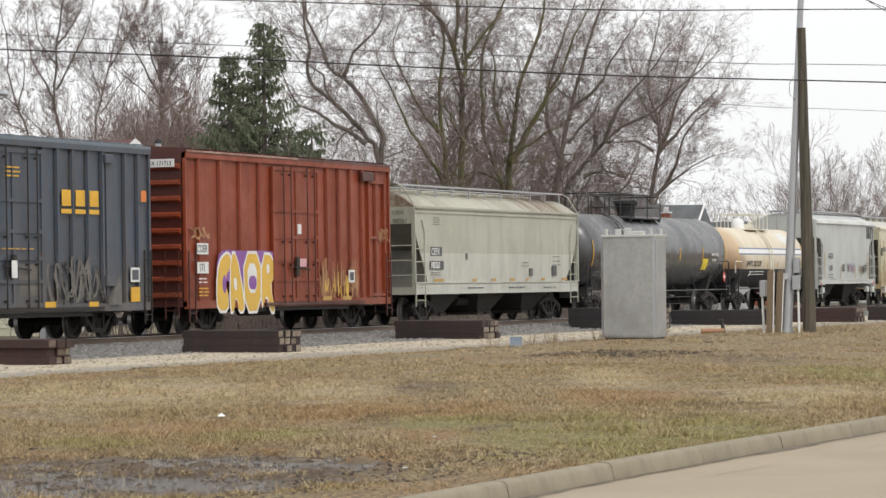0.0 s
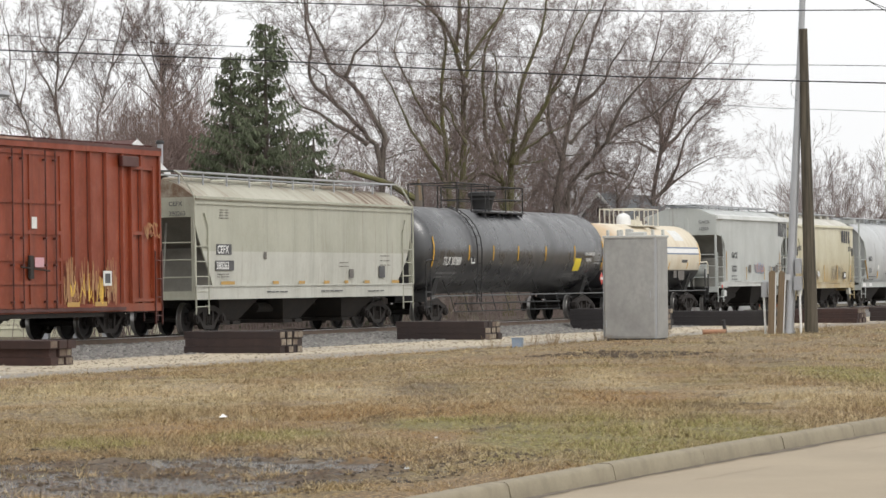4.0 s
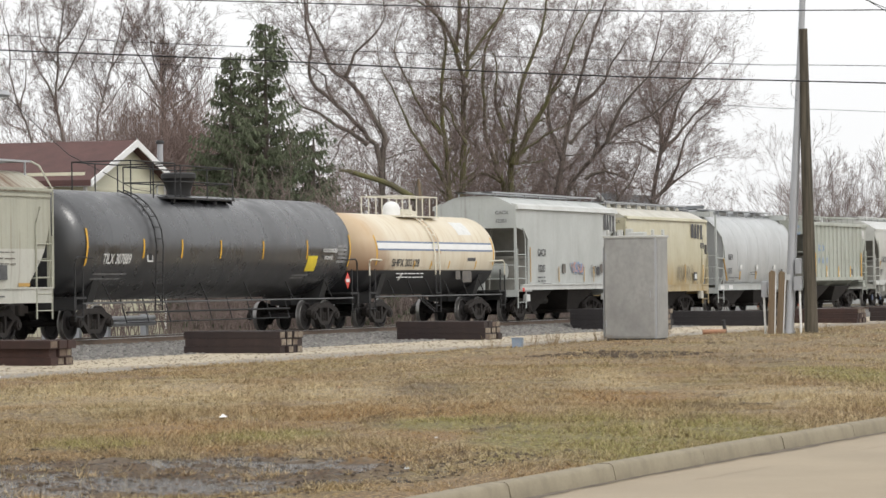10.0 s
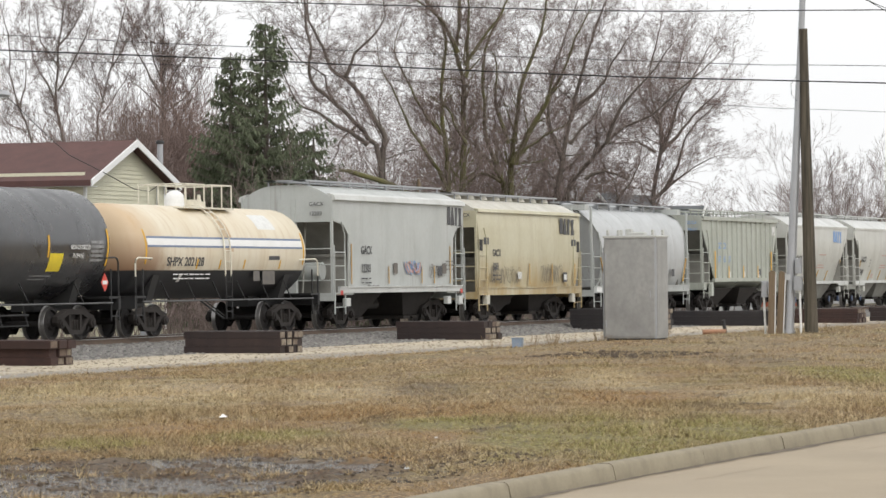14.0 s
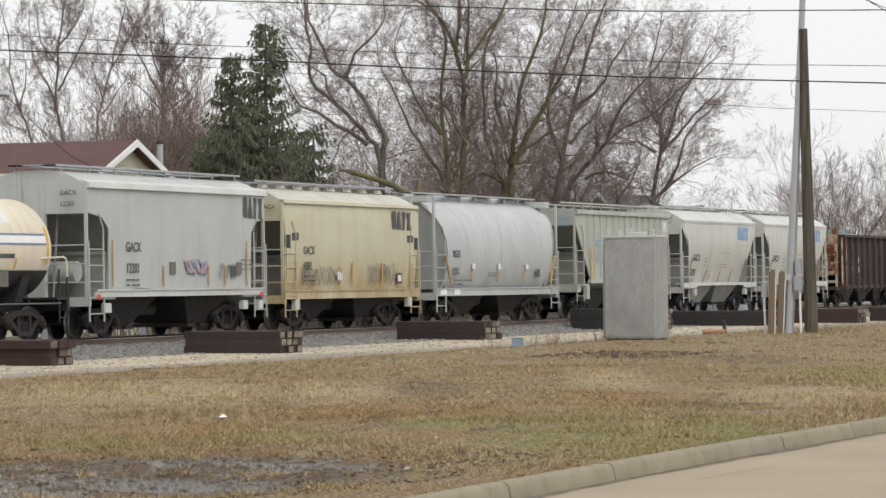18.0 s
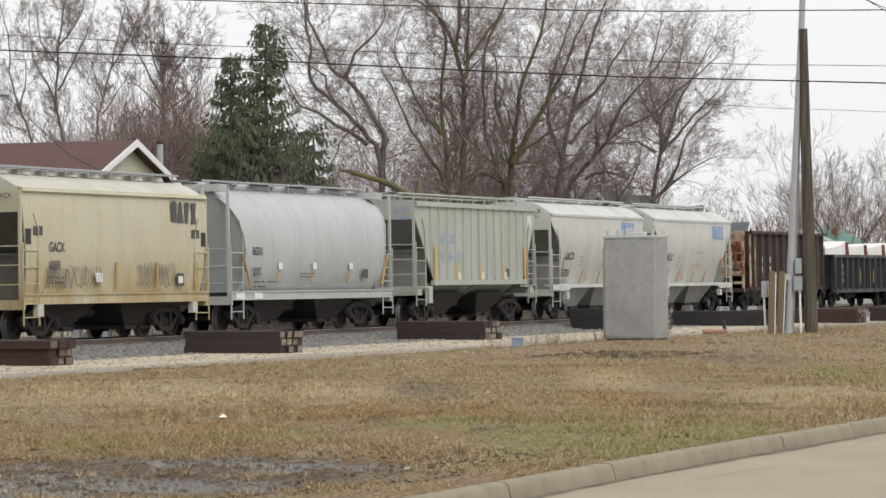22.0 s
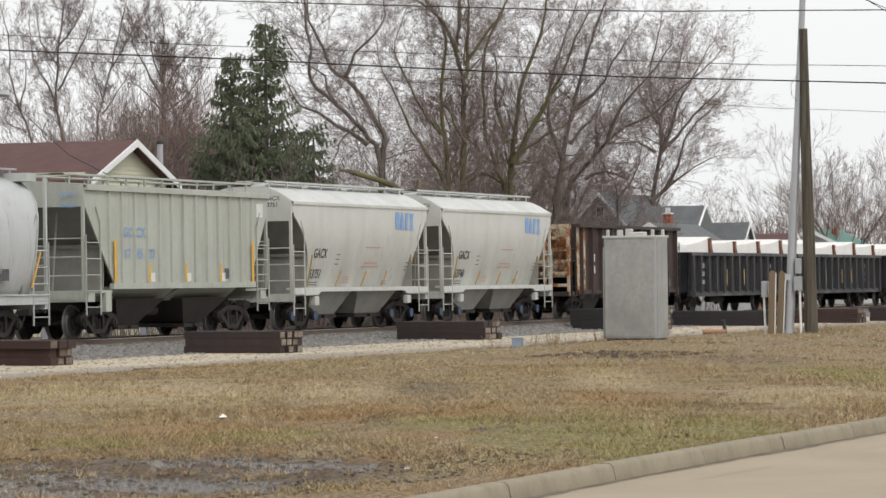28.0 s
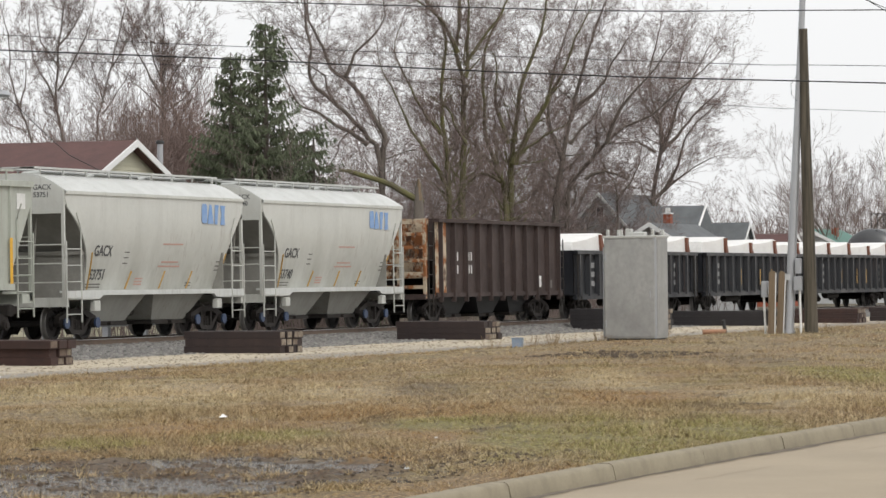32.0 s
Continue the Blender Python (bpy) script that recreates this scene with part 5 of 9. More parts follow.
def cage(car, x0, x1, y0, y1, z0, z1, material, name="handrail"):
    for x, y in ((x0, y0), ((x0 + x1) / 2, y0), (x1, y0), (x1, y1), ((x0 + x1) / 2, y1), (x0, y1)):
        part("railing_post", Shape().tube([(x, y, z0 - 0.05), (x, y, z1)], 0.022, 6), material, car)
    for z in (z1,) if x1 - x0 < 3.0 or material is M_CREAMRAIL else ((z0 + z1) / 2, z1):
        part(name, Shape().tube([(x0, y0, z), (x1, y0, z), (x1, y1, z), (x0, y1, z), (x0, y0, z)], 0.021, 6), material, car)


M_CREAMRAIL = paint("cream_rail_paint", (0.70, 0.66, 0.55), grimy=0.4, rusty=0.3, streak=0.2)


def black_tank_car(s0=15.75):
    car, h = begin_car("tank_car", s0, s0 + 19.7, "long glossy black tank car with yellow reflectors", "tank car")
    r, zc = 1.52, 2.58
    part("tank", tank_shell(h - 0.15, r, zc, 0.58), M_TANK, car)
    for x in (-7.6, -2.6, 2.6, 7.4, -5.2, 0.0, 5.2):
        part("seam_band", Shape().loft([[(x + d, (r + 0.003) * math.sin(2 * math.pi * k / 40), zc + (r + 0.003) * math.cos(2 * math.pi * k / 40)) for k in range(40)] for d in (-0.015, 0.015)], True), M_TANK, car)
    tank_underframe(car, h, 0.98, M_BLACK)
    s = Shape()
    s.tube([(-5.6, -0.9, 0.70), (5.6, -0.9, 0.70)], 0.03, 6).tube([(-5.6, -0.9, 0.42), (5.6, -0.9, 0.42)], 0.02, 6)
    for k in range(9):
        s.tube([(-5.6 + 1.4 * k, -0.9, 0.40), (-5.6 + 1.4 * k, -0.7, 1.10)], 0.018, 5)
    part("brake_pipe", s, M_BLACK, car)
    # platform, railing and valve dome
    part("top_platform", Shape().box(-2.96, 1.5, -0.98, 0.98, zc + r - 0.17, zc + r - 0.12), M_BLACK, car)
    for x in (-2.6, -1.2, 0.2, 1.3):
        part("platform_bracket", Shape().prism([(-0.98, zc + r - 0.17), (-0.75, zc + r - 0.17), (-0.98, zc + r - 0.30)], "x", x - 0.02, x + 0.02), M_BLACK, car, smooth=False)
    cage(car, -5.28, -2.44, -0.92, 0.92, zc + r - 0.12, zc + r + 0.85, M_BLACK)
    cage(car, -2.08, 1.5, -0.92, 0.92, zc + r - 0.12, zc + r + 0.80, M_BLACK)
    part("valve_dome", Shape().tube([(-0.3, 0, zc + r - 0.1), (-0.3, 0, zc + r + 0.12), (-0.3, 0, zc + r + 0.45), (-0.3, 0, zc + r + 0.50), (-0.3, 0, zc + r + 0.62), (-0.3, 0, zc + r + 0.66)], [0.34, 0.36, 0.46, 0.52, 0.52, 0.44], 22), M_BLACK, car)
    s = Shape()
    xl = -4.9
    for dx in (-0.22, 0.22):
        pts = [(xl + dx, -(r + 0.09) * math.cos(radians(a)), zc + (r + 0.09) * math.sin(radians(a))) for a in range(75, -1, -15)] + [(xl + dx, -1.55, 0.75)]
        s.tube(pts, 0.022, 6)
    for a in range(66, -6, -12):
        p = (-(r + 0.09) * math.cos(radians(a)), zc + (r + 0.09) * math.sin(radians(a)))
        s.tube([(xl - 0.22, *p), (xl + 0.22, *p)], 0.016, 5)
    for z in (2.1, 1.8, 1.5, 1.2, 0.9):
        s.tube([(xl - 0.22, -1.58, z), (xl + 0.22, -1.58, z)], 0.016, 5)
    part("ladder", s, M_BLACK, car)
    for x, a0, a1 in ((-9.16, -23, 16), (-5.75, -14, 6), (-3.3, -14, 6), (-0.7, -14, 6), (2.3, -14, 6), (5.6, -14, 8), (9.0, -23, 16)):
        part("yellow_reflector", shell_band(x, x + 0.10, r, zc, a0, a1), M_YSTRIPE, car)
    part("hazard_panel", shell_band(5.75, 6.5, r, zc, -29, -10), M_YPANEL, car, "bright yellow warning panel")
    y = -r - 0.012
    lettering("TILX 307889", 0.40, M_WHITE, car, -8.15, -1.455, 2.05, 0.80, 14)
    part("stencil", shell_band(-8.4, -6.4, r, zc, -33.0, -31.2, 1), M_FADED, car, "worn white stencil line", smooth=False)
    part("stencil", shell_band(-8.4, -6.6, r, zc, -39.0, -37.2, 1), M_FADED, car, "worn white stencil line", smooth=False)
    part("stencil", shell_band(5.0, 6.2, r, zc, -35.0, -33.4, 1), M_FADED, car, smooth=False)
    part("stencil", shell_band(5.0, 5.9, r, zc, -39.0, -37.4, 1), M_FADED, car, smooth=False)
    lettering("NON-ODORIZED", 0.17, M_WHITE, car, 6.85, -1.540, 2.43, 0.85, 3)
    lettering("PROPANE", 0.17, M_WHITE, car, 6.95, -1.520, 2.20, 0.85, 11)
    for k in range(5):
        part("stencil", shell_band(8.05, 8.8, r, zc, -18.0 + 4.6 * k, -15.2 + 4.6 * k, 1), M_FADED, car, smooth=False)
    panel("data_panel", car, -5.45, -5.1, 2.1, 2.4, -1.485, M_WHITE)
    panel("data_panel", car, -5.39, -5.16, 2.15, 2.35, -1.493, M_BLACK)
    part("placard", Shape().prism([(8.80, 1.28), (9.02, 1.54), (8.80, 1.80), (8.58, 1.54)], "y", -1.53, -1.52), M_REFL, car, "red diamond hazard placard", smooth=False)
    part("placard_band", Shape().box(8.66, 8.94, -1.536, -1.531, 1.49, 1.59), M_WHITE, car, smooth=False)
    couplers(car, h)
    truck(car, -h + 1.9)
    truck(car, h - 1.9)


M_FADED = surface("faded_white_stencil", (0.30, 0.30, 0.30), (0.12, 0.12, 0.12), 0.6, 0.0, 6.0, 0.8, 30.0, 0.05)
M_YPANEL = surface("bright_yellow_panel", (0.80, 0.62, 0.03), (0.65, 0.5, 0.05), 0.5, 0.0, 3.0, 0.5, 20.0, 0.05)


def two_tone():
    m, n, l, b = nodes_of("cream_over_black_tank_paint")
    tc = n.new("ShaderNodeTexCoord")
    sx = n.new("ShaderNodeSeparateXYZ")
    l.new(tc.outputs["Object"], sx.inputs[0])
    patch = ramp_of(n, l, noise_of(n, l, 0.7, (1, 1, 1), 5.0), 0.35, 0.72)
    cream = mixed(n, l, times(n, l, patch, 0.55), (0.66, 0.60, 0.48), (0.56, 0.46, 0.31))
    streaks = ramp_of(n, l, noise_of(n, l, 1.2, (3.0, 1.0, 0.2), 5.0), 0.52, 0.74)
    cream = mixed(n, l, times(n, l, streaks, 0.38), cream, (0.40, 0.25, 0.11))
    a = n.new("ShaderNodeMath")
    a.operation = "MULTIPLY_ADD"
    l.new(noise_of(n, l, 1.1, (1, 1, 0.6), 5.0), a.inputs[0])
    a.inputs[1].default_value = 2.4
    l.new(sx.outputs["X"], a.inputs[2])
    cream = mixed(n, l, times(n, l, ramp_of(n, l, a.outputs[0], -2.9, -4.4), 0.55), cream, (0.42, 0.25, 0.11))
    foot = n.new("ShaderNodeMath")
    foot.operation = "MULTIPLY"
    l.new(ramp_of(n, l, a.outputs[0], -2.6, -3.6), foot.inputs[0])
    l.new(ramp_of(n, l, sx.outputs["Z"], 2.9, 1.9), foot.inputs[1])
    cream = mixed(n, l, times(n, l, foot.outputs[0], 0.75), cream, (0.17, 0.065, 0.022))
    col = mixed(n, l, ramp_of(n, l, sx.outputs["Z"], 1.86, 1.89), (0.020, 0.020, 0.022), cream)
    l.new(col, b.inputs["Base Color"])
    b.inputs["Roughness"].default_value = 0.5
    return m


M_TWOTONE = two_tone()


def cream_tank_car():
    car, h = begin_car("tank_car", 36.3, 49.2, "short cream and black tank car with rust-stained ends", "tank car")
    r, zc = 1.36, 2.42
    part("tank", tank_shell(h - 0.25, r, zc, 0.55, 48), M_TWOTONE, car, "cream tank with a black lower half and rusty head")
    tank_underframe(car, h, 1.0, M_BLACK, M_CREAMRAIL)
    for a0, a1 in ((15, 17.6), (4.4, 6.8)):
        part("blue_stripe", shell_band(-h + 1.1, h - 1.05, r, zc, a0, a1, 3), M_BLUESTRIPE, car)
    part("white_stripe", shell_band(-h + 1.1, h - 1.05, r, zc, 6.8, 15, 4), M_TRIM, car)
    for x in (-h + 0.95, h - 1.0):
        part("yellow_reflector", shell_band(x, x + 0.10, r, zc, -16, 26), M_YSTRIPE, car)
    for x in (-2.1, -0.55, 1.15, 3.75):
        part("yellow_reflector", shell_band(x, x + 0.09, r, zc, -22, -10), M_YSTRIPE, car)
    part("rust_streak", shell_band(-0.25, 0.35, r, zc, 0, 75, 10, 0.004), M_CREAMRUST, car, "brown rust run below the fittings")
    part("white_patch", shell_band(2.5, 3.8, r, zc, 30, 56, 8, 0.004), M_WHITE, car, "white painted-over patch")
    part("dome", Shape().tube([(-0.80, 0, zc + r - 0.1), (-0.80, 0, zc + r + 0.18), (-0.80, 0, zc + r + 0.32), (-0.80, 0, zc + r + 0.42), (-0.80, 0, zc + r + 0.46)], [0.30, 0.30, 0.27, 0.17, 0.03], 18), M_TRIM, car, "white domed valve cover")
    part("manway", Shape().tube([(0.35, 0, zc + r - 0.05), (0.35, 0, zc + r + 0.14)], 0.42, 16).tube([(0.35, 0, zc + r + 0.14), (0.35, 0, zc + r + 0.2)], 0.30, 14).tube([(0.45, -0.2, zc + r), (0.45, -0.2, zc + r + 0.35)], [0.09, 0.05], 8), M_CREAMRAIL, car)
    part("top_platform", Shape().box(-1.75, 1.65, -0.80, 0.80, zc + r - 0.10, zc + r - 0.05), M_CREAMRAIL, car)
    cage(car, -1.65, -0.35, -0.75, 0.75, zc + r, zc + r + 0.62, M_CREAMRAIL)
    cage(car, 0.2, 1.55, -0.75, 0.75, zc + r, zc + r + 0.62, M_CREAMRAIL)
    s = Shape()
    for dx in (-0.2, 0.2):
        pts = [(-0.25 + dx, -(r + 0.09) * math.cos(radians(a)), zc + (r + 0.09) * math.sin(radians(a))) for a in range(75, -1, -15)] + [(-0.25 + dx, -1.46, 1.7)]
        s.tube(pts, 0.026, 6)
    for a in range(66, -20, -13):
        p = (-(r + 0.09) * math.cos(radians(max(a, 0))), zc + (r + 0.09) * math.sin(radians(a)))
        s.tube([(-0.45, *p), (-0.05, *p)], 0.018, 5)
    part("ladder", s, M_CREAMRAIL, car)
    ladder(car, -0.25, -1.47, 0.45, 1.75, 0.4, M_BLACK)
    part("ladder_brace", Shape().tube([(-2.2, -1.46, 1.0), (-0.6, -1.46, 0.45)], 0.03, 5).tube([(-1.9, -1.46, 1.0), (-0.6, -1.46, 0.55)], 0.02, 5), M_BLACK, car)
    lettering("SHPX 202128", 0.36, M_DARKTXT, car, -4.1, -1.318, 2.0, 1.2, 10)
    part("stencil", Shape().bars(-3.6, -1.1, (1.74, 1.62), -r + 0.08, 0.045), M_WHITE, car, smooth=False)
    panel("data_panel", car, 1.9, 2.35, 1.55, 1.85, -r + 0.08, M_SPRAYGREY)
    panel("data_panel", car, 2.6, 3.5, 1.45, 1.85, -r + 0.10, M_SPRAYGREY)
    part("stencil", shell_band(2.9, 3.7, r, zc, -10, -5, 2), M_DARKTXT, car, smooth=False)
    part("paint_spill", shell_band(-3.0, -2.8, r, zc, -40, -28, 4), M_WHITE, car, "white paint dribble")
    couplers(car, h)
    truck(car, -h + 1.75)
    truck(car, h - 1.75)


# -- open cars --
def brown_hopper():
    car, h = begin_car("open_hopper", 130.3, 144.6, "rusty dark brown open-top hopper car with ribbed sides", "hopper car")
    W, z0, z1 = 1.50, 1.00, 3.62
    a = 1.0
    s = Shape()
    for sg in (-1, 1):
        s.box(-h + a, h - 0.4, *sorted((sg * W, sg * (W - 0.03))), z0, z1)
    s.box(-h + a, -h + a + 0.03, -W, W, 2.2, z1).box(h - 0.43, h - 0.4, -W, W, z0 + 0.3, z1)
    part("body", s, M_BROWN, car, smooth=False)
    part("slope_sheet", Shape().prism([(-h + a, 2.3), (-h + a + 3.2, z0), (h - 2.4, z0), (h - 0.5, 2.2), (h - 2.4, z0 - 0.04), (-h + a + 3.2, z0 - 0.04)], "y", -W + 0.04, W - 0.04), M_BROWN, car)
    for k in range(11):
        x = -h + a + 0.35 + k * (2 * h - a - 1.1) / 10
        for sg in (-1, 1):
            part("side_rib", Shape().prism([(x - 0.07, sg * W), (x - 0.04, sg * (W + 0.15)), (x + 0.04, sg * (W + 0.15)), (x + 0.07, sg * W)], "z", z0 - 0.22, z1 - 0.05), M_BROWN, car)
    for sg in (-1, 1):
        part("top_chord", Shape().box(-h + a - 0.05, h - 0.35, *sorted((sg * (W - 0.06), sg * (W + 0.18))), z1 - 0.12, z1), M_BROWN, car)
        part("side_sill", Shape().box(-h + a, h - 0.4, *sorted((sg * (W - 0.06), sg * (W + 0.08))), z0 - 0.06, z0 + 0.1), M_BROWN, car)
    # orange rusted end with its ladder and rails
    part("end_panel", Shape().box(-h + a - 0.02, -h + a + 1.0, -W - 0.018, -W - 0.002, z0, z1 - 0.1), M_RUSTEND, car, "orange rusted corner panel", smooth=False)
    s = Shape()
    for z in (1.3, 1.75, 2.2, 2.65, 3.1, 3.5):
        s.box(-h + 0.15, -h + 0.25, -W + 0.05, W - 0.05, z - 0.06, z + 0.06)
    for y in (-W + 0.05, -0.5, 0.5, W - 0.05):
        s.box(-h + 0.12, -h + 0.22, y - 0.05, y + 0.05, 0.9, z1)
    part("end_frame", s, M_RUSTEND, car)
    part("end_wall", Shape().box(-h + 0.5, -h + 0.54, -W + 0.05, W - 0.05, 1.6, z1), M_RUSTEND, car)
    part("end_platform", Shape().box(-h, -h + a + 0.3, -W, W, 0.88, 1.05), M_BROWN, car)
    part("end_platform", Shape().box(h - 0.7, h, -W, W, 0.88, 1.05), M_BROWN, car)
    ladder(car, -h + 0.55, -W - 0.02, 0.5, z1 - 0.2, 0.42, M_STEEL)
    ladder(car, h - 0.25, -W - 0.02, 0.5, z1 - 0.6, 0.36, M_STEEL)
    for x in (-3.0, 0.4, 3.6):
        bay(car, x, 1.4, 0.5, 0.35, 1.02, 1.0, M_BLACK)
    centre_sill(car, h)
    y = -W - 0.012
    for zb in (2.20, 1.75):
        for x in (-4.30, -4.08, -2.98, -2.74):
            part("faded_mark", Shape().box(x, x + 0.10, y, y + 0.005, zb, zb + 0.29), M_WHITE, car, "worn white painted mark", smooth=False)
    for x in (-3.25, -0.75, 2.9):
        panel("yellow_mark", car, x, x + 0.14, 1.1, 1.6, y, M_YRUST)
    panel("data_panel", car, 4.3, 4.6, 1.25, 1.65, y, M_WHITE)
    for x in (1.6, 5.6):
        panel("data_panel", car, x, x + 0.2, 1.2, 1.5, y, M_SPRAYGREY)
    couplers(car, h)
    truck(car, -h + 1.8)
    truck(car, h - 1.8)


def gondola(s0, s1, seed):
    rnd = random.Random(seed)
    car, h = begin_car("gondola", s0, s1, "black ribbed gondola car filled with white wrapped freight", "gondola car")
    W, z0, z1 = 1.50, 0.86, 2.62
    s = Shape()
    for sg in (-1, 1):
        s.box(-h, h, *sorted((sg * W, sg * (W - 0.03))), z0, z1)
    s.box(-h, -h + 0.04, -W, W, z0, z1).box(h - 0.04, h, -W, W, z0, z1).box(-h, h, -W, W, z0, z0 + 0.05)
    part("body", s, M_GON, car, smooth=False)
    for k in range(14):
        x = -h + 0.35 + k * (2 * h - 0.7) / 13
        for sg in (-1, 1):
            part("side_rib", Shape().prism([(x - 0.12, sg * W), (x - 0.07, sg * (W + 0.17)), (x + 0.07, sg * (W + 0.17)), (x + 0.12, sg * W)], "z", z0 + 0.02, z1 - 0.1), M_GON, car)
    for sg in (-1, 1):
        part("top_chord", Shape().box(-h, h, *sorted((sg * (W - 0.06), sg * (W + 0.18))), z1 - 0.14, z1), M_GON, car)
        part("side_sill", Shape().box(-h, h, *sorted((sg * (W - 0.06), sg * (W + 0.10))), z0 - 0.12, z0 + 0.08), M_GON, car)
        for e in (-1, 1):
            ladder(car, e * (h - 0.28), sg * (W + 0.15), z0 - 0.35, z1 - 0.2, 0.4, M_STEEL)
    n = 4
    step = (2 * h - 0.5) / n
    for k in range(n):
        a = -h + 0.25 + k * step
        zt = z1 + 0.38 + rnd.uniform(-0.08, 0.10)
        zt2 = z1 + 0.62 + rnd.uniform(-0.10, 0.10)
        o = [(a + 0.02, z0 + 0.1), (a + step - 0.06, z0 + 0.1), (a + step - 0.02, z1 + 0.1), (a + step - 0.05, zt2 - 0.02), (a + step - 0.35, zt2), (a + step * 0.45, (zt + zt2) / 2 - 0.05), (a + 0.10, zt), (a - 0.02, z1 + 0.1)]
        s = Shape()
        rings = []
        for y, kz in ((-W + 0.14, 0.93), (-W + 0.24, 1.0), (0.0, 1.02), (W - 0.24, 1.0), (W - 0.14, 0.93)):
            rings.append([(x, y, z if z < z1 + 0.2 else z1 + (z - z1) * kz) for x, z in o])
        s.loft(rings, True, True)
        part("wrapped_block", s, M_TARP, car, "white plastic wrapped block")
        c = a + step - 0.62
        foot = [(c, zt2 - 0.06), (c + 0.30, zt2 - 0.06), (c + 0.26, zt2 - 0.30), (c + 0.44, z1 + 0.06), (c + 0.40, z1 - 0.1), (c + 0.16, z1 - 0.1), (c + 0.06, z1 + 0.15)]
        part("cradle", Shape().prism(foot, "y", -W + 0.04, W - 0.04), M_STRAPBR, car, "brown timber cradle")
    centre_sill(car, h)
    brake_gear(car, h, 0.6)
    y = -W - 0.125
    for x in (-h + 2.0, h - 3.0):
        for z in (1.95, 1.60, 1.25):
            panel("data_panel", car, x, x + 0.42, z, z + 0.20, -W - 0.012, M_FADED)
    for x in (-h + 5.4, h - 6.2, 0.2):
        panel("yellow_mark", car, x, x + 0.1, 1.2, 1.9, y, M_YRUST)
    panel("data_panel", car, -h + 6.4, -h + 6.65, 1.85, 2.05, -W - 0.012, M_FADED)
    couplers(car, h)
    truck(car, -h + 2.0)
    truck(car, h - 2.0)


blue_boxcar()
red_boxcar()
grey_hopper()
black_tank_car()
cream_tank_car()
gatx_grey_hopper()
yellow_hopper()
round_hopper()
ribbed_hopper()
gatx_white_hopper(103.55, "53751")
gatx_white_hopper(116.2, "53740")
brown_hopper()
gondola(145.8, 161.6, 1)
gondola(162.9, 179.5, 2)
gondola(180.8, 197.4, 3)
black_tank_car(198.3)
for ob in TRUCK.values():
    bpy.data.objects.remove(ob)


def motions():
    rows = [(t, t) for t in range(33)]
    for car, mid in CARS:
        walk(car, [(t, car_at(mid, t)) for t, _ in rows])
    turns = [(k / FPS, -math.degrees(run_at(k / FPS) / WHEEL_R)) for k in range(0, 961, 4)]
    for w, dx in WHEELSETS:
        walk(w, [(t, pose(dx, 0, WHEEL_R, 0, a, 0)) for t, a in turns])


# ---- ground, road and railway ----
def wave(x, y, k=1.0, seed=0.0):
    return noise.noise(Vector((x * k + seed, y * k - seed, seed * 0.37)))


def ground_z(x, y):
    pts = [(-70, -0.12), (-31.22, -0.12), (-31.12, 0.17), (-30.2, 0.20), (-24, 0.19), (-17, 0.24), (-13.5, 0.25), (-11, 0.12), (-9, 0.0), (-1.3, 0.0), (-0.3, 0.17), (0.3, 0.19), (2.8, 0.19), (4.6, 0.08), (70, 0.10)]
    z = 0.10
    for (a, za), (b, zb) in zip(pts, pts[1:]):
        if y <= b:
            z = za + (zb - za) * (y - a) / (b - a) if y > a else za
            break
    if -31.0 < y < -10:
        z += 0.030 * wave(x, y, 0.35, 3.0) + 0.018 * wave(x, y, 1.3, 7.0)
        u, v = (x + 78.5) / 3.9, (y + 27.2) / 2.55
        d = u * u + v * v
        if d < 1.6:
            dip = max(0.0, 1 - d / 1.6)
            z -= 0.090 * dip ** 0.55
            z += min(1.0, dip * 2.5) * (0.040 * wave(x, y, 0.9, 31.0) + 0.060 * wave(x * 0.6, y * 1.5, 2.2, 5.0) + 0.055 * wave(x * 0.8, y, 4.5, 2.0))
    return z


def bend(x):
    """The kerb's slow curve away from a straight line."""
    return -0.0015 * (min(max(x, -92.0), -56.0) + 76.5) ** 2


def zone(n, l, coord, lo, hi, wobble, amount):
    """0 below lo, 1 above hi of a coordinate that wanders with a noise."""
    a = n.new("ShaderNodeMath")
    a.operation = "MULTIPLY_ADD"
    l.new(wobble, a.inputs[0])
    a.inputs[1].default_value = amount
    l.new(coord, a.inputs[2])
    return ramp_of(n, l, a.outputs[0], lo + amount * 0.5, hi + amount * 0.5)


# patches of the lawn: right and ahead of the eye, half width, half depth
GREENS = [(-3.7, 35.4, 0.6, 1.0), (-2.2, 36.8, 0.6, 1.4), (-1.6, 37.4, 0.4, 1.5), (0.0, 40.2, 0.8, 1.7), (0.9, 37.0, 0.6, 4.6), (7.2, 59.1, 0.9, 5.8), (1.9, 36.0, 0.8, 6.0), (3.2, 37.6, 0.9, 4.0)]
RUSTS = [(-3.2, 39.3, 0.9, 1.9), (-3.2, 35.1, 0.14, 0.6), (-2.4, 34.5, 0.25, 0.7), (-1.8, 34.3, 0.25, 0.7), (-0.5, 43.0, 1.8, 2.8), (-0.8, 32.3, 0.5, 2.0), (2.7, 48.0, 1.1, 3.4), (-0.1, 37.6, 0.6, 1.6)]
STRAWS = [(-1.8, 51.5, 0.9, 4.6), (2.9, 57.4, 0.8, 5.2), (-4.6, 50.6, 2.2, 5.2), (5.1, 48.7, 1.5, 4.0)]
DARKS = [(-0.2, 52.7, 0.6, 3.0), (4.3, 73.2, 0.9, 3.7), (3.7, 44.8, 0.6, 0.9), (6.4, 70.0, 1.2, 4.0)]


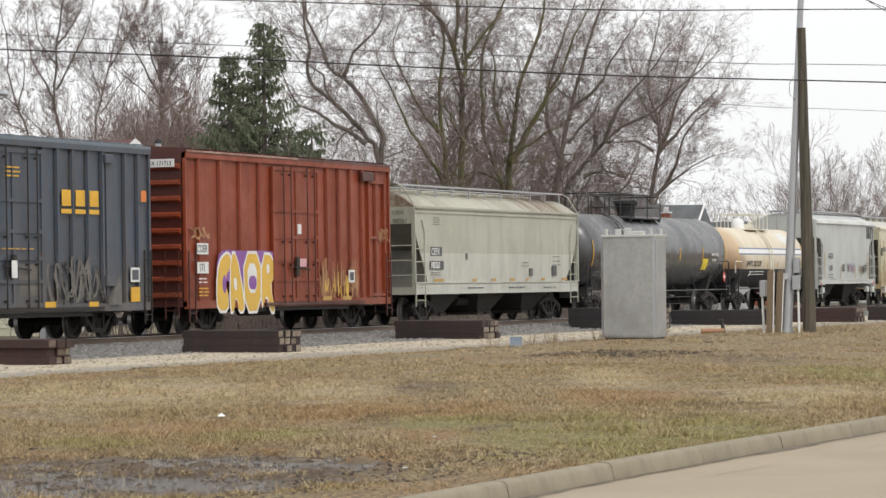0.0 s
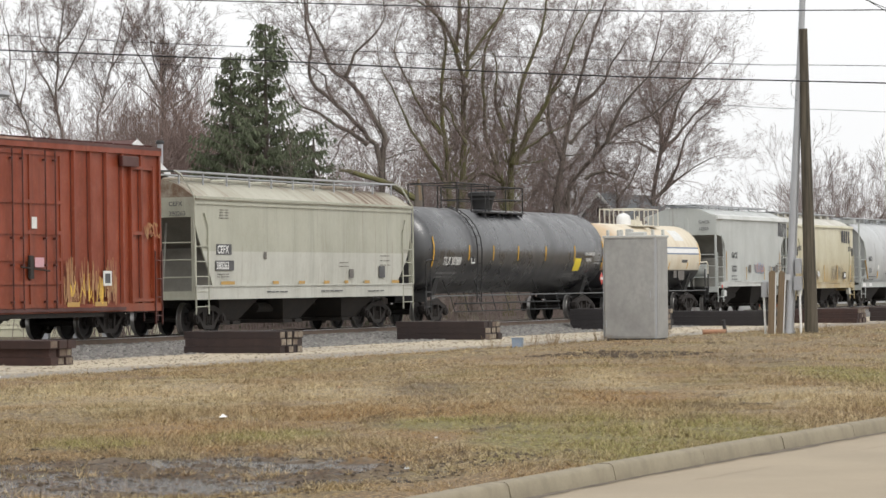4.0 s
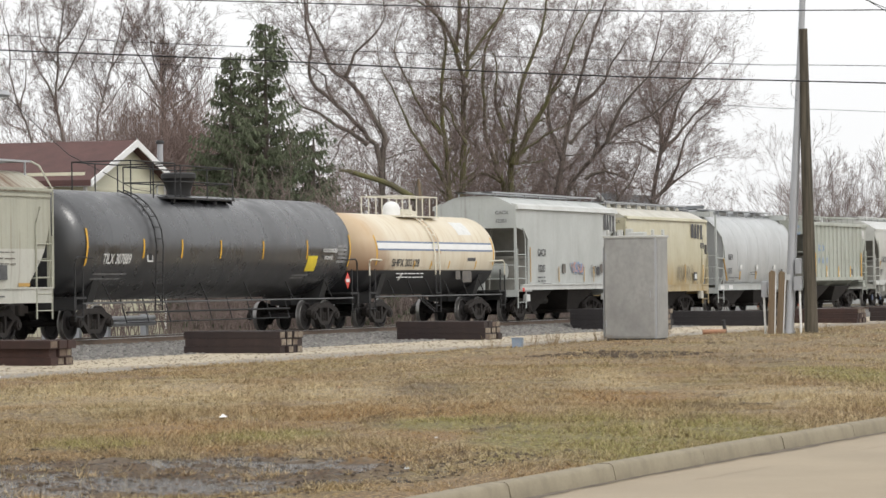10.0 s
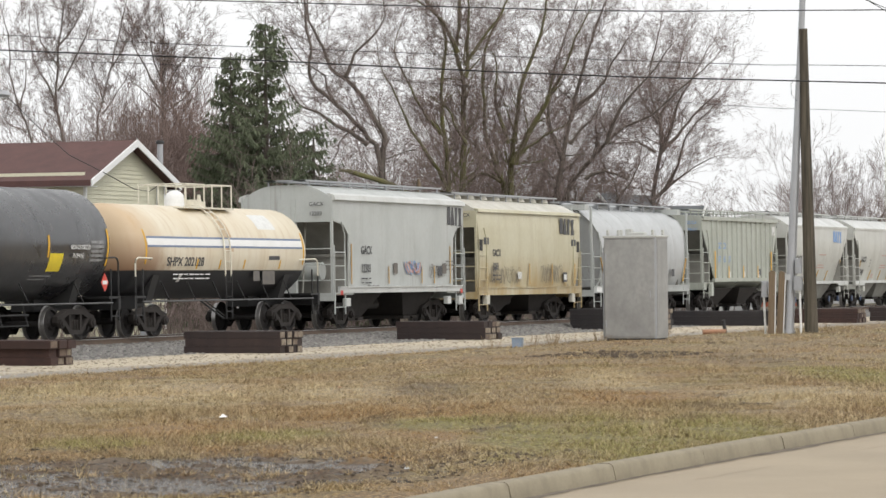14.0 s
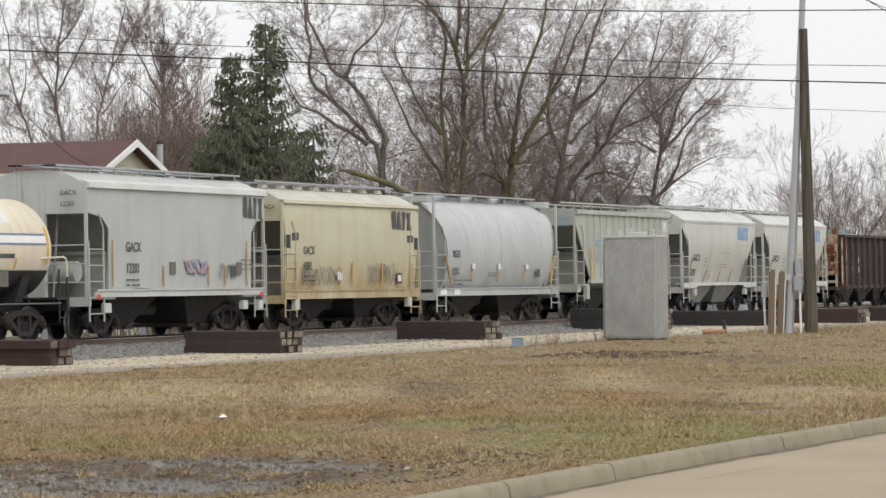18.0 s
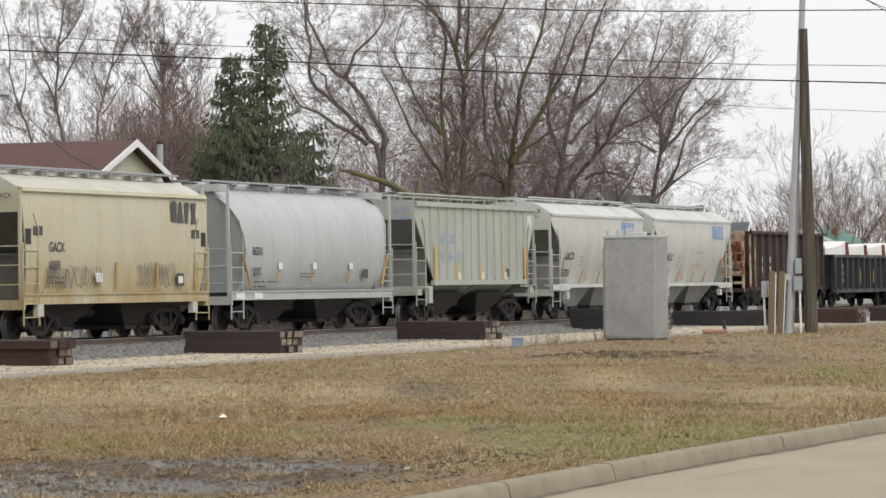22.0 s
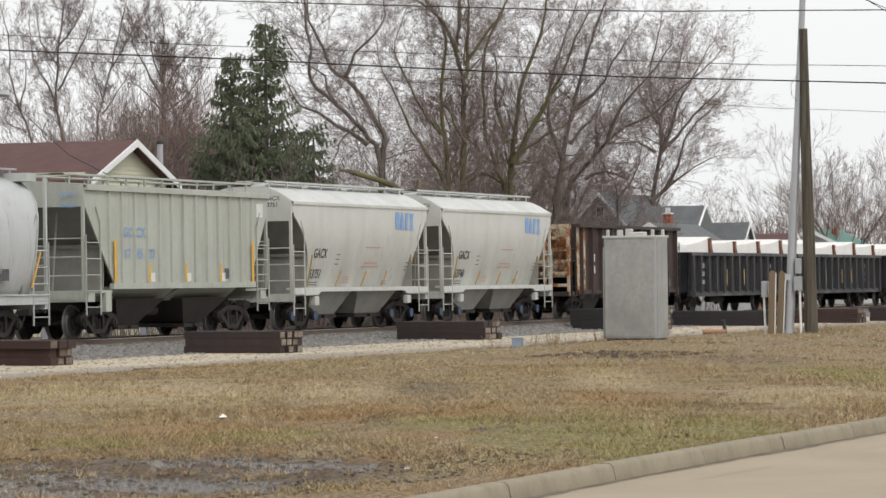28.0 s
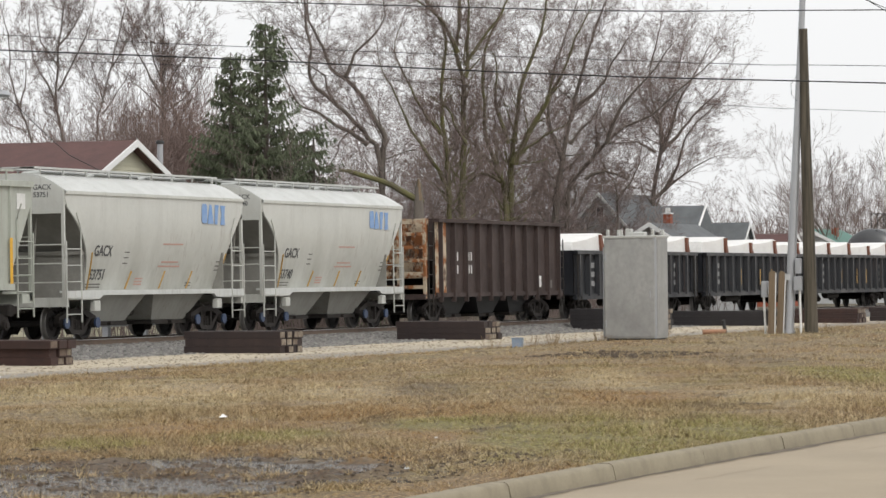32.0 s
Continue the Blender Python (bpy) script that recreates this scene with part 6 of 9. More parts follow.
def patches(n, l, here, ragged, spots, reach=1.0):
    """1 inside any of the ragged ovals, 0 outside."""
    out = None
    for right, ahead, a, b in spots:
        v = n.new("ShaderNodeVectorMath")
        v.operation = "SUBTRACT"
        l.new(here, v.inputs[0])
        v.inputs[1].default_value = (ahead, -right, 0)
        w = n.new("ShaderNodeVectorMath")
        w.operation = "MULTIPLY"
        l.new(v.outputs[0], w.inputs[0])
        w.inputs[1].default_value = (1 / b, 1 / a, 0)
        d = n.new("ShaderNodeVectorMath")
        d.operation = "LENGTH"
        l.new(w.outputs[0], d.inputs[0])
        one = zone(n, l, d.outputs["Value"], 1.35 * reach, 0.55 * reach, ragged, 1.5)
        if out is None:
            out = one
        else:
            top = n.new("ShaderNodeMath")
            top.operation = "MAXIMUM"
            l.new(out, top.inputs[0])
            l.new(one, top.inputs[1])
            out = top.outputs[0]
    return out


def grass_colour(n, l):
    """Straw, rust brown, green and bare-earth patches, in world coordinates."""
    tc = n.new("ShaderNodeTexCoord")
    mp = n.new("ShaderNodeMapping")
    mp.vector_type = "TEXTURE"
    mp.inputs["Location"].default_value = (EYE.x, EYE.y, 0)
    mp.inputs["Rotation"].default_value = (0, 0, YAW)
    l.new(tc.outputs["Object"], mp.inputs["Vector"])
    here = mp.outputs["Vector"]
    ragged = noise_of(n, l, 1.1, (0.45, 1.2, 1), 7.0, rough=0.72)
    tuft = noise_of(n, l, 5.0, (0.5, 1.3, 1), 6.0, rough=0.75)
    straw = mixed(n, l, ramp_of(n, l, tuft, 0.44, 0.56), (0.50, 0.385, 0.215), (0.19, 0.128, 0.064))
    brown = ramp_of(n, l, noise_of(n, l, 0.42, (0.22, 1.1, 1), 7.0, rough=0.72), 0.46, 0.57)
    col = mixed(n, l, times(n, l, brown, 0.70), straw, (0.31, 0.185, 0.080))
    green = ramp_of(n, l, noise_of(n, l, 0.30, (0.25, 1.3, 1), 7.0, rough=0.72), 0.50, 0.60)
    col = mixed(n, l, times(n, l, green, 0.45), col, (0.235, 0.205, 0.055))
    col = mixed(n, l, times(n, l, patches(n, l, here, ragged, STRAWS), 0.55), col, (0.66, 0.535, 0.325))
    col = mixed(n, l, times(n, l, patches(n, l, here, ragged, RUSTS), 0.82), col, (0.34, 0.190, 0.068))
    col = mixed(n, l, times(n, l, patches(n, l, here, ragged, GREENS), 0.95), col, (0.25, 0.232, 0.062))
    col = mixed(n, l, times(n, l, patches(n, l, here, ragged, DARKS), 0.65), col, (0.115, 0.085, 0.060))
    clump = noise_of(n, l, 15.0, (1, 1, 1), 2.0)
    col = mixed(n, l, times(n, l, ramp_of(n, l, clump, 0.46, 0.34), 0.62), col, (0.105, 0.070, 0.036))
    col = mixed(n, l, times(n, l, ramp_of(n, l, clump, 0.56, 0.68), 0.50), col, (0.68, 0.56, 0.35))
    bare = ramp_of(n, l, noise_of(n, l, 0.75, (0.30, 1.5, 1), 8.0, rough=0.7), 0.59, 0.66)
    return mixed(n, l, times(n, l, bare, 0.85), col, (0.105, 0.076, 0.052))


def make_ground_material():
    m, n, l, b = nodes_of("grass_earth_and_gravel")
    tc = n.new("ShaderNodeTexCoord")
    sx = n.new("ShaderNodeSeparateXYZ")
    l.new(tc.outputs["Object"], sx.inputs[0])
    wob = noise_of(n, l, 0.35, (0.5, 1, 1), 5.0)
    fine = noise_of(n, l, 22.0, (1, 1, 1), 5.0, rough=0.7)
    thatch = mixed(n, l, ramp_of(n, l, fine, 0.40, 0.58), grass_colour(n, l), (0.085, 0.062, 0.036))
    mud = mixed(n, l, ramp_of(n, l, fine, 0.35, 0.65), (0.045, 0.034, 0.026), (0.17, 0.125, 0.085))
    wet = n.new("ShaderNodeVectorMath")
    wet.operation = "SUBTRACT"
    l.new(tc.outputs["Object"], wet.inputs[0])
    wet.inputs[1].default_value = (-78.5, -27.2, 0)
    sc = n.new("ShaderNodeVectorMath")
    sc.operation = "MULTIPLY"
    l.new(wet.outputs[0], sc.inputs[0])
    sc.inputs[1].default_value = (1 / 4.4, 1 / 2.7, 0)
    ln = n.new("ShaderNodeVectorMath")
    ln.operation = "LENGTH"
    l.new(sc.outputs[0], ln.inputs[0])
    muddy = zone(n, l, ln.outputs["Value"], 1.10, 0.70, wob, 0.9)
    col = mixed(n, l, muddy, thatch, mud)
    gravel = mixed(n, l, ramp_of(n, l, noise_of(n, l, 60.0, (1, 1, 1), 3.0), 0.3, 0.7), (0.56, 0.49, 0.37), (0.38, 0.32, 0.23))
    gravel = mixed(n, l, ramp_of(n, l, noise_of(n, l, 0.5, (0.25, 1.6, 1), 5.0), 0.45, 0.66), gravel, (0.34, 0.30, 0.25))
    tracks = zone(n, l, sx.outputs["Y"], -9.6, -8.4, wob, 2.2)
    greyer = mixed(n, l, zone(n, l, sx.outputs["Y"], -7.6, -6.6, wob, 1.6), (0.27, 0.245, 0.21), gravel)
    col = mixed(n, l, tracks, col, greyer)
    ballast = mixed(n, l, ramp_of(n, l, noise_of(n, l, 16.0, (1, 1, 1), 4.0), 0.35, 0.65), (0.25, 0.24, 0.225), (0.09, 0.085, 0.08))
    col = mixed(n, l, zone(n, l, sx.outputs["Y"], -3.3, -2.7, wob, 1.0), col, ballast)
    back = mixed(n, l, ramp_of(n, l, noise_of(n, l, 0.4, (1, 1, 1), 6.0), 0.4, 0.6), (0.13, 0.105, 0.07), (0.07, 0.065, 0.04))
    col = mixed(n, l, zone(n, l, sx.outputs["Y"], 6.0, 7.5, wob, 2.0), col, back)
    l.new(col, b.inputs["Base Color"])
    b.inputs["Roughness"].default_value = 0.95
    bump_of(n, l, b, fine, 0.7, 0.03)
    return m


def make_blade_material():
    m, n, l, b = nodes_of("dry_grass_blades")
    g = n.new("ShaderNodeNewGeometry")
    col = grass_colour(n, l)
    pale = mixed(n, l, times(n, l, ramp_of(n, l, g.outputs["Random Per Island"], 0.42, 1.0), 0.55), col, (0.72, 0.60, 0.37))
    dark = n.new("ShaderNodeMath")
    dark.operation = "FRACT"
    k = times(n, l, g.outputs["Random Per Island"], 7.31)
    l.new(k, dark.inputs[0])
    col = mixed(n, l, times(n, l, ramp_of(n, l, dark.outputs[0], 0.68, 0.84), 0.95), pale, (0.075, 0.050, 0.026))
    l.new(col, b.inputs["Base Color"])
    b.inputs["Roughness"].default_value = 0.8
    return m


M_GROUND = make_ground_material()
M_BLADE = make_blade_material()
xs = [-4000, -600, -200, -120, -104] + [-98 + 0.5 * i for i in range(30)] + [-83 + 0.10 * i for i in range(110)] + [-71.9 + 0.4 * i for i in range(34)] + [-58 + 1.0 * i for i in range(75)] + [20 + 4.0 * i for i in range(12)] + [90, 160, 400, 4000]
ys = [-4000, -300, -70, -31.22, -31.12] + [-30.9 + 0.09 * i for i in range(75)] + [-24.1 + 0.3 * i for i in range(17)] + [-19.0 + 0.5 * i for i in range(33)] + [-2.6, -2.0, -1.3, -0.9, -0.3, 0.3, 2.8, 3.6, 4.6, 8, 20, 60, 200, 600, 4000]
s = Shape()
s.loft([[(x, y + (bend(x) if -31.3 < y < -31.0 else 0.0), ground_z(x, y)) for y in ys] for x in xs], False)
tagged(part("ground", s, M_GROUND), "dry late-winter grass with bare mud and a gravel track", "ground", kind="structure")


def make_water():
    m, n, l, b = nodes_of("puddle_water")
    b.inputs["Base Color"].default_value = (0.040, 0.035, 0.030, 1)
    b.inputs["Roughness"].default_value = 0.06
    b.inputs["IOR"].default_value = 1.33
    bump_of(n, l, b, noise_of(n, l, 6.0, (1, 0.45, 1), 5.0, rough=0.7), 0.75, 0.05)
    s = Shape()
    ring = [(-78.5 + 4.7 * math.cos(a), -27.2 + 3.1 * math.sin(a), 0.139) for a in [2 * math.pi * k / 48 for k in range(48)]]
    s.add(ring + [(-78.5, -27.2, 0.139)], [(k, (k + 1) % 48, 48) for k in range(48)])
    tagged(part("water", s, m), "shallow muddy puddle standing in the grass", "puddle", kind="structure")


make_water()

# road of pale concrete and its kerb, stone by stone
M_ROAD = surface("tan_road_concrete", (0.355, 0.29, 0.205), (0.27, 0.225, 0.16), 0.85, 0.0, 0.5, 0.6, 60.0, 0.25)
s = Shape()
s.loft([[(x, y, 0.05 + 0.02 * min(1, (-31.9 - y) / 4) if y < -31.9 else 0.05) for y in (-54, -46, -40, -36, -32.3, -31.9, -31.16)] for x in (-400, -140, -110, -90, -70, -40, 0, 300, 3000)], False)
tagged(part("road", s, M_ROAD), "pale tan concrete road surface", "road", kind="structure")
kerb = tagged(new("kerb"), "weathered concrete kerb between road and grass", "kerb", kind="structure")
prof = [(-0.085, -0.1), (-0.085, 0.055), (-0.058, 0.180), (-0.040, 0.203), (-0.015, 0.213), (0.085, 0.215), (0.085, -0.1)]
stone = None
for k in range(14):
    x = -99.30 + 2.87 * k
    m = pose(x, -31.185 + bend(x) + 0.004 * math.sin(k * 2.3), 0.003 * math.sin(k * 1.7), 0, 0, math.degrees((bend(x + 2.87) - bend(x)) / 2.87))
    if stone is None:
        stone = part("kerb_stone", Shape().prism(prof, "x", 0.010, 2.856), M_CONC, kerb, at=m)
    else:
        again(stone, kerb, m)
part("kerb_stone", Shape().prism(prof, "x", 0.0, 300), M_CONC, kerb, at=pose(-59.4, -31.185 + bend(-59.4), 0, 0, 0, -2.0))
M_GUTTER = surface("gutter_grit", (0.20, 0.165, 0.125), (0.10, 0.08, 0.06), 0.95, 0.0, 1.5, 0.8, 40.0, 0.4)
s = Shape()
edge = [(x, bend(x) - 31.30 - 0.10 * (0.5 + wave(x, 0, 0.6, 2.0)) - 0.05 * wave(x, 0, 3.0, 4.0)) for x in [-104 + 0.25 * i for i in range(240)]]
s.loft([[(x, bend(x) - 31.265, 0.060), (x, y, 0.055)] for x, y in edge], False)
tagged(part("gutter_dirt", s, M_GUTTER), "dark grit lying along the gutter", "dirt", kind="stuff")
M_CRACK = surface("road_crack", (0.26, 0.205, 0.145), (0.20, 0.155, 0.11), 0.95, 0.0, 3.0, 0.6, 40.0, 0.2)
s = Shape()
for k in range(2):
    x0, y0 = -76 + 5.2 * k, -31.95 - 0.18 * (k % 3)
    pts = [(x0 + 0.3 * i, y0 + 0.06 * wave(x0 + i, y0, 1.7, 9.0) - 0.015 * i) for i in range(9)]
    s.loft([[(x, y - 0.006, 0.056), (x, y + 0.006, 0.056)] for x, y in pts], False)
tagged(part("road_crack", s, M_CRACK), "thin dark cracks in the road surface", "crack", kind="stuff")

# railway track
track = tagged(new("railway_track"), "main-line railway track on grey ballast", "railway track", kind="structure")
for yr in (CENTRE - 0.755, CENTRE + 0.755):
    z = RAIL_TOP
    web = [(yr - 0.07, z - 0.17), (yr + 0.07, z - 0.17), (yr + 0.07, z - 0.155), (yr + 0.012, z - 0.13), (yr + 0.012, z - 0.04), (yr + 0.036, z - 0.03), (yr + 0.036, z - 0.012),
           (yr - 0.036, z - 0.012), (yr - 0.036, z - 0.03), (yr - 0.012, z - 0.04), (yr - 0.012, z - 0.13), (yr - 0.07, z - 0.155)]
    rail = part("rail", Shape().prism(web, "x", -400, 900), M_RAIL, track, "rust-brown steel rail")
    part("rail_head", Shape().prism([(yr - 0.035, z - 0.012), (yr + 0.035, z - 0.012), (yr + 0.030, z), (yr - 0.030, z)], "x", -400, 900), M_RAILTOP, rail, "polished running surface")
tie = part("tie", Shape().block(-0.115, 0.115, -1.30, 1.30, 0.03, 0.185, 0.012), M_TIE, track, at=pose(-70, CENTRE, 0))
for k in range(1, 260):
    again(tie, track, pose(-70 + 0.52 * k, CENTRE + 0.02 * math.sin(k * 5.1), 0.003 * math.sin(k * 2.7)))


def scatter_stones(name, count, x0, x1, y0, y1, r0, r1, material, label, category, seed, zfun=ground_z):
    rs = np.random.RandomState(seed)
    u = rs.rand(count)
    xs_, ys_ = x0 + (x1 - x0) * u, y0 + (y1 - y0) * rs.rand(count)
    base = np.array([(1, 1, -.5), (-1, 1, -.4), (-1, -1, -.5), (1, -1, -.4), (.7, .6, .8), (-.6, .7, .7), (-.7, -.6, .8), (.6, -.7, .6)])
    faces = np.array([(0, 1, 2), (0, 2, 3), (4, 6, 5), (4, 7, 6), (0, 4, 5), (0, 5, 1), (1, 5, 6), (1, 6, 2), (2, 6, 7), (2, 7, 3), (3, 7, 4), (3, 4, 0)])
    r = r0 + (r1 - r0) * rs.rand(count) ** 2
    ang = rs.rand(count) * 6.28
    v = base[None] * (1 + 0.35 * (rs.rand(count, 8, 3) - 0.5)) * r[:, None, None] * np.array([1.0, 0.75, 0.65])
    c, sn = np.cos(ang)[:, None], np.sin(ang)[:, None]
    vx, vy = v[:, :, 0] * c - v[:, :, 1] * sn, v[:, :, 0] * sn + v[:, :, 1] * c
    zz = np.array([zfun(a, b) for a, b in zip(xs_, ys_)])
    v = np.stack([vx + xs_[:, None], vy + ys_[:, None], v[:, :, 2] + zz[:, None] + r[:, None] * 0.2], 2).reshape(-1, 3)
    f = (faces[None] + (np.arange(count) * 8)[:, None, None]).reshape(-1, 3)
    me = bpy.data.meshes.new(name)
    me.from_pydata(v.tolist(), [], f.tolist())
    me.materials.append(material)
    return tagged(new(name, me), label, category, kind="stuff")


def island_material(name, tones):
    m, n, l, b = nodes_of(name)
    g = n.new("ShaderNodeNewGeometry")
    r = n.new("ShaderNodeValToRGB")
    r.color_ramp.elements[0].color, r.color_ramp.elements[1].color = (*tones[0], 1), (*tones[-1], 1)
    for i, t in enumerate(tones[1:-1]):
        e = r.color_ramp.elements.new((i + 1) / (len(tones) - 1))
        e.color = (*t, 1)
    l.new(g.outputs["Random Per Island"], r.inputs["Fac"])
    fine = noise_of(n, l, 25.0, (1, 1, 1), 3.0)
    col = mixed(n, l, times(n, l, fine, 0.4), r.outputs["Color"], tuple(c * 0.5 for c in tones[0]))
    l.new(col, b.inputs["Base Color"])
    b.inputs["Roughness"].default_value = 0.9
    return m


M_BALLAST = island_material("ballast_stone", [(0.13, 0.125, 0.12), (0.24, 0.23, 0.215), (0.34, 0.325, 0.30), (0.18, 0.17, 0.155)])
M_GRIT = island_material("tan_gravel", [(0.32, 0.27, 0.20), (0.48, 0.42, 0.32), (0.22, 0.19, 0.15)])
scatter_stones("ballast", 15000, -50, 48, -3.2, 0.75, 0.022, 0.060, M_BALLAST, "crushed grey ballast stones beside the rail", "ballast", 5)
scatter_stones("ballast", 4000, -50, 30, 0.9, 2.25, 0.022, 0.050, M_BALLAST, "crushed grey ballast stones between the rails", "ballast", 6)
M_CLOD = island_material("wet_mud_clod", [(0.05, 0.038, 0.028), (0.10, 0.075, 0.052), (0.16, 0.12, 0.08), (0.07, 0.05, 0.036)])
scatter_stones("mud", 5000, -82.8, -74.0, -30.2, -24.3, 0.004, 0.026, M_CLOD, "wet dark mud clods round the puddle", "mud", 9, lambda x, y: max(ground_z(x, y), 0.132))
scatter_stones("mud", 900, -38.5, -33.5, -19.6, -16.6, 0.01, 0.05, M_CLOD, "turned dark earth in the grass", "mud", 12)
scatter_stones("mud", 500, -62.6, -61.4, -28.7, -27.0, 0.008, 0.035, M_CLOD, "turned dark earth in the grass", "mud", 13)
scatter_stones("gravel", 5000, -60, 35, -9.5, -3.0, 0.012, 0.040, M_GRIT, "loose tan gravel of the track beside the railway", "gravel", 8)


def grass(name, count, near, far, height, width, material, label, seed, y_lo=-31.10, y_hi=-10.0):
    rs = np.random.RandomState(seed)
    tufts = count // 9
    d = np.sqrt(near ** 2 + (far ** 2 - near ** 2) * rs.rand(tufts))
    lat = (rs.rand(tufts) - 0.5) * 0.285 * d
    tx = EYE.x + AHEAD.x * d + RIGHT.x * lat
    ty = EYE.y + AHEAD.y * d + RIGHT.y * lat
    thick = np.array([wave(a, b, 0.8, 1.0) + 0.8 * wave(a, b, 0.22, 6.0) + 0.6 * wave(a, b, 2.6, 9.0) for a, b in zip(tx, ty)])
    wetd = ((tx + 78.3) / 4.0) ** 2 + ((ty + 27.3) / 2.7) ** 2
    edge_ = y_hi + np.array([1.3 * wave(a, 0.0, 0.25, 2.0) + 1.3 * wave(a, b, 1.3, 5.0) for a, b in zip(tx, ty)])
    keep = (ty > y_lo + 0.04 - 0.0015 * (np.clip(tx, -92, -56) + 76.5) ** 2) & (ty < edge_) & (rs.rand(tufts) < 0.66 + 0.5 * thick) & ((wetd > 0.70) | (rs.rand(tufts) < 0.03 + 0.20 * (thick > 0.25)))
    tx, ty, thick, d = tx[keep], ty[keep], thick[keep], d[keep]
    tz = np.array([ground_z(a, b) for a, b in zip(tx, ty)]) - 0.01
    th = height * (0.42 + 1.1 * rs.rand(len(tx)) ** 3) * (1 + 0.9 * np.clip(thick, -0.6, 1.0))
    j = np.repeat(np.arange(len(tx)), 9)
    n = len(j)
    bx = tx[j] + rs.randn(n) * 0.030 * d[j] / 35
    by = ty[j] + rs.randn(n) * 0.022 * d[j] / 35
    h = th[j] * (0.45 + 0.65 * rs.rand(n))
    t, lean = rs.rand(n) * 6.28, h * (0.3 + 1.5 * rs.rand(n) ** 1.3)
    ang = rs.rand(n) * 6.28
    w = width * (0.6 + 0.8 * rs.rand(n))
    ca, sa = np.cos(ang) * w, np.sin(ang) * w
    z = tz[j]
    v = np.stack([np.stack([bx - ca, by - sa, z], 1), np.stack([bx + ca, by + sa, z], 1), np.stack([bx + np.cos(t) * lean, by + np.sin(t) * lean, z + h], 1)], 1).reshape(-1, 3)
    me = bpy.data.meshes.new(name)
    me.vertices.add(3 * n)
    me.vertices.foreach_set("co", v.ravel())
    me.loops.add(3 * n)
    me.loops.foreach_set("vertex_index", np.arange(3 * n))
    me.polygons.add(n)
    me.polygons.foreach_set("loop_start", np.arange(0, 3 * n, 3))
    me.update(calc_edges=True)
    me.materials.append(material)
    return tagged(new(name, me), label, "grass", kind="stuff")


grass("grass", 640000, 26, 46, 0.058, 0.0044, M_BLADE, "short dry straw-coloured grass with green patches", 21)
grass("grass", 380000, 44, 66, 0.052, 0.0052, M_BLADE, "short dry straw-coloured grass with green patches", 22)
grass("grass", 170000, 62, 112, 0.055, 0.009, M_BLADE, "short dry straw-coloured grass at the gravel's edge", 23)

M_STRAW = island_material("loose_dead_straw", [(0.30, 0.20, 0.10), (0.62, 0.50, 0.29), (0.20, 0.12, 0.06), (0.70, 0.59, 0.38)])
grass("straw", 60000, 26, 48, 0.085, 0.0036, M_STRAW, "longer dead straw lying in the turf", 24)
grass("straw", 30000, 46, 80, 0.080, 0.0060, M_STRAW, "longer dead straw lying in the turf", 25)
M_DEADTUFT = island_material("dead_brown_tuft", [(0.13, 0.066, 0.034), (0.22, 0.115, 0.055), (0.075, 0.045, 0.026), (0.33, 0.23, 0.12)])


def muddy_tufts():
    """Dead brown tufts standing in and round the puddle."""
    rs = np.random.RandomState(31)
    v = []
    for k in range(4200):
        a, d = rs.rand() * 6.28, rs.rand() ** 0.6
        x, y = -78.3 + 5.2 * d * math.cos(a), -27.3 + 3.0 * d * math.sin(a)
        if y < -30.7 or wave(x, y, 1.1, 4.0) < -0.10 + 0.10 * (d < 0.7):
            continue
        z, size = max(ground_z(x, y), 0.130), 0.02 + 0.06 * rs.rand() ** 2
        for _ in range(14):
            b, r, h = rs.rand() * 6.28, size * rs.rand(), size * (0.25 + 0.8 * rs.rand())
            px, py = x + r * math.cos(b) * 1.6, y + r * math.sin(b) * 1.6
            e = rs.rand() * 6.28
            v += [(px - 0.004, py, z - 0.01), (px + 0.004, py + 0.002, z - 0.01), (px + h * math.cos(e) * 1.1, py + h * math.sin(e) * 1.1, z + h)]
    me = bpy.data.meshes.new("dead_tufts")
    me.from_pydata(v, [], [(3 * k, 3 * k + 1, 3 * k + 2) for k in range(len(v) // 3)])
    me.materials.append(M_DEADTUFT)
    tagged(new("dead_tufts", me), "dead brown grass tufts in the wet mud", "grass", kind="stuff")


muddy_tufts()

# ---- things beside the track ----
def tie_stack(x, y, cols, rows, length, pitch, label, top_out=0.0, face=None, seed=0, z=0.0):
    """A stack of railway ties lying across the track; (x, y) is the corner nearest the camera."""
    rnd = random.Random(seed)
    st = tagged(new("tie_stack"), label, "timber stack", "stacks of new railway ties")
    st.matrix_basis = pose(x, y, z)
    h = 0.195
    for r in range(rows):
        for c in range(cols):
            out = top_out if r == rows - 1 else 0.0
            j = rnd.uniform(-0.05, 0.05)
            t = part("tie", Shape().block(c * pitch + 0.012, (c + 1) * pitch - 0.012, 0, length, 0.001, h - 0.002, 0.008), face or M_TIE, st,
                     at=pose(-out, j - out, r * h))
            if rnd.random() < 0.72:
                part("end_plate", Shape().box(c * pitch + 0.04, (c + 1) * pitch - 0.05, -0.006, 0.002, 0.025, h - 0.02), M_TIEEND, t, "pale end grain of a tie", smooth=False)
    return st


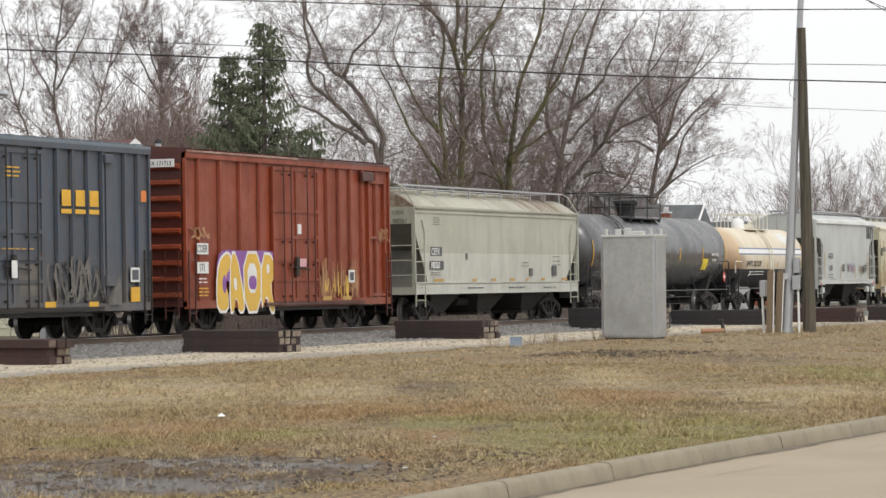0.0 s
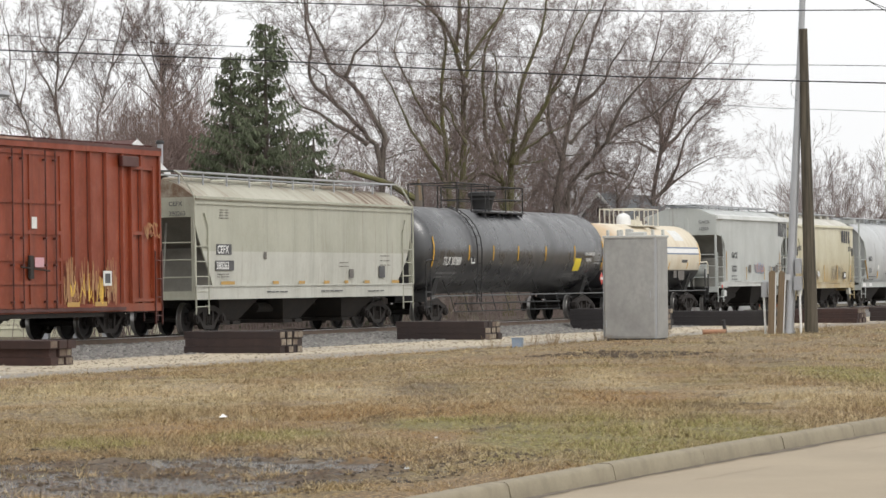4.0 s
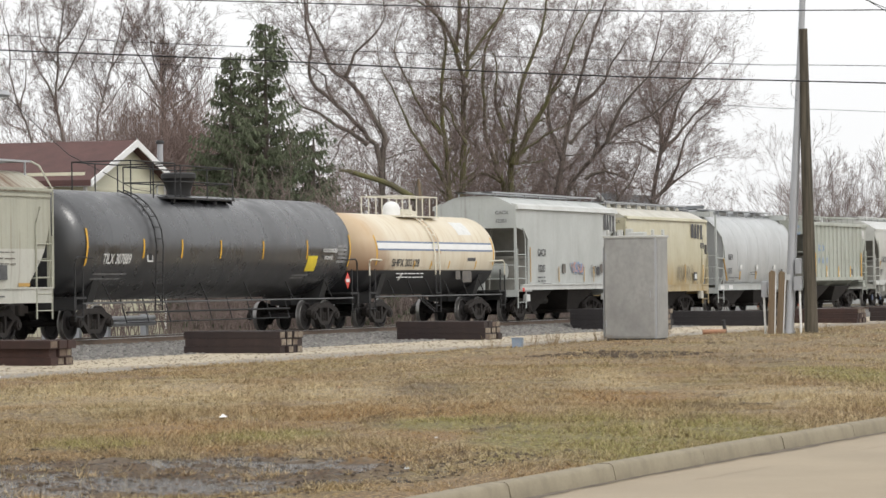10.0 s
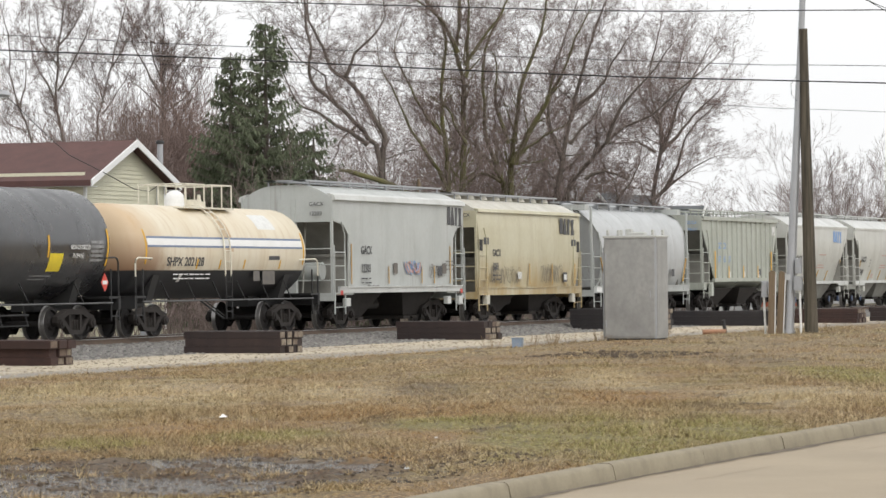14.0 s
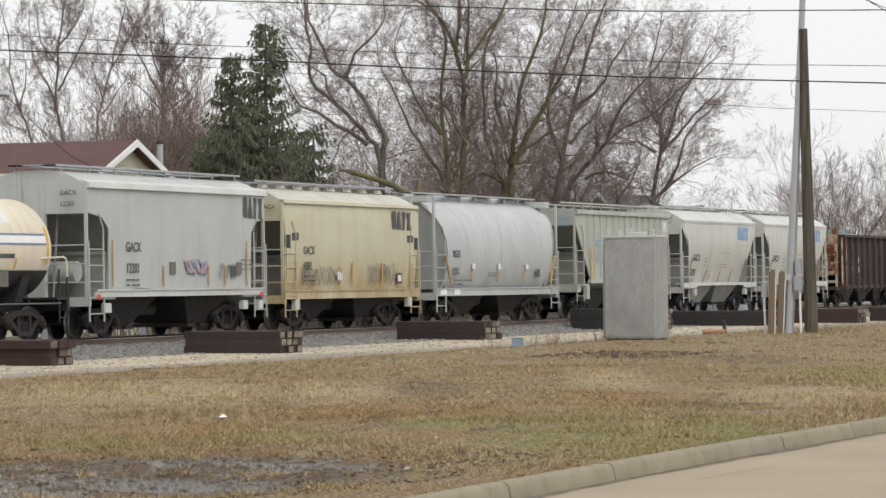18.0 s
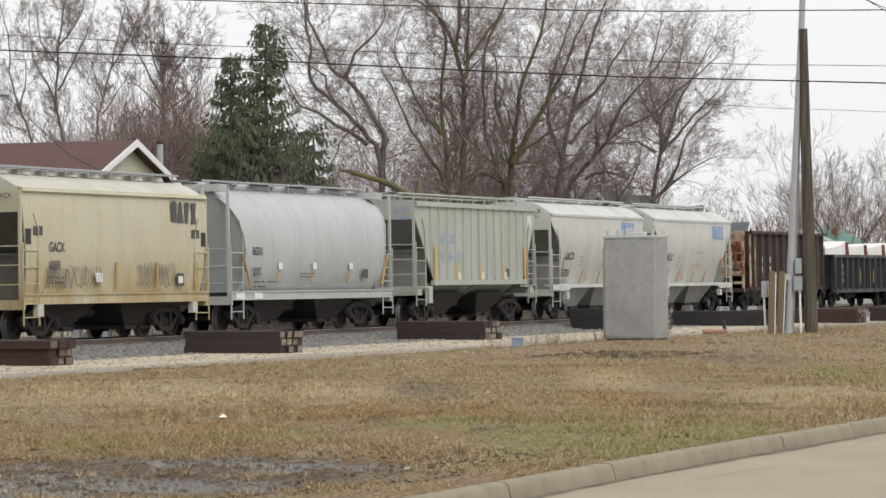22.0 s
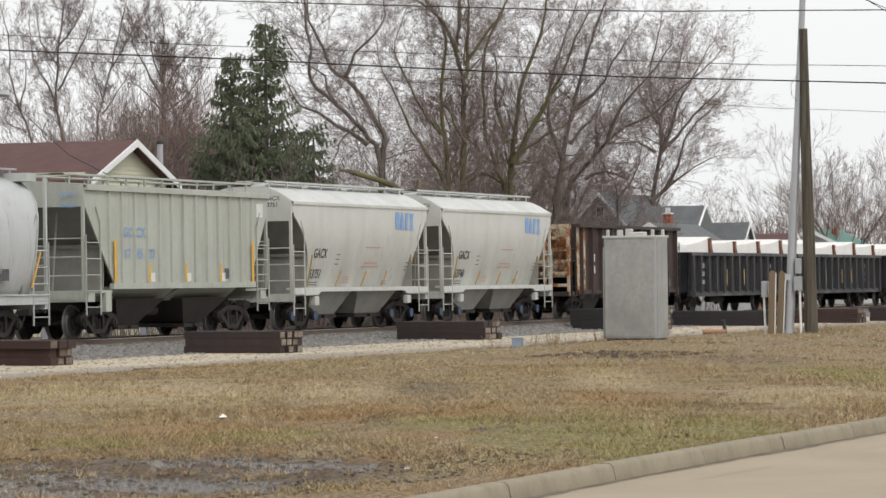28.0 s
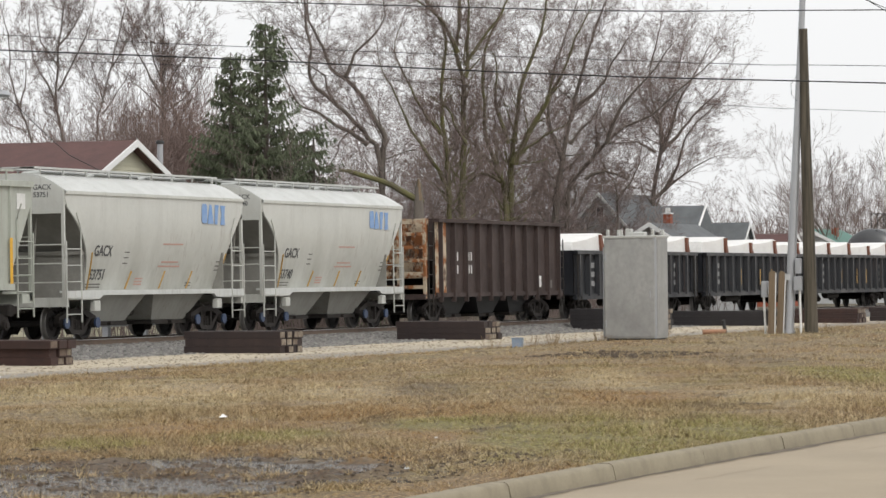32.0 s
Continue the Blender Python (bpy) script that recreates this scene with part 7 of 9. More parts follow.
M_TARTIE = surface("tarred_timber", (0.028, 0.024, 0.025), (0.014, 0.012, 0.013), 0.8, 0.0, 3.0, 0.6, 25.0, 0.4, (1, 1, 1), 0.4)
M_REDTIE = surface("reddish_timber", (0.062, 0.029, 0.023), (0.024, 0.015, 0.013), 0.8, 0.0, 3.0, 0.6, 25.0, 0.4, (1, 1, 1), 0.5)
tie_stack(-37.9, -4.95, 3, 3, 2.7, 0.40, "dark creosoted railway ties stacked three high on gravel", 0.10, M_REDTIE, 1)
tie_stack(-25.75, -5.38, 4, 3, 2.8, 0.36, "dark brown railway ties stacked three high on gravel", 0.0, M_TIE, 2)
tie_stack(-7.7, -4.35, 4, 3, 3.0, 0.38, "dark brown railway ties stacked three high on gravel", 0.0, M_TIE, 3)
tie_stack(11.0, -4.3, 4, 4, 3.5, 0.38, "black railway ties stacked behind the metal cabinet", 0.0, M_TARTIE, 4)
tie_stack(20.1, -6.0, 4, 3, 4.4, 0.40, "black railway ties stacked beyond the boards", 0.0, M_TARTIE, 9)
tie_stack(27.3, -7.6, 4, 3, 2.9, 0.40, "reddish brown railway ties stacked three high", 0.0, M_REDTIE, 6)
tie_stack(33.0, -9.9, 4, 3, 3.2, 0.40, "dark railway ties stacked beyond the poles", 0.0, M_TIE, 7)


M_LID = surface("pale_painted_metal", (0.50, 0.50, 0.47), (0.38, 0.38, 0.36), 0.5, 0.1, 2.0, 0.5, 20.0, 0.02)


def signal_cabinet():
    c = tagged(new("signal_cabinet"), "tall dull grey metal railway signal cabinet on the grass", "cabinet")
    c.matrix_basis = pose(-20.3, -14.0, 0.24, 0, -0.5, 0)
    L, D, H = 1.47, 1.10, 2.80
    # the front looks back along the track; y is its width
    part("plinth", Shape().box(0.05, D - 0.05, 0.05, L - 0.05, -0.10, 0.06), M_BLACK, c)
    part("body", Shape().block(0, D, 0, L, 0.05, H, 0.025), M_ALU, c)
    for k, (y0, y1) in enumerate(((0.03, L - 0.03),)):
        d = part("door", Shape().block(-0.022, 0.0, y0, y1, 0.10, H - 0.08, 0.008), M_ALU, c)
        part("hinge", Shape().tube([(-0.03, y1 - 0.03, 0.35), (-0.03, y1 - 0.03, 0.55)], 0.018, 6), M_GALV, d)
        part("hinge", Shape().tube([(-0.03, y1 - 0.03, 2.15), (-0.03, y1 - 0.03, 2.35)], 0.018, 6), M_GALV, d)
        part("handle", Shape().tube([(-0.05, y0 + 0.12, 1.15), (-0.05, y0 + 0.12, 1.35)], 0.015, 6), M_GALV, d)
    part("corner_trim", Shape().box(-0.012, 0.05, -0.012, 0.05, 0.06, H - 0.01), M_GALV, c)
    part("side_panel", Shape().block(0.10, D - 0.10, -0.016, 0.0, 0.12, H - 0.10, 0.008), M_ALU, c)
    lid = part("lid", Shape().block(-0.03, D + 0.03, -0.03, L + 0.03, H - 0.03, H + 0.03, 0.012), M_LID, c)
    for x, y in ((0.08, 0.10), (0.08, L - 0.10), (D - 0.1, 0.10), (D - 0.1, L - 0.10), (0.3, L * 0.72)):
        part("lifting_eye", Shape().block(x - 0.05, x + 0.05, y - 0.035, y + 0.035, H + 0.03, H + 0.19, 0.012), M_LID, lid)
    part("vent_box", Shape().block(0.35, 0.60, 0.42, 0.86, H + 0.03, H + 0.13, 0.02), M_LID, lid)
    part("vent_box", Shape().block(0.70, 0.95, 0.92, 1.08, H + 0.03, H + 0.22, 0.02), M_LID, lid)
    part("conduit", Shape().tube([(0.1, L + 0.04, 0.0), (0.1, L + 0.04, 2.5), (0.1, L - 0.02, 2.55)], 0.02, 6), M_GALV, c)


signal_cabinet()


def poles():
    p = tagged(new("utility_pole"), "tall weathered wooden utility pole with meter boxes", "utility pole")
    p.matrix_basis = pose(-10.1, -15.6, 0.22)
    part("pole", Shape().tube([(0, 0, -0.3), (-0.04, 0.06, 3.0), (-0.08, 0.12, 6.0), (-0.11, 0.16, 9.05)], [0.205, 0.178, 0.150, 0.125], 18), M_POLEWOOD, p)
    part("conduit", Shape().tube([(-0.2, 0.27, 0.0), (-0.2, 0.30, 1.35)], 0.035, 8), M_TRIM, p, "white plastic conduit")
    part("meter_box", Shape().block(-0.32, -0.12, 0.22, 0.46, 1.30, 1.72, 0.02), M_GALV, p, "grey metal meter box")
    part("meter_box", Shape().block(-0.30, -0.12, 0.24, 0.42, 1.80, 2.25, 0.02), M_GALV, p, "grey metal meter box")
    part("cable_loop", Shape().tube([(-0.2, 0.34, 6.9), (-0.22, 0.50, 7.1), (-0.2, 0.52, 7.4), (-0.2, 0.36, 7.65)], 0.008, 6), M_BLACK, p)
    g = tagged(new("lamp_pole"), "slim galvanised steel pole leaning beside the wooden pole", "steel pole")
    g.matrix_basis = pose(-10.2, -14.92, 0.22)
    part("pole", Shape().tube([(0, 0, -0.2), (0.02, -0.13, 2.6), (0.03, -0.30, 6.0), (0.05, -0.60, 12.0)], [0.150, 0.135, 0.110, 0.080], 16), M_GALV, g)
    part("base_collar", Shape().tube([(0, 0, 0.0), (0, 0, 0.12)], 0.20, 14), M_GALV, g)
    part("notice", Shape().box(-0.17, -0.16, -0.11, 0.05, 1.60, 1.78), M_WALLW, g, "small white notice", smooth=False)
    for k, (y, zt) in enumerate(((-14.46, 1.82), (-14.70, 1.80))):
        b = tagged(new("fence_board"), "upright weathered wooden board beside the pole", "post", "old boards at the pole")
        b.matrix_basis = pose(-10.4 + 0.08 * k, y, 0.22, 1.5 + 1.2 * k, 0, 0)
        part("board", Shape().prism([(-0.11, 0), (0.11, 0), (0.11, zt), (0.05, zt + 0.08), (-0.05, zt + 0.05), (-0.11, zt - 0.02)], "x", -0.035, 0.035), M_PLANK, b)
        part("edge_strip", Shape().box(-0.045, -0.036, -0.12, -0.09, 0, zt), M_TRIM, b, "pale bare edge", smooth=False)
    b = tagged(new("meter_pedestal"), "grey electric box on a white post", "electric box")
    b.matrix_basis = pose(-10.2, -14.22, 0.22)
    part("post", Shape().tube([(0, 0, 0), (0, 0.05, 1.2)], 0.035, 8), M_TRIM, b)
    part("box", Shape().block(-0.12, 0.10, -0.10, 0.10, 1.10, 1.58, 0.02), M_GALV, b)


poles()


def litter_and_small():
    b = tagged(new("bucket"), "small blue-grey plastic box in the dry grass", "box")
    b.matrix_basis = pose(-25.9, -12.05, 0.13, 0, 4, 12)
    part("body", Shape().loft([[(x * k, y * k, z) for x, y in ((-0.14, -0.14), (0.14, -0.14), (0.14, 0.14), (-0.14, 0.14))] for z, k in ((0.0, 0.85), (0.28, 1.0), (0.26, 0.9))], True, True), M_BLUEBIN, b)
    part("rim", Shape().box(-0.15, 0.15, -0.15, 0.15, 0.262, 0.285), M_BLUEBIN, b)
    c = tagged(new("clay_pipe"), "broken reddish clay pipe lying on the gravel", "pipe")
    c.matrix_basis = pose(0.7, -9.35, 0.02)
    part("pipe", Shape().tube([(0.0, 0.35, 0.08), (0.35, -0.35, 0.08)], 0.085, 12), M_CLAY, c)
    d = tagged(new("stub_post"), "short black leaning post on the gravel", "post")
    d.matrix_basis = pose(1.9, -9.45, 0.02)
    part("post", Shape().tube([(0, 0, -0.05), (-0.03, 0.08, 0.42)], 0.065, 8), M_BLACK, d)
    part("cap", Shape().tube([(-0.03, 0.08, 0.42), (-0.035, 0.085, 0.46)], 0.075, 8), M_BLACK, d)
    def scrap(x, y, r, seed, label, mat=M_TRIM, name="litter"):
        rnd = random.Random(seed)
        s = Shape()
        n = 7
        low = [(r * (0.8 + 0.4 * rnd.random()) * math.cos(2 * math.pi * k / n), 0.7 * r * (0.8 + 0.4 * rnd.random()) * math.sin(2 * math.pi * k / n), 0.0) for k in range(n)]
        top = [(0.6 * a + 0.1 * r * rnd.random(), 0.6 * b_, r * (0.05 + 0.5 * rnd.random() ** 2)) for a, b_, _ in low]
        s.loft([low, top], True, True)
        ob = part(name, s, mat)
        ob.matrix_basis = pose(x, y, ground_z(x, y) + 0.03)
        tagged(ob, label, "litter")
    scrap(-67.99, -23.36, 0.08, 1, "crumpled white paper in the grass")
    scrap(-47.0, -8.6, 0.11, 2, "crumpled white paper on the gravel's edge")
    scrap(-55.2, -29.5, 0.07, 3, "white scrap of paper in the grass")
    scrap(-20.0, -2.2, 0.08, 4, "white stone on the ballast")
    scrap(-77.4, -29.6, 0.035, 5, "small pale scrap in the muddy grass", M_WALLW)
    scrap(-72.3, -27.9, 0.03, 6, "small pale scrap in the muddy grass", M_WALLW)
    scrap(-57.5, -20.5, 0.05, 8, "brown dry leaf in the grass", M_CLAY, "dry_leaf")
    s = Shape()
    s.tube([(0, 0, 0.03), (0.3, -0.6, 0.05), (0.5, -1.3, 0.03), (0.9, -1.9, 0.02)], [0.03, 0.028, 0.02, 0.01], 6)
    ob = part("fallen_branch", s, M_BARK)
    ob.matrix_basis = pose(-44.5, -10.4, 0.09)
    tagged(ob, "dark fallen branch lying in the grass", "branch")
    rnd = random.Random(4)
    s = Shape()
    for k in range(26):
        x, y = -22 + rnd.uniform(-4.5, 8.5), -11.6 + rnd.uniform(-1.2, 0.5)
        if k > 17:
            x, y = -9.4 + rnd.uniform(-0.6, 2.2), -15.4 + rnd.uniform(-1.1, 0.9)
        g = Vector((x, y, ground_z(x, y)))
        for _ in range(14):
            a, l_ = rnd.uniform(0, 6.28), rnd.uniform(0.10, 0.36)
            p = g + Vector((0.1 * math.cos(a), 0.1 * math.sin(a), 0))
            q = p + Vector((0.09 * math.cos(a), 0.09 * math.sin(a), l_))
            s.tube([p, (p + q) / 2 + Vector((0.02, 0.01, 0.0)), q], [0.004, 0.0035, 0.002], 3)
    tagged(part("weeds", s, M_WEED), "dry brown weed stalks at the gravel's edge", "weeds", kind="stuff")


M_WEED = surface("dry_weed_stalk", (0.28, 0.20, 0.11), (0.17, 0.12, 0.07), 0.9, 0.0, 3.0, 0.6, 20.0, 0.0)
litter_and_small()


def wires():
    rows = [((-7.6, 98, 10.23), (0.0, 98, 9.98), (5.6, 98, 9.81), (13.1, 98, 9.79), 0.017, "thick overhead cable"),
            ((-14.5, 98, 8.85), (-6.4, 98, 8.48), (4.0, 98, 7.93), (13.6, 98, 7.61), 0.021, "thick sagging overhead cable"),
            ((-13.4, 100, 9.39), (-6.5, 100, 9.0), (8.3, 100, 8.37), (13.4, 100, 8.26), 0.010, "thin overhead wire"),
            ((-13.5, 101, 8.73), (-7.0, 101, 8.42), (8.7, 101, 7.16), (13.5, 101, 6.92), 0.007, "thin overhead wire"),
            ((11.4, 95, 10.3), (12.0, 95, 9.95), (12.5, 95, 9.7), (13.1, 95, 9.45), 0.009, "thin overhead wire")]
    for a, b, c, d, r, label in rows:
        knots = [plan(p[0], p[1], p[2]) for p in (a, b, c, d)]
        first = knots[0] + (knots[0] - knots[1]).normalized() * 25
        last = knots[3] + (knots[3] - knots[2]).normalized() * 25
        pts = [first]
        ks = [first] + knots + [last]
        for i in range(1, 4):
            p0, p1, p2, p3 = ks[i - 1], ks[i], ks[i + 1], ks[i + 2]
            for j in range(12):
                t = j / 12
                pts.append(0.5 * (2 * p1 + (p2 - p0) * t + (2 * p0 - 5 * p1 + 4 * p2 - p3) * t * t + (3 * p1 - p0 - 3 * p2 + p3) * t ** 3))
        pts += [knots[3], last]
        tagged(part("overhead_wire", Shape().tube(pts, r, 5), M_BLACK), label + " across the sky", "wire")
    lamp = tagged(new("street_lamp"), "grey street lamp head on a curved arm", "street lamp")
    q = plan(-13.35, 100, 0.1)
    lamp.matrix_basis = pose(q.x, q.y, 0.1)
    part("pole", Shape().tube([(-0.5, 1.4, 0), (-0.5, 1.4, 7.3)], [0.12, 0.08], 10), M_GALV, lamp)
    part("arm", Shape().tube([(-0.5, 1.4, 7.2), (-0.3, 0.9, 7.45), (-0.05, 0.2, 7.5)], 0.04, 8), M_GALV, lamp)
    part("head", Shape().loft([[(x * k, y, z0 + z * k) for x, z in ((-0.14, 0), (-0.10, 0.11), (0.10, 0.11), (0.14, 0), (0.08, -0.08), (-0.08, -0.08))] for y, k, z0 in ((0.35, 0.5, 7.5), (0.15, 1.0, 7.5), (-0.25, 1.0, 7.48), (-0.38, 0.5, 7.46))], True, True), M_GALV, lamp)
    part("lens", Shape().loft([[(x * k, y, 7.42 - 0.09 * k) for x in (-0.1, 0.1)] for y, k in ((0.1, 0.3), (0.0, 1.0), (-0.15, 1.0), (-0.25, 0.3))], False), M_GLASS, lamp)


wires()


# ---- houses ----
def siding(parent, x0, x1, z0, z1, y, material, step=0.145, top=None):
    """Horizontal boards on a wall that faces the track; top(z) gives the wall's x range at a height."""
    s = Shape()
    z = z0
    while z < z1 - 0.02:
        zt = min(z + step, z1)
        a, b = (x0, x1) if top is None else top(zt)
        if b - a > 0.1:
            part("siding_board", Shape().add([(a, y - 0.028, z), (b, y - 0.028, z), (b, y - 0.004, zt), (a, y - 0.004, zt), (a, y, z), (b, y, z)], [(0, 1, 2, 3), (0, 4, 5, 1)]), material, parent, smooth=False)
        z += step


def gable_roof(parent, x0, x1, y0, y1, ze, zr, over, material, trim, thick=0.14):
    xm = (x0 + x1) / 2
    slope = (zr - ze) / (xm - x0)
    a, b = x0 - over, x1 + over
    zl = ze - over * slope
    r = part("roof", Shape().prism([(a, zl), (xm, zr), (b, zl), (b, zl - thick), (xm, zr - thick), (a, zl - thick)], "y", y0 - over, y1 + over), material, parent, smooth=False)
    for sg, xe in ((-1, a), (1, b)):
        part("rake_board", Shape().prism([(xe, zl + 0.01), (xm, zr + 0.02), (xm, zr - 0.22), (xe, zl - 0.20)], "y", y0 - over - 0.05, y0 - over - 0.005), trim, r, "white rake board", smooth=False)
        part("fascia", Shape().box(*sorted((xe, xe - sg * -0.04)), y0 - over, y1 + over, zl - 0.20, zl - 0.0), material, r, "brown eave gutter", smooth=False)
        part("soffit", Shape().box(*sorted((xe, xe - sg * (over + 0.05))), y0 - over, y1 + over, zl - 0.22, zl - 0.19), trim, r, "white soffit", smooth=False)
    return r


def beige_house():
    hs = tagged(new("house"), "beige sided house with a brown shingle roof", "house")
    hs.matrix_basis = pose(-4.1, 10.0, 0.05)
    w, depth, ze, zr = 3.0, 14.0, 5.42, 6.68
    part("wall", Shape().box(-w, w, 0, depth, 0, ze - 0.05), M_SIDING, hs, smooth=False)
    part("gable_wall", Shape().prism([(-w, ze - 0.06), (w, ze - 0.06), (0, zr - 0.2)], "y", 0.002, 0.12), M_SIDING, hs, smooth=False)
    slope = (zr - ze) / w
    siding(hs, -w, w, 0.3, zr - 0.2, 0.0, M_SIDING, 0.145, lambda z: (-w, w) if z < ze else (-w + (z - ze) / slope, w - (z - ze) / slope))
    s = Shape()
    for k in range(36):
        z = 0.3 + k * 0.145
        part("siding_board", Shape().add([(-w - 0.028, 0, z), (-w - 0.028, depth, z), (-w - 0.004, depth, z + 0.145), (-w - 0.004, 0, z + 0.145), (-w, 0, z), (-w, depth, z)], [(0, 1, 2, 3), (0, 4, 5, 1)]), M_SIDING, hs, smooth=False)
    gable_roof(hs, -w, w, 0, depth, ze, zr, 0.42, M_SHINGLE, M_TRIM)
    part("corner_board", Shape().box(w - 0.10, w + 0.03, -0.04, 0.08, 0.2, ze - 0.15), M_TRIM, hs, smooth=False)
    part("corner_board", Shape().box(-w - 0.035, -w + 0.06, -0.04, 0.06, 0.2, ze - 0.15), M_TRIM, hs, smooth=False)
    for y in (3.2, 7.5, 11.5):
        wdw = part("window", Shape().box(-w - 0.05, -w - 0.005, y, y + 0.9, 3.2, 4.5), M_TRIM, hs, "white framed window", smooth=False)
        part("pane", Shape().box(-w - 0.06, -w - 0.052, y + 0.08, y + 0.82, 3.28, 4.42), M_GLASS, wdw, smooth=False)
    part("meter_mast", Shape().tube([(2.2, -0.10, 4.0), (2.2, -0.10, 5.15), (2.1, -0.2, 5.25)], 0.03, 6), M_GALV, hs)
    part("service_cable", Shape().tube([(2.1, -0.2, 5.2), (0.9, -0.45, 4.95), (-0.6, -0.6, 5.0), (-2.6, -0.6, 5.45), (-3.0, 0.6, 6.1), (-3.0, 1.4, 6.75), (-4.0, 4.0, 9.5)], 0.014, 5), M_BLACK, hs)
    part("flue", Shape().tube([(4.5, 0.9, -0.05), (4.5, 0.9, 6.72)], 0.105, 12), M_GALV, hs, "grey metal flue pipe")
    part("flue_cap", Shape().tube([(4.5, 0.9, 6.74), (4.5, 0.9, 6.80), (4.5, 0.9, 6.87)], [0.15, 0.15, 0.10], 12), M_BLACK, hs)


beige_house()


def small_house(name, right, ahead, turn, w, depth, ze, zr, wall, roof, label, over=0.3, windows=True):
    q = plan(right, ahead, 0.05)
    hs = tagged(new(name), label, "house", "houses beyond the railway")
    hs.matrix_basis = pose(q.x, q.y, 0.05, 0, 0, turn)
    part("wall", Shape().box(-w, w, 0, depth, 0, ze - 0.05), wall, hs, smooth=False)
    part("gable_wall", Shape().prism([(-w, ze - 0.06), (w, ze - 0.06), (0, zr - 0.15)], "y", 0.002, 0.12), wall, hs, smooth=False)
    r = gable_roof(hs, -w, w, 0, depth, ze, zr, over, roof, M_TRIM)
    if windows:
        for x in (-w * 0.5, w * 0.2):
            wd = part("window", Shape().box(x, x + 0.8, -0.05, -0.005, ze - 2.0, ze - 0.8), M_TRIM, hs, "white framed window", smooth=False)
            part("pane", Shape().box(x + 0.07, x + 0.73, -0.06, -0.052, ze - 1.93, ze - 0.87), M_GLASS, wd, smooth=False)
        wd = part("window", Shape().box(-0.22, 0.22, -0.05, -0.005, zr - 1.35, zr - 0.75), M_TRIM, hs, "small attic window", smooth=False)
        part("pane", Shape().box(-0.17, 0.17, -0.06, -0.052, zr - 1.30, zr - 0.80), M_GLASS, wd, smooth=False)
    return hs


h1 = small_house("house", 8.45, 178, -90, 3.1, 9.0, 2.95, 6.45, M_WALLW, M_SHINGLEG, "pale grey clapboard house with a steep grey roof")
part("cross_roof", Shape().prism([(0.9, 3.2), (4.0, 5.75), (7.1, 3.2)], "x", 1.5, 4.7), M_SHINGLEG, h1, "grey shingle cross roof", smooth=False)
part("side_roof", Shape().prism([(1.9, 3.2), (4.0, 5.35), (6.1, 3.2)], "x", -4.6, -1.2), M_SHINGLEG, h1, "grey shingle cross roof", smooth=False)
part("verge_board", Shape().tube([(4.73, 0.8, 3.15), (4.73, 4.0, 5.82)], 0.07, 4), M_TRIM, h1, smooth=False)
part("chimney", Shape().box(3.25, 3.65, 0.9, 1.3, 3.2, 5.25), M_BRICKRED, h1, "red brick chimney", smooth=False)
part("chimney_cap", Shape().box(3.2, 3.7, 0.85, 1.35, 5.25, 5.33).box(3.33, 3.57, 1.0, 1.2, 5.33, 5.6), M_TRIM, h1, smooth=False)
part("roof_vent", Shape().tube([(1.3, 5.2, 4.9), (1.3, 5.2, 5.75)], 0.22, 8), M_GALV, h1)
h2 = small_house("house", 16.97, 186, 0, 2.2, 9.0, 2.8, 4.92, M_WALLW, M_SHINGLEG, "low white house with a dark grey shingle roof", 0.25, False)
h3 = small_house("house", 10.65, 170, -90, 2.6, 8.0, 3.1, 4.68, M_WALLW, M_SHINGLEG, "small white gabled house with grey roof", 0.3, False)
h5 = small_house("house", 21.6, 205, 0, 2.4, 8.0, 3.4, 4.5, M_BRICKRED, M_SHINGLE, "low brown brick house with a brown roof", 0.25, False)
h4 = small_house("house", 24.6, 222, -90, 3.6, 8.0, 3.2, 5.05, M_WALLW, M_SHINGLEGR, "white house with a green metal roof", 0.35, False)
part("chimney", Shape().box(0.6, 1.0, 3.2, 3.6, 3.8, 5.15), M_BRICKRED, h4, "small brick chimney", smooth=False)


def guard_rail():
    g = tagged(new("guard_rail"), "galvanised W-beam guard rail beyond the track", "guard rail")
    g.matrix_basis = pose(-19.2, 5.2, 0.1)
    prof = [(-0.04, 0.44), (-0.08, 0.50), (-0.08, 0.55), (-0.03, 0.60), (-0.08, 0.65), (-0.08, 0.70), (-0.04, 0.76), (-0.03, 0.76), (-0.07, 0.70), (-0.07, 0.65), (-0.02, 0.60), (-0.07, 0.55), (-0.07, 0.50), (-0.03, 0.44)]
    part("beam", Shape().prism(prof, "x", 0.0, 7.4), M_GALV, g)
    for x in (0.4, 2.4, 4.3, 6.9):
        part("post", Shape().block(x - 0.09, x + 0.09, -0.02, 0.18, 0.0, 0.80, 0.01), M_GALV, g)


guard_rail()


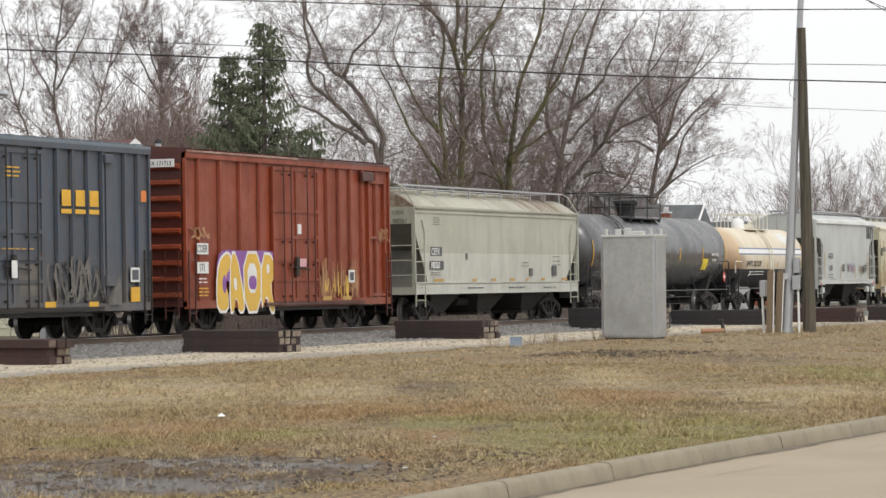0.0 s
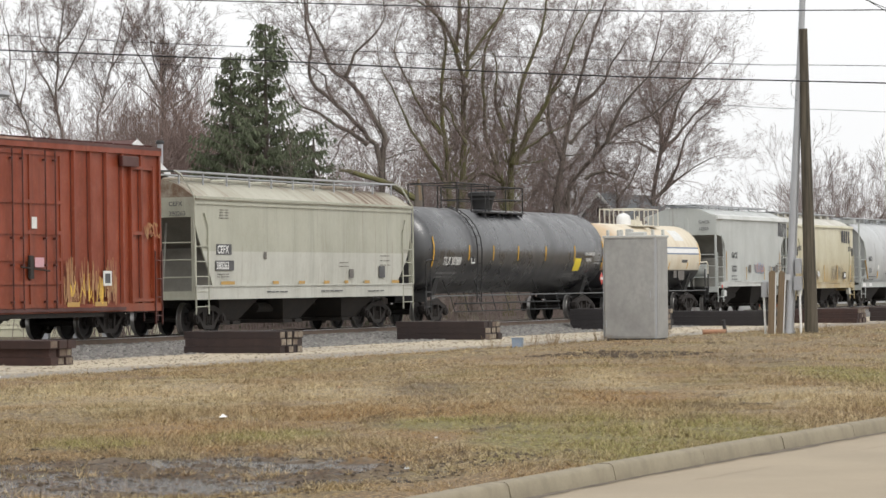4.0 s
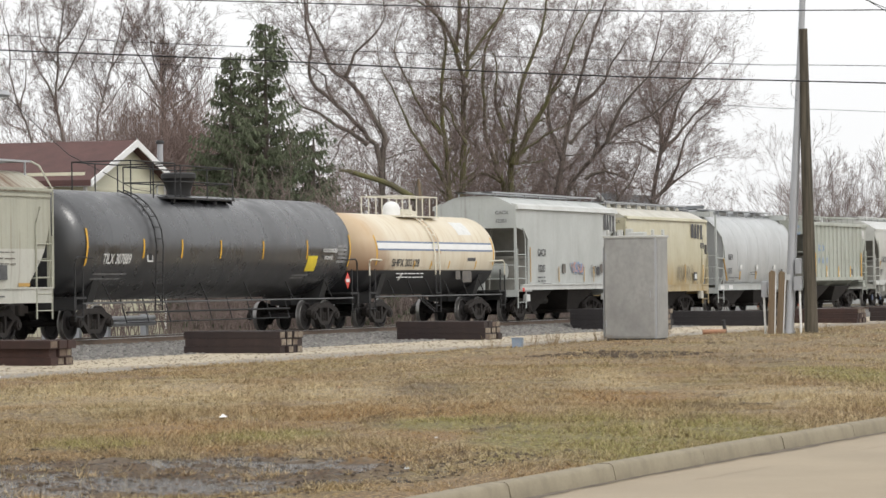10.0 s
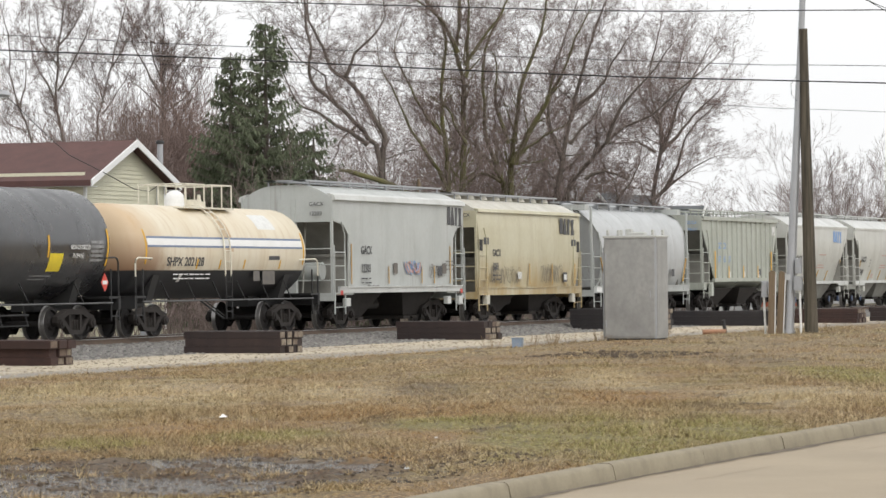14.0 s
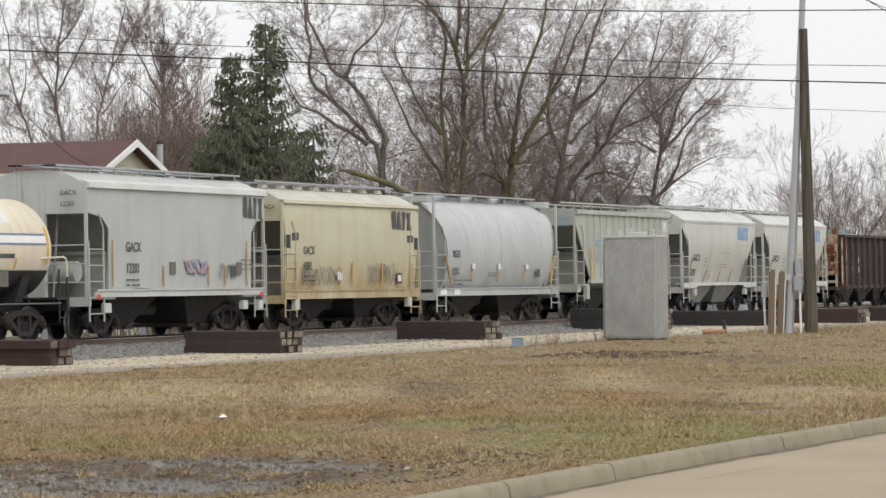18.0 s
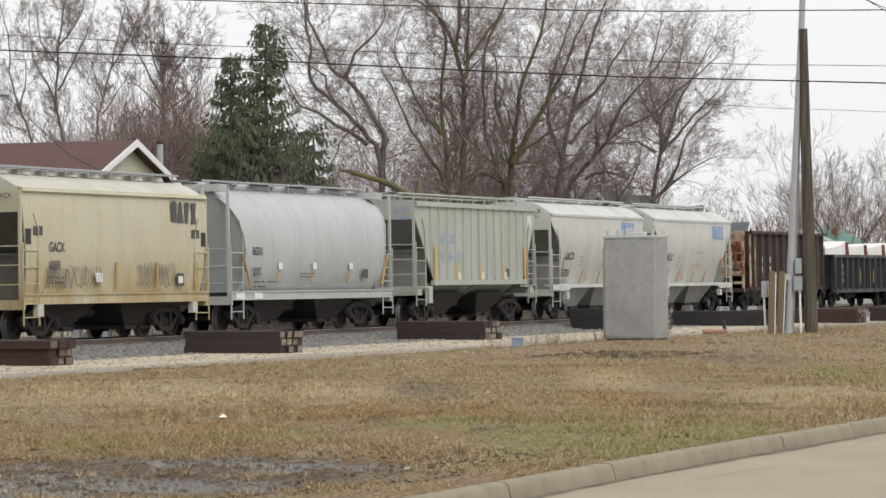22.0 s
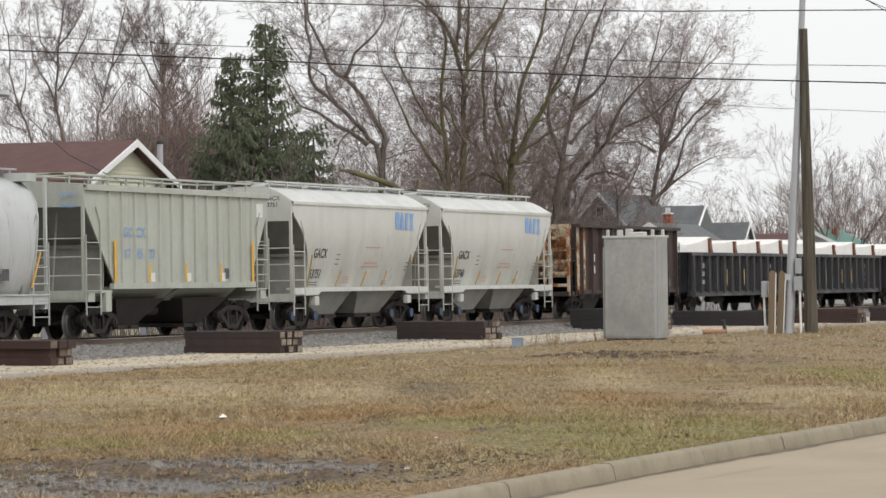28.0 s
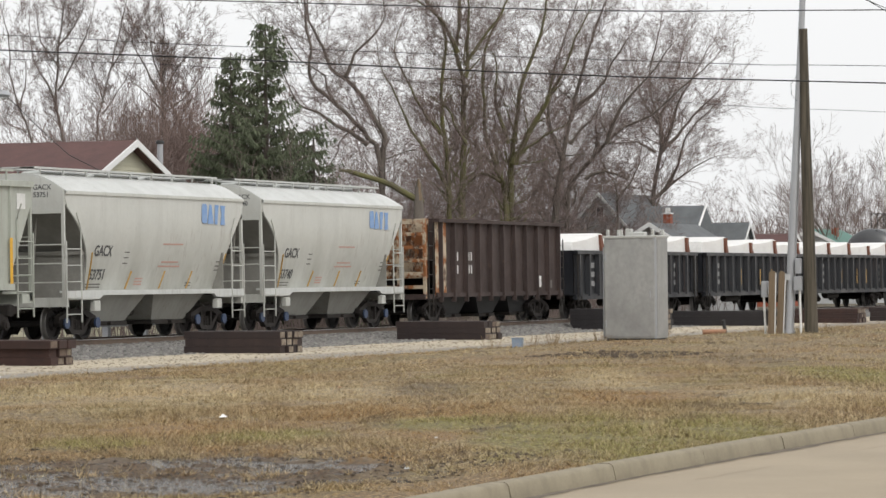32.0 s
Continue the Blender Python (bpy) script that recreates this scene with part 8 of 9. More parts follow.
# ---- trees ----
def prisms(segs, sides):
    """Tapered prisms for arrays of segments (p0, p1, r0, r1)."""
    p0, p1, r0, r1 = segs[:, 0:3], segs[:, 3:6], segs[:, 6], segs[:, 7]
    d = p1 - p0
    d /= np.linalg.norm(d, axis=1)[:, None] + 1e-9
    ref = np.where(np.abs(d[:, 2:3]) < 0.9, np.array([[0.0, 0, 1]]), np.array([[1.0, 0, 0]]))
    a = np.cross(d, ref)
    a /= np.linalg.norm(a, axis=1)[:, None] + 1e-9
    b = np.cross(d, a)
    ang = 2 * np.pi * np.arange(sides) / sides
    ring = a[:, None, :] * np.cos(ang)[None, :, None] + b[:, None, :] * np.sin(ang)[None, :, None]
    v = np.concatenate([p0[:, None] + ring * r0[:, None, None], p1[:, None] + ring * r1[:, None, None]], 1)
    n = len(segs)
    k = np.arange(sides)
    q = np.stack([k, (k + 1) % sides, (k + 1) % sides + sides, k + sides], 1)
    f = q[None] + (np.arange(n) * 2 * sides)[:, None, None]
    return v.reshape(-1, 3), f.reshape(-1, 4)


def seg_part(name, segs, sides, material, parent, label=""):
    v, f = prisms(np.array(segs), sides)
    me = bpy.data.meshes.new(name)
    me.from_pydata(v.tolist(), [], f.tolist())
    me.materials.append(material)
    me.polygons.foreach_set("use_smooth", [sides > 3] * len(me.polygons))
    ob = new(name, me)
    ob.parent = parent
    if label:
        ob["label"] = label
    return ob


def bare_tree(seed, height, r0, stems, kids, spread=0.8, limb_droop=0.0, trunk=0.25, bark=None, twig=None, label="bare deciduous tree in late winter", limb_share=0.5, thin=0.0085, wiggle=0.21, rise=0.0):
    """stems: list of (lean x, lean y, share of the height, start height share); kids: children at each level."""
    rnd = random.Random(seed)
    wood, twigs = [], []

    def tilt(d, amount):
        a = rnd.uniform(0, 2 * math.pi)
        ref = Vector((0, 0, 1)) if abs(d.z) < 0.9 else Vector((1, 0, 0))
        u = d.cross(ref).normalized()
        w = d.cross(u)
        return (d * math.cos(amount) + (u * math.cos(a) + w * math.sin(a)) * math.sin(amount)).normalized()

    def branch(p, d, length, r, level):
        n = (7, 6, 4, 3, 2, 2)[min(level, 5)]
        step = length / n
        pts = [(p.copy(), r, d.copy())]
        for i in range(n):
            up = (0.06, 0.07, 0.04, 0.03, 0.02, 0.02)[min(level, 5)] + (rise if level else 0.0)
            d = (d + Vector((rnd.gauss(0, wiggle), rnd.gauss(0, wiggle), rnd.gauss(0, wiggle * 0.8) + up - (limb_droop if level == 1 else 0)))).normalized()
            q = p + d * step
            rr = max(thin * 0.7, r * (1 - 0.72 * (i + 1) / n))
            r_prev = max(thin * 0.7, r * (1 - 0.72 * i / n))
            (twigs if r_prev < 0.030 else wood).append((*p, *q, r_prev, rr))
            p = q
            pts.append((p.copy(), rr, d.copy()))
        if level >= len(kids):
            return pts
        m = kids[level]
        for k in range(m):
            f = (0.30 if level else trunk) + (1.0 - (0.30 if level else trunk)) * (k + rnd.uniform(0.2, 0.9)) / m
            i = min(int(f * n), n - 1)
            g = f * n - i
            a, ra, da = pts[i]
            b, rb, _ = pts[i + 1]
            o = a.lerp(b, g)
            rc = (ra + (rb - ra) * g) * rnd.uniform(0.36, 0.60)
            branch(o, tilt(da, rnd.uniform(0.55, 1.15) * spread * (1.0 if level else 1.15)), length * rnd.uniform(0.46, 0.74) * (1.0 - 0.30 * f if level else 1.0), max(thin, rc), level + 1)
        return pts

    spine = []
    for lx, ly, share, start in stems:
        d = Vector((lx, ly, 1)).normalized()
        o = Vector((rnd.uniform(-0.12, 0.12) * (len(stems) > 1), rnd.uniform(-0.12, 0.12), -0.1))
        if start and spine:
            o = min((p for p, _, _ in spine), key=lambda p: abs(p.z - start * height)).copy()
        got = branch(o, d, height * share * 0.64, r0 * (1.0 if not spine else 0.62), 0)
        spine = spine or got
    tr = tagged(new("tree"), label, "tree", "bare trees behind the railway")
    seg_part("trunk", wood, 6, bark or M_BARK, tr, "rough grey trunk and limbs")
    seg_part("crown", twigs, 3, twig or M_TWIG, tr, "fine bare twigs")
    return tr


def put(tr, right, ahead, turn=0.0, size=1.0):
    q = plan(right, ahead, 0.0)
    tr.matrix_basis = pose(q.x, q.y, 0.0, 0, 0, turn)
    return tr


def world_lean(side, away):
    v = RIGHT * side + AHEAD * away
    return v.x, v.y


def L(side, away, share, start=0.0):
    return (*world_lean(side, away), share, start)


def guided_tree(seed, right, ahead, limbs, bark, twig, label, thin=0.0062, rich=1.0, reach=1.0, wig=0.17, up=0.06):
    """limbs: (radius at foot, at tip, drift in depth, waypoints of side and height from the eye's line)."""
    rnd = random.Random(seed)
    thin *= 0.78
    boughs, twigs = [], []

    def tilt(d, amount):
        a = rnd.uniform(0, 2 * math.pi)
        ref = Vector((0, 0, 1)) if abs(d.z) < 0.9 else Vector((1, 0, 0))
        u = d.cross(ref).normalized()
        return (d * math.cos(amount) + (u * math.cos(a) + d.cross(u) * math.sin(a)) * math.sin(amount)).normalized()

    def shoot(p, d, length, r, level):
        n = (6, 4, 3, 2)[level]
        step = length / n
        pts = [p]
        for i in range(n):
            d = (d + Vector((rnd.gauss(0, wig), rnd.gauss(0, wig), rnd.gauss(0, wig * 0.9) + up * (1 - 0.25 * level)))).normalized()
            q = p + d * step
            ra, rb = max(thin, r * (1 - 0.75 * i / n)), max(thin * 0.7, r * (1 - 0.75 * (i + 1) / n))
            (twigs if ra < 0.026 else boughs[-1]).append((*p, *q, ra, rb))
            p = q
            pts.append(p)
        if level == 3:
            return
        for k in range((6, 5, 5)[level]):
            f = (0.25 + 0.75 * (k + rnd.random()) / (6, 5, 5)[level]) * n
            i = min(int(f), n - 1)
            o = pts[i].lerp(pts[i + 1], f - i)
            shoot(o, tilt(d, rnd.uniform(0.4, 1.05)), length * rnd.uniform(0.34, 0.62), max(thin, r * 0.45), level + 1)

    for r0, r1, drift, way in limbs:
        boughs.append([])
        ctrl = [RIGHT * (x - right) + AHEAD * (drift * 0.5 * max(0.0, z - way[0][1])) + Vector((0, 0, z)) for x, z in way]
        pts = []
        for i in range(len(ctrl) - 1):
            a, b = ctrl[max(i - 1, 0)], ctrl[i]
            c, e = ctrl[i + 1], ctrl[min(i + 2, len(ctrl) - 1)]
            m = max(2, int((c - b).length / 0.45))
            for j in range(m):
                t = j / m
                pts.append(0.5 * (2 * b + (c - a) * t + (2 * a - 5 * b + 4 * c - e) * t * t + (3 * b - a - 3 * c + e) * t ** 3))
        pts.append(ctrl[-1])
        n = len(pts) - 1
        pts = [p + Vector((rnd.gauss(0, 0.03), rnd.gauss(0, 0.03), rnd.gauss(0, 0.02))) * min(1.0, 0.25 + 0.12 / r0 * 0.75) for p in pts]
        for i in range(n):
            ra, rb = r0 + (0.6 * r1 - r0) * (i / n) ** 0.55, r0 + (0.6 * r1 - r0) * ((i + 1) / n) ** 0.55
            boughs[-1].append((*pts[i], *pts[i + 1], ra, rb))
            if pts[i].z < 3.2:
                continue
            d = (pts[i + 1] - pts[i]).normalized()
            for _ in range(2 if rnd.random() < 0.80 * rich * (0.5 + i / n) else 1 if rnd.random() < 0.95 * rich else 0):
                shoot(pts[i], tilt(d, rnd.uniform(0.5, 1.15)), reach * rnd.uniform(0.9, 3.0) * (1.15 - 0.35 * i / n), max(0.010, min(0.042, rb * rnd.uniform(0.20, 0.45))), 0)
        shoot(pts[-1], (pts[-1] - pts[-3]).normalized(), 2.4 * reach, r1 * 0.6, 0)
    tr = tagged(new("tree"), label, "tree", "bare trees behind the railway")
    q = plan(right, ahead, 0.0)
    tr.matrix_basis = pose(q.x, q.y, 0.0)
    for k, segs in enumerate(boughs):
        seg_part("limb" if k else "trunk", segs, 7, bark, tr)
    seg_part("crown", twigs, 3, twig, tr, "fine bare twigs")
    return tr


# the great trees in the middle
guided_tree(51, -2.7, 145, [
    (0.25, 0.08, 0, [(-2.7, -0.2), (-2.7, 6.9), (-3.2, 8.0), (-3.8, 8.8), (-4.6, 9.6), (-5.5, 10.3), (-5.8, 11.0), (-5.7, 12.0), (-5.9, 12.8), (-6.0, 14.2)]),
    (0.18, 0.06, 0.25, [(-2.7, 6.7), (-2.5, 8.1), (-2.9, 8.8), (-3.5, 9.9), (-4.2, 10.7), (-4.9, 11.2), (-5.2, 12.1), (-5.6, 12.9), (-5.9, 13.7), (-5.8, 14.8)])] + [
    (0.13, 0.035, -0.3, [(-3.2, 7.8), (-4.1, 8.4), (-5.0, 8.9), (-5.5, 9.3), (-6.2, 9.5), (-6.7, 10.4), (-7.2, 11.5)]),
    (0.10, 0.03, 0.3, [(-4.2, 10.8), (-3.8, 11.8), (-2.9, 12.7), (-2.5, 13.5), (-2.6, 14.5)]),
    (0.08, 0.03, -0.2, [(-4.6, 9.6), (-5.0, 10.2), (-5.1, 10.8), (-6.1, 11.5), (-6.8, 12.5)]),
    (0.07, 0.03, -0.4, [(-3.7, 8.7), (-4.3, 8.2), (-4.6, 7.5), (-5.1, 6.7)])], M_BARK, M_TWIG, "great bare tree with a leaning forked trunk", 0.0054, 0.75)
guided_tree(52, 0.3, 155, [
    (0.25, 0.08, 0, [(0.3, -0.2), (0.3, 5.3), (0.2, 7.7), (0.0, 9.5), (0.0, 11.0), (0.2, 13.2), (-0.2, 14.2), (-1.0, 15.3)]),
    (0.31, 0.12, 0.15, [(0.9, -0.2), (0.9, 5.3), (1.0, 7.7), (1.0, 9.5), (1.0, 11.3), (0.7, 12.5), (0.8, 13.8), (0.9, 15.4)]),
    (0.15, 0.05, -0.2, [(0.7, 12.5), (0.1, 13.9), (-0.5, 14.5), (-1.6, 15.2)])] + [
    (0.13, 0.06, 0.3, [(1.1, 11.3), (1.2, 13.1), (1.3, 15.0), (1.3, 15.7)]),
    (0.14, 0.03, -0.3, [(0.4, 5.7), (-0.2, 7.0), (-0.8, 7.9), (-1.4, 8.8), (-1.9, 9.9), (-2.4, 11.0), (-2.8, 11.7), (-3.0, 12.8)]),
    (0.11, 0.03, 0.3, [(0.0, 8.7), (-0.7, 9.5), (-1.2, 10.4), (-1.8, 11.5), (-2.2, 12.6), (-1.9, 14.0)]),
    (0.09, 0.03, -0.3, [(1.1, 8.2), (0.6, 9.2), (0.2, 9.9), (-0.6, 10.5)]),
    (0.13, 0.05, 0.2, [(1.1, 11.9), (2.1, 13.4), (2.8, 14.3), (3.2, 15.3)])], M_MOSS, M_TWIG, "tall bare tree with mossy green stems", 0.0056, 1.05)
guided_tree(53, 3.2, 162, [
    (0.27, 0.07, 0, [(3.1, -0.2), (3.1, 5.4), (2.7, 7.2), (2.1, 9.0), (2.1, 10.5), (2.0, 11.5), (2.1, 13.0), (2.6, 14.3), (3.2, 15.5), (3.5, 16.3)]),
    (0.36, 0.08, 0.1, [(3.3, -0.2), (3.3, 5.4), (3.4, 8.0), (3.7, 9.9), (3.8, 11.1), (4.2, 12.2), (4.9, 14.0), (5.2, 15.8)])] + [
    (0.21, 0.05, -0.2, [(3.5, 7.5), (4.2, 9.0), (4.8, 10.0), (5.5, 11.2), (6.0, 12.1), (6.5, 13.6), (7.3, 15.0)]),
    (0.12, 0.04, 0.3, [(3.4, 7.7), (4.6, 8.6), (5.4, 9.1), (6.2, 9.5)]),
    (0.10, 0.03, 0.3, [(2.4, 7.7), (1.5, 8.5), (0.9, 9.2), (0.4, 10.3)]),
    (0.12, 0.04, -0.2, [(3.1, 6.5), (1.9, 7.1), (1.3, 6.6), (0.7, 7.5)]),
    (0.14, 0.04, 0.25, [(3.2, 8.5), (2.9, 9.6), (2.6, 10.7), (2.7, 12.4), (2.1, 13.6)])], M_MOSS, M_TWIG, "tall bare tree with mossy green stems", 0.0056, 1.05)
guided_tree(54, 5.8, 170, [
    (0.38, 0.08, 0, [(5.6, -0.2), (5.8, 5.6), (6.1, 7.6), (6.4, 9.3), (6.8, 11.0), (7.2, 12.5), (7.7, 14.2), (8.3, 15.8)]),
    (0.25, 0.06, 0.2, [(6.3, -0.2), (6.4, 5.6), (6.6, 6.7), (7.4, 7.7), (8.4, 8.8), (9.4, 9.7), (10.8, 10.3), (11.8, 11.2), (12.6, 11.9), (13.5, 12.6)])] + [
    (0.15, 0.05, -0.2, [(8.4, 8.8), (9.0, 10.3), (9.8, 11.4), (10.6, 12.2), (11.3, 13.2)]),
    (0.18, 0.05, 0.3, [(6.2, 8.0), (5.5, 9.8), (5.6, 11.8), (6.3, 14.1), (6.8, 15.6)]),
    (0.14, 0.04, -0.2, [(6.8, 10.6), (8.1, 11.7), (8.8, 13.0), (9.7, 14.4)]),
    (0.11, 0.03, 0.25, [(6.5, 8.8), (7.6, 10.0), (8.1, 10.9), (8.4, 11.9)]),
    (0.11, 0.03, 0.2, [(7.2, 7.0), (8.4, 7.4), (9.4, 7.0), (9.9, 7.7)])], M_BARK, M_TWIG, "bare tree with one long arching limb", 0.0056, 1.15)
guided_tree(57, 9.0, 176, [
    (0.17, 0.04, 0.1, [(9.0, -0.2), (9.3, 5.6), (9.1, 7.0), (8.4, 8.2), (8.3, 9.4)]),
    (0.09, 0.03, 0.2, [(9.2, 6.0), (10.2, 7.4), (10.6, 8.8)])], M_BARK, M_TWIG, "small bare tree with a crooked stem", 0.0060, 0.9, 0.8)
guided_tree(55, 11.7, 185, [
    (0.31, 0.06, 0, [(11.6, -0.2), (11.7, 5.9), (12.0, 8.0), (12.2, 9.3), (12.1, 10.8), (11.7, 11.9), (11.6, 13.4), (12.0, 15.1)]),
    (0.16, 0.04, 0.2, [(12.1, 8.8), (13.1, 9.8), (14.0, 10.9), (14.7, 11.6), (15.5, 12.3)]),
    (0.16, 0.04, -0.2, [(11.7, 6.3), (12.5, 6.9), (13.1, 8.2), (13.4, 9.3), (13.9, 10.2), (15.0, 11.3)])] + [
    (0.10, 0.03, 0.2, [(12.4, 6.8), (14.0, 8.0), (15.3, 8.7)]),
    (0.15, 0.04, -0.3, [(12.3, 9.1), (13.0, 10.8), (13.1, 11.6), (14.0, 13.1), (14.7, 14.5)]),
    (0.13, 0.04, 0.1, [(12.2, 9.3), (12.3, 11.1), (13.0, 12.8), (13.5, 14.8)]),
    (0.10, 0.03, 0.3, [(11.9, 8.9), (10.8, 9.5), (9.4, 9.4), (8.5, 9.5)]),
    (0.12, 0.04, 0.2, [(12.1, 10.5), (11.3, 11.6), (10.9, 12.8), (10.6, 14.1)])], M_BARK, M_TWIGRED, "bare spreading tree beside the grey house", 0.0060, 0.85)
put(bare_tree(16, 13.5, 0.20, [L(0.0, 0, 1.0), L(0.3, 0.1, 0.8, 0.15), L(-0.3, 0.1, 0.8, 0.18)], (8, 6, 5, 2), 0.85, twig=M_TWIGRED, wiggle=0.16, thin=0.0055), 7.6, 190)
put(bare_tree(18, 15.0, 0.20, [L(0.0, 0, 1.0), L(0.25, 0.1, 0.85, 0.15), L(-0.3, 0.1, 0.85, 0.18)], (9, 7, 5, 2), 0.85, wiggle=0.16, thin=0.0055), 5.0, 192)
put(bare_tree(19, 13.0, 0.16, [L(0.0, 0, 1.0), L(0.35, 0.1, 0.85, 0.10), L(-0.4, 0.1, 0.85, 0.12)], (9, 7, 5, 2), 0.85, wiggle=0.16, thin=0.0055), -2.4, 178)
put(bare_tree(17, 16.0, 0.22, [L(0.0, 0, 1.0), L(0.25, 0.1, 0.85, 0.15), L(-0.3, 0.1, 0.85, 0.18)], (8, 6, 5, 2), 0.85, twig=M_TWIGRED, wiggle=0.16, thin=0.0055), 1.6, 185)
# trees behind the house
guided_tree(61, -17.2, 150, [
    (0.16, 0.05, 0, [(-17.0, -0.2), (-17.1, 7.4), (-17.4, 9.7), (-17.4, 11.2), (-17.3, 12.9), (-17.0, 14.7), (-16.9, 15.5)]),
    (0.08, 0.03, 0.2, [(-17.4, 9.7), (-17.9, 10.9), (-18.5, 12.1), (-18.7, 13.3)]),
    (0.07, 0.03, -0.2, [(-17.4, 10.5), (-16.7, 11.7), (-16.1, 12.9), (-15.8, 13.8)]),
    (0.06, 0.02, -0.1, [(-17.3, 11.6), (-18.1, 12.8), (-18.3, 14.0)]),
    (0.06, 0.02, 0.2, [(-17.3, 12.6), (-16.5, 13.6), (-16.2, 14.7)])], M_BARK, M_TWIG, "straight bare tree behind the house", 0.0068, 0.50, 0.75, 0.10, 0.14)
guided_tree(62, -12.8, 152, [
    (0.15, 0.05, 0, [(-12.8, -0.2), (-12.8, 7.5), (-12.8, 10.4), (-12.8, 12.2), (-12.7, 13.2)]),
    (0.07, 0.03, 0.2, [(-12.8, 10.3), (-13.6, 11.7), (-14.1, 12.7), (-14.2, 13.1)]),
    (0.07, 0.03, -0.2, [(-12.8, 10.4), (-12.0, 11.8), (-11.3, 12.5)]),
    (0.06, 0.03, 0.1, [(-12.8, 11.0), (-13.3, 12.4), (-13.4, 13.2)]),
    (0.06, 0.03, -0.1, [(-12.8, 11.3), (-12.3, 12.5), (-11.9, 13.1)]),
    (0.06, 0.03, 0.2, [(-12.8, 9.6), (-11.7, 10.4), (-11.0, 11.3)]),
    (0.05, 0.03, -0.2, [(-12.8, 9.7), (-13.8, 10.8), (-14.5, 11.3)])], M_BARK, M_TWIG, "bare tree with an upswept fan of limbs", 0.0068, 0.70, 0.62, 0.09, 0.16)
guided_tree(63, -18.4, 146, [
    (0.13, 0.04, 0, [(-17.7, -0.2), (-18.0, 7.3), (-18.6, 9.6), (-19.0, 11.2), (-19.0, 12.3), (-19.2, 13.3)]),
    (0.05, 0.025, 0.2, [(-18.6, 9.6), (-18.3, 11.0), (-18.4, 11.8)]),
    (0.05, 0.025, -0.2, [(-18.3, 8.5), (-18.9, 8.8), (-19.4, 9.3)])], M_BARK, M_TWIG, "slender bare tree leaning over the house roof", 0.0068, 0.50, 0.75, 0.10, 0.14)
guided_tree(64, -16.4, 158, [
    (0.12, 0.035, 0, [(-16.5, -0.2), (-16.5, 7.7), (-16.3, 9.9), (-15.7, 12.2), (-15.1, 14.8), (-14.8, 15.7)]),
    (0.05, 0.025, 0.2, [(-16.1, 10.4), (-16.5, 11.7), (-16.9, 12.8)]),
    (0.05, 0.025, -0.2, [(-15.7, 12.1), (-15.0, 13.3), (-14.5, 14.2)]),
    (0.05, 0.025, 0.1, [(-16.2, 9.9), (-15.4, 11.0), (-14.9, 11.9)])], M_BARK, M_TWIG, "slender bare tree behind the house", 0.0068, 0.50, 0.75, 0.10, 0.14)
guided_tree(65, -12.2, 156, [
    (0.10, 0.03, 0, [(-12.2, -0.2), (-12.3, 7.6), (-12.4, 9.2), (-11.8, 10.8), (-11.5, 11.7)]),
    (0.05, 0.025, 0.2, [(-12.3, 9.4), (-12.9, 10.5), (-13.1, 11.2)])], M_BARK, M_TWIG, "slender bare tree beside the spruces", 0.0068, 0.55, 0.75, 0.10, 0.14)
bush = put(bare_tree(25, 11.5, 0.09, [L(0.08 * k - 0.22, 0.08 * (k % 3 - 1), 0.80 + 0.08 * (k % 3)) for k in range(6)], (9, 7, 4), 0.60, wiggle=0.12, rise=0.01, thin=0.0095, twig=M_TWIGRED, bark=M_TWIGRED, label="dense reddish brown thicket of bare saplings"), -14.2, 142)
bush2 = put(bare_tree(26, 6.5, 0.08, [L(0.16 * k - 0.4, 0.1 * (k % 3 - 1), 0.8 + 0.07 * (k % 3)) for k in range(6)], (8, 6, 5), 0.7, label="thicket of bare brush"), -11.0, 148)
for k, (rt, ah, tn) in enumerate(((-9.4, 150, 200), (-17.4, 152, 140), (-19.5, 150, 40), (-15.9, 164, 20), (-1.0, 165, 30), (3.5, 175, 100), (-12.4, 158, 310), (5.6, 168, 60), (8.0, 170, 200), (10.4, 171, 320), (-3.2, 160, 85), (13.5, 190, 150), (0.6, 172, 10), (2.2, 168, 220), (4.4, 180, 140), (6.9, 176, 280), (9.3, 182, 15), (11.8, 178, 100), (-2.0, 170, 300), (-4.2, 166, 40))):
    q = plan(rt, ah, 0.0)
    copy_thing(bush2 if k else bush, pose(q.x, q.y, -0.4 * (k % 3), 0, 0, tn))
for rt, ah, tn, z in ((-12.6, 146, 70, -1.0), (-11.0, 149, 190, -2.0), (-15.9, 150, 300, -2.2), (-17.8, 148, 20, -3.4), (-9.6, 152, 130, -3.4)):
    q = plan(rt, ah, z)
    copy_thing(bush, pose(q.x, q.y, z, 0, 0, tn))
for rt, ah, tn, z in ((-15.3, 154, 15, -0.9), (-14.5, 158, 140, -0.2), (-13.7, 150, 250, -0.6), (-13.1, 160, 60, 0.0), (-12.2, 153, 330, -0.8), (-11.4, 158, 100, -1.0), (-10.6, 151, 215, -1.4), (-10.0, 160, 45, -2.2), (-18.9, 156, 70, -2.4), (-17.6, 160, 190, -2.6), (-16.6, 152, 280, -2.0)):
    q = plan(rt, ah, z)
    copy_thing(bush, pose(q.x, q.y, z, 0, 0, tn))
grove = put(bare_tree(27, 11.5, 0.10, [L(0.20 * k - 0.5, 0.1 * (k % 3 - 1), 0.75 + 0.08 * (k % 3)) for k in range(6)], (9, 7, 4, 2), 0.80, wiggle=0.16, thin=0.0070, label="crowded young bare trees between the great trunks"), 1.2, 178)
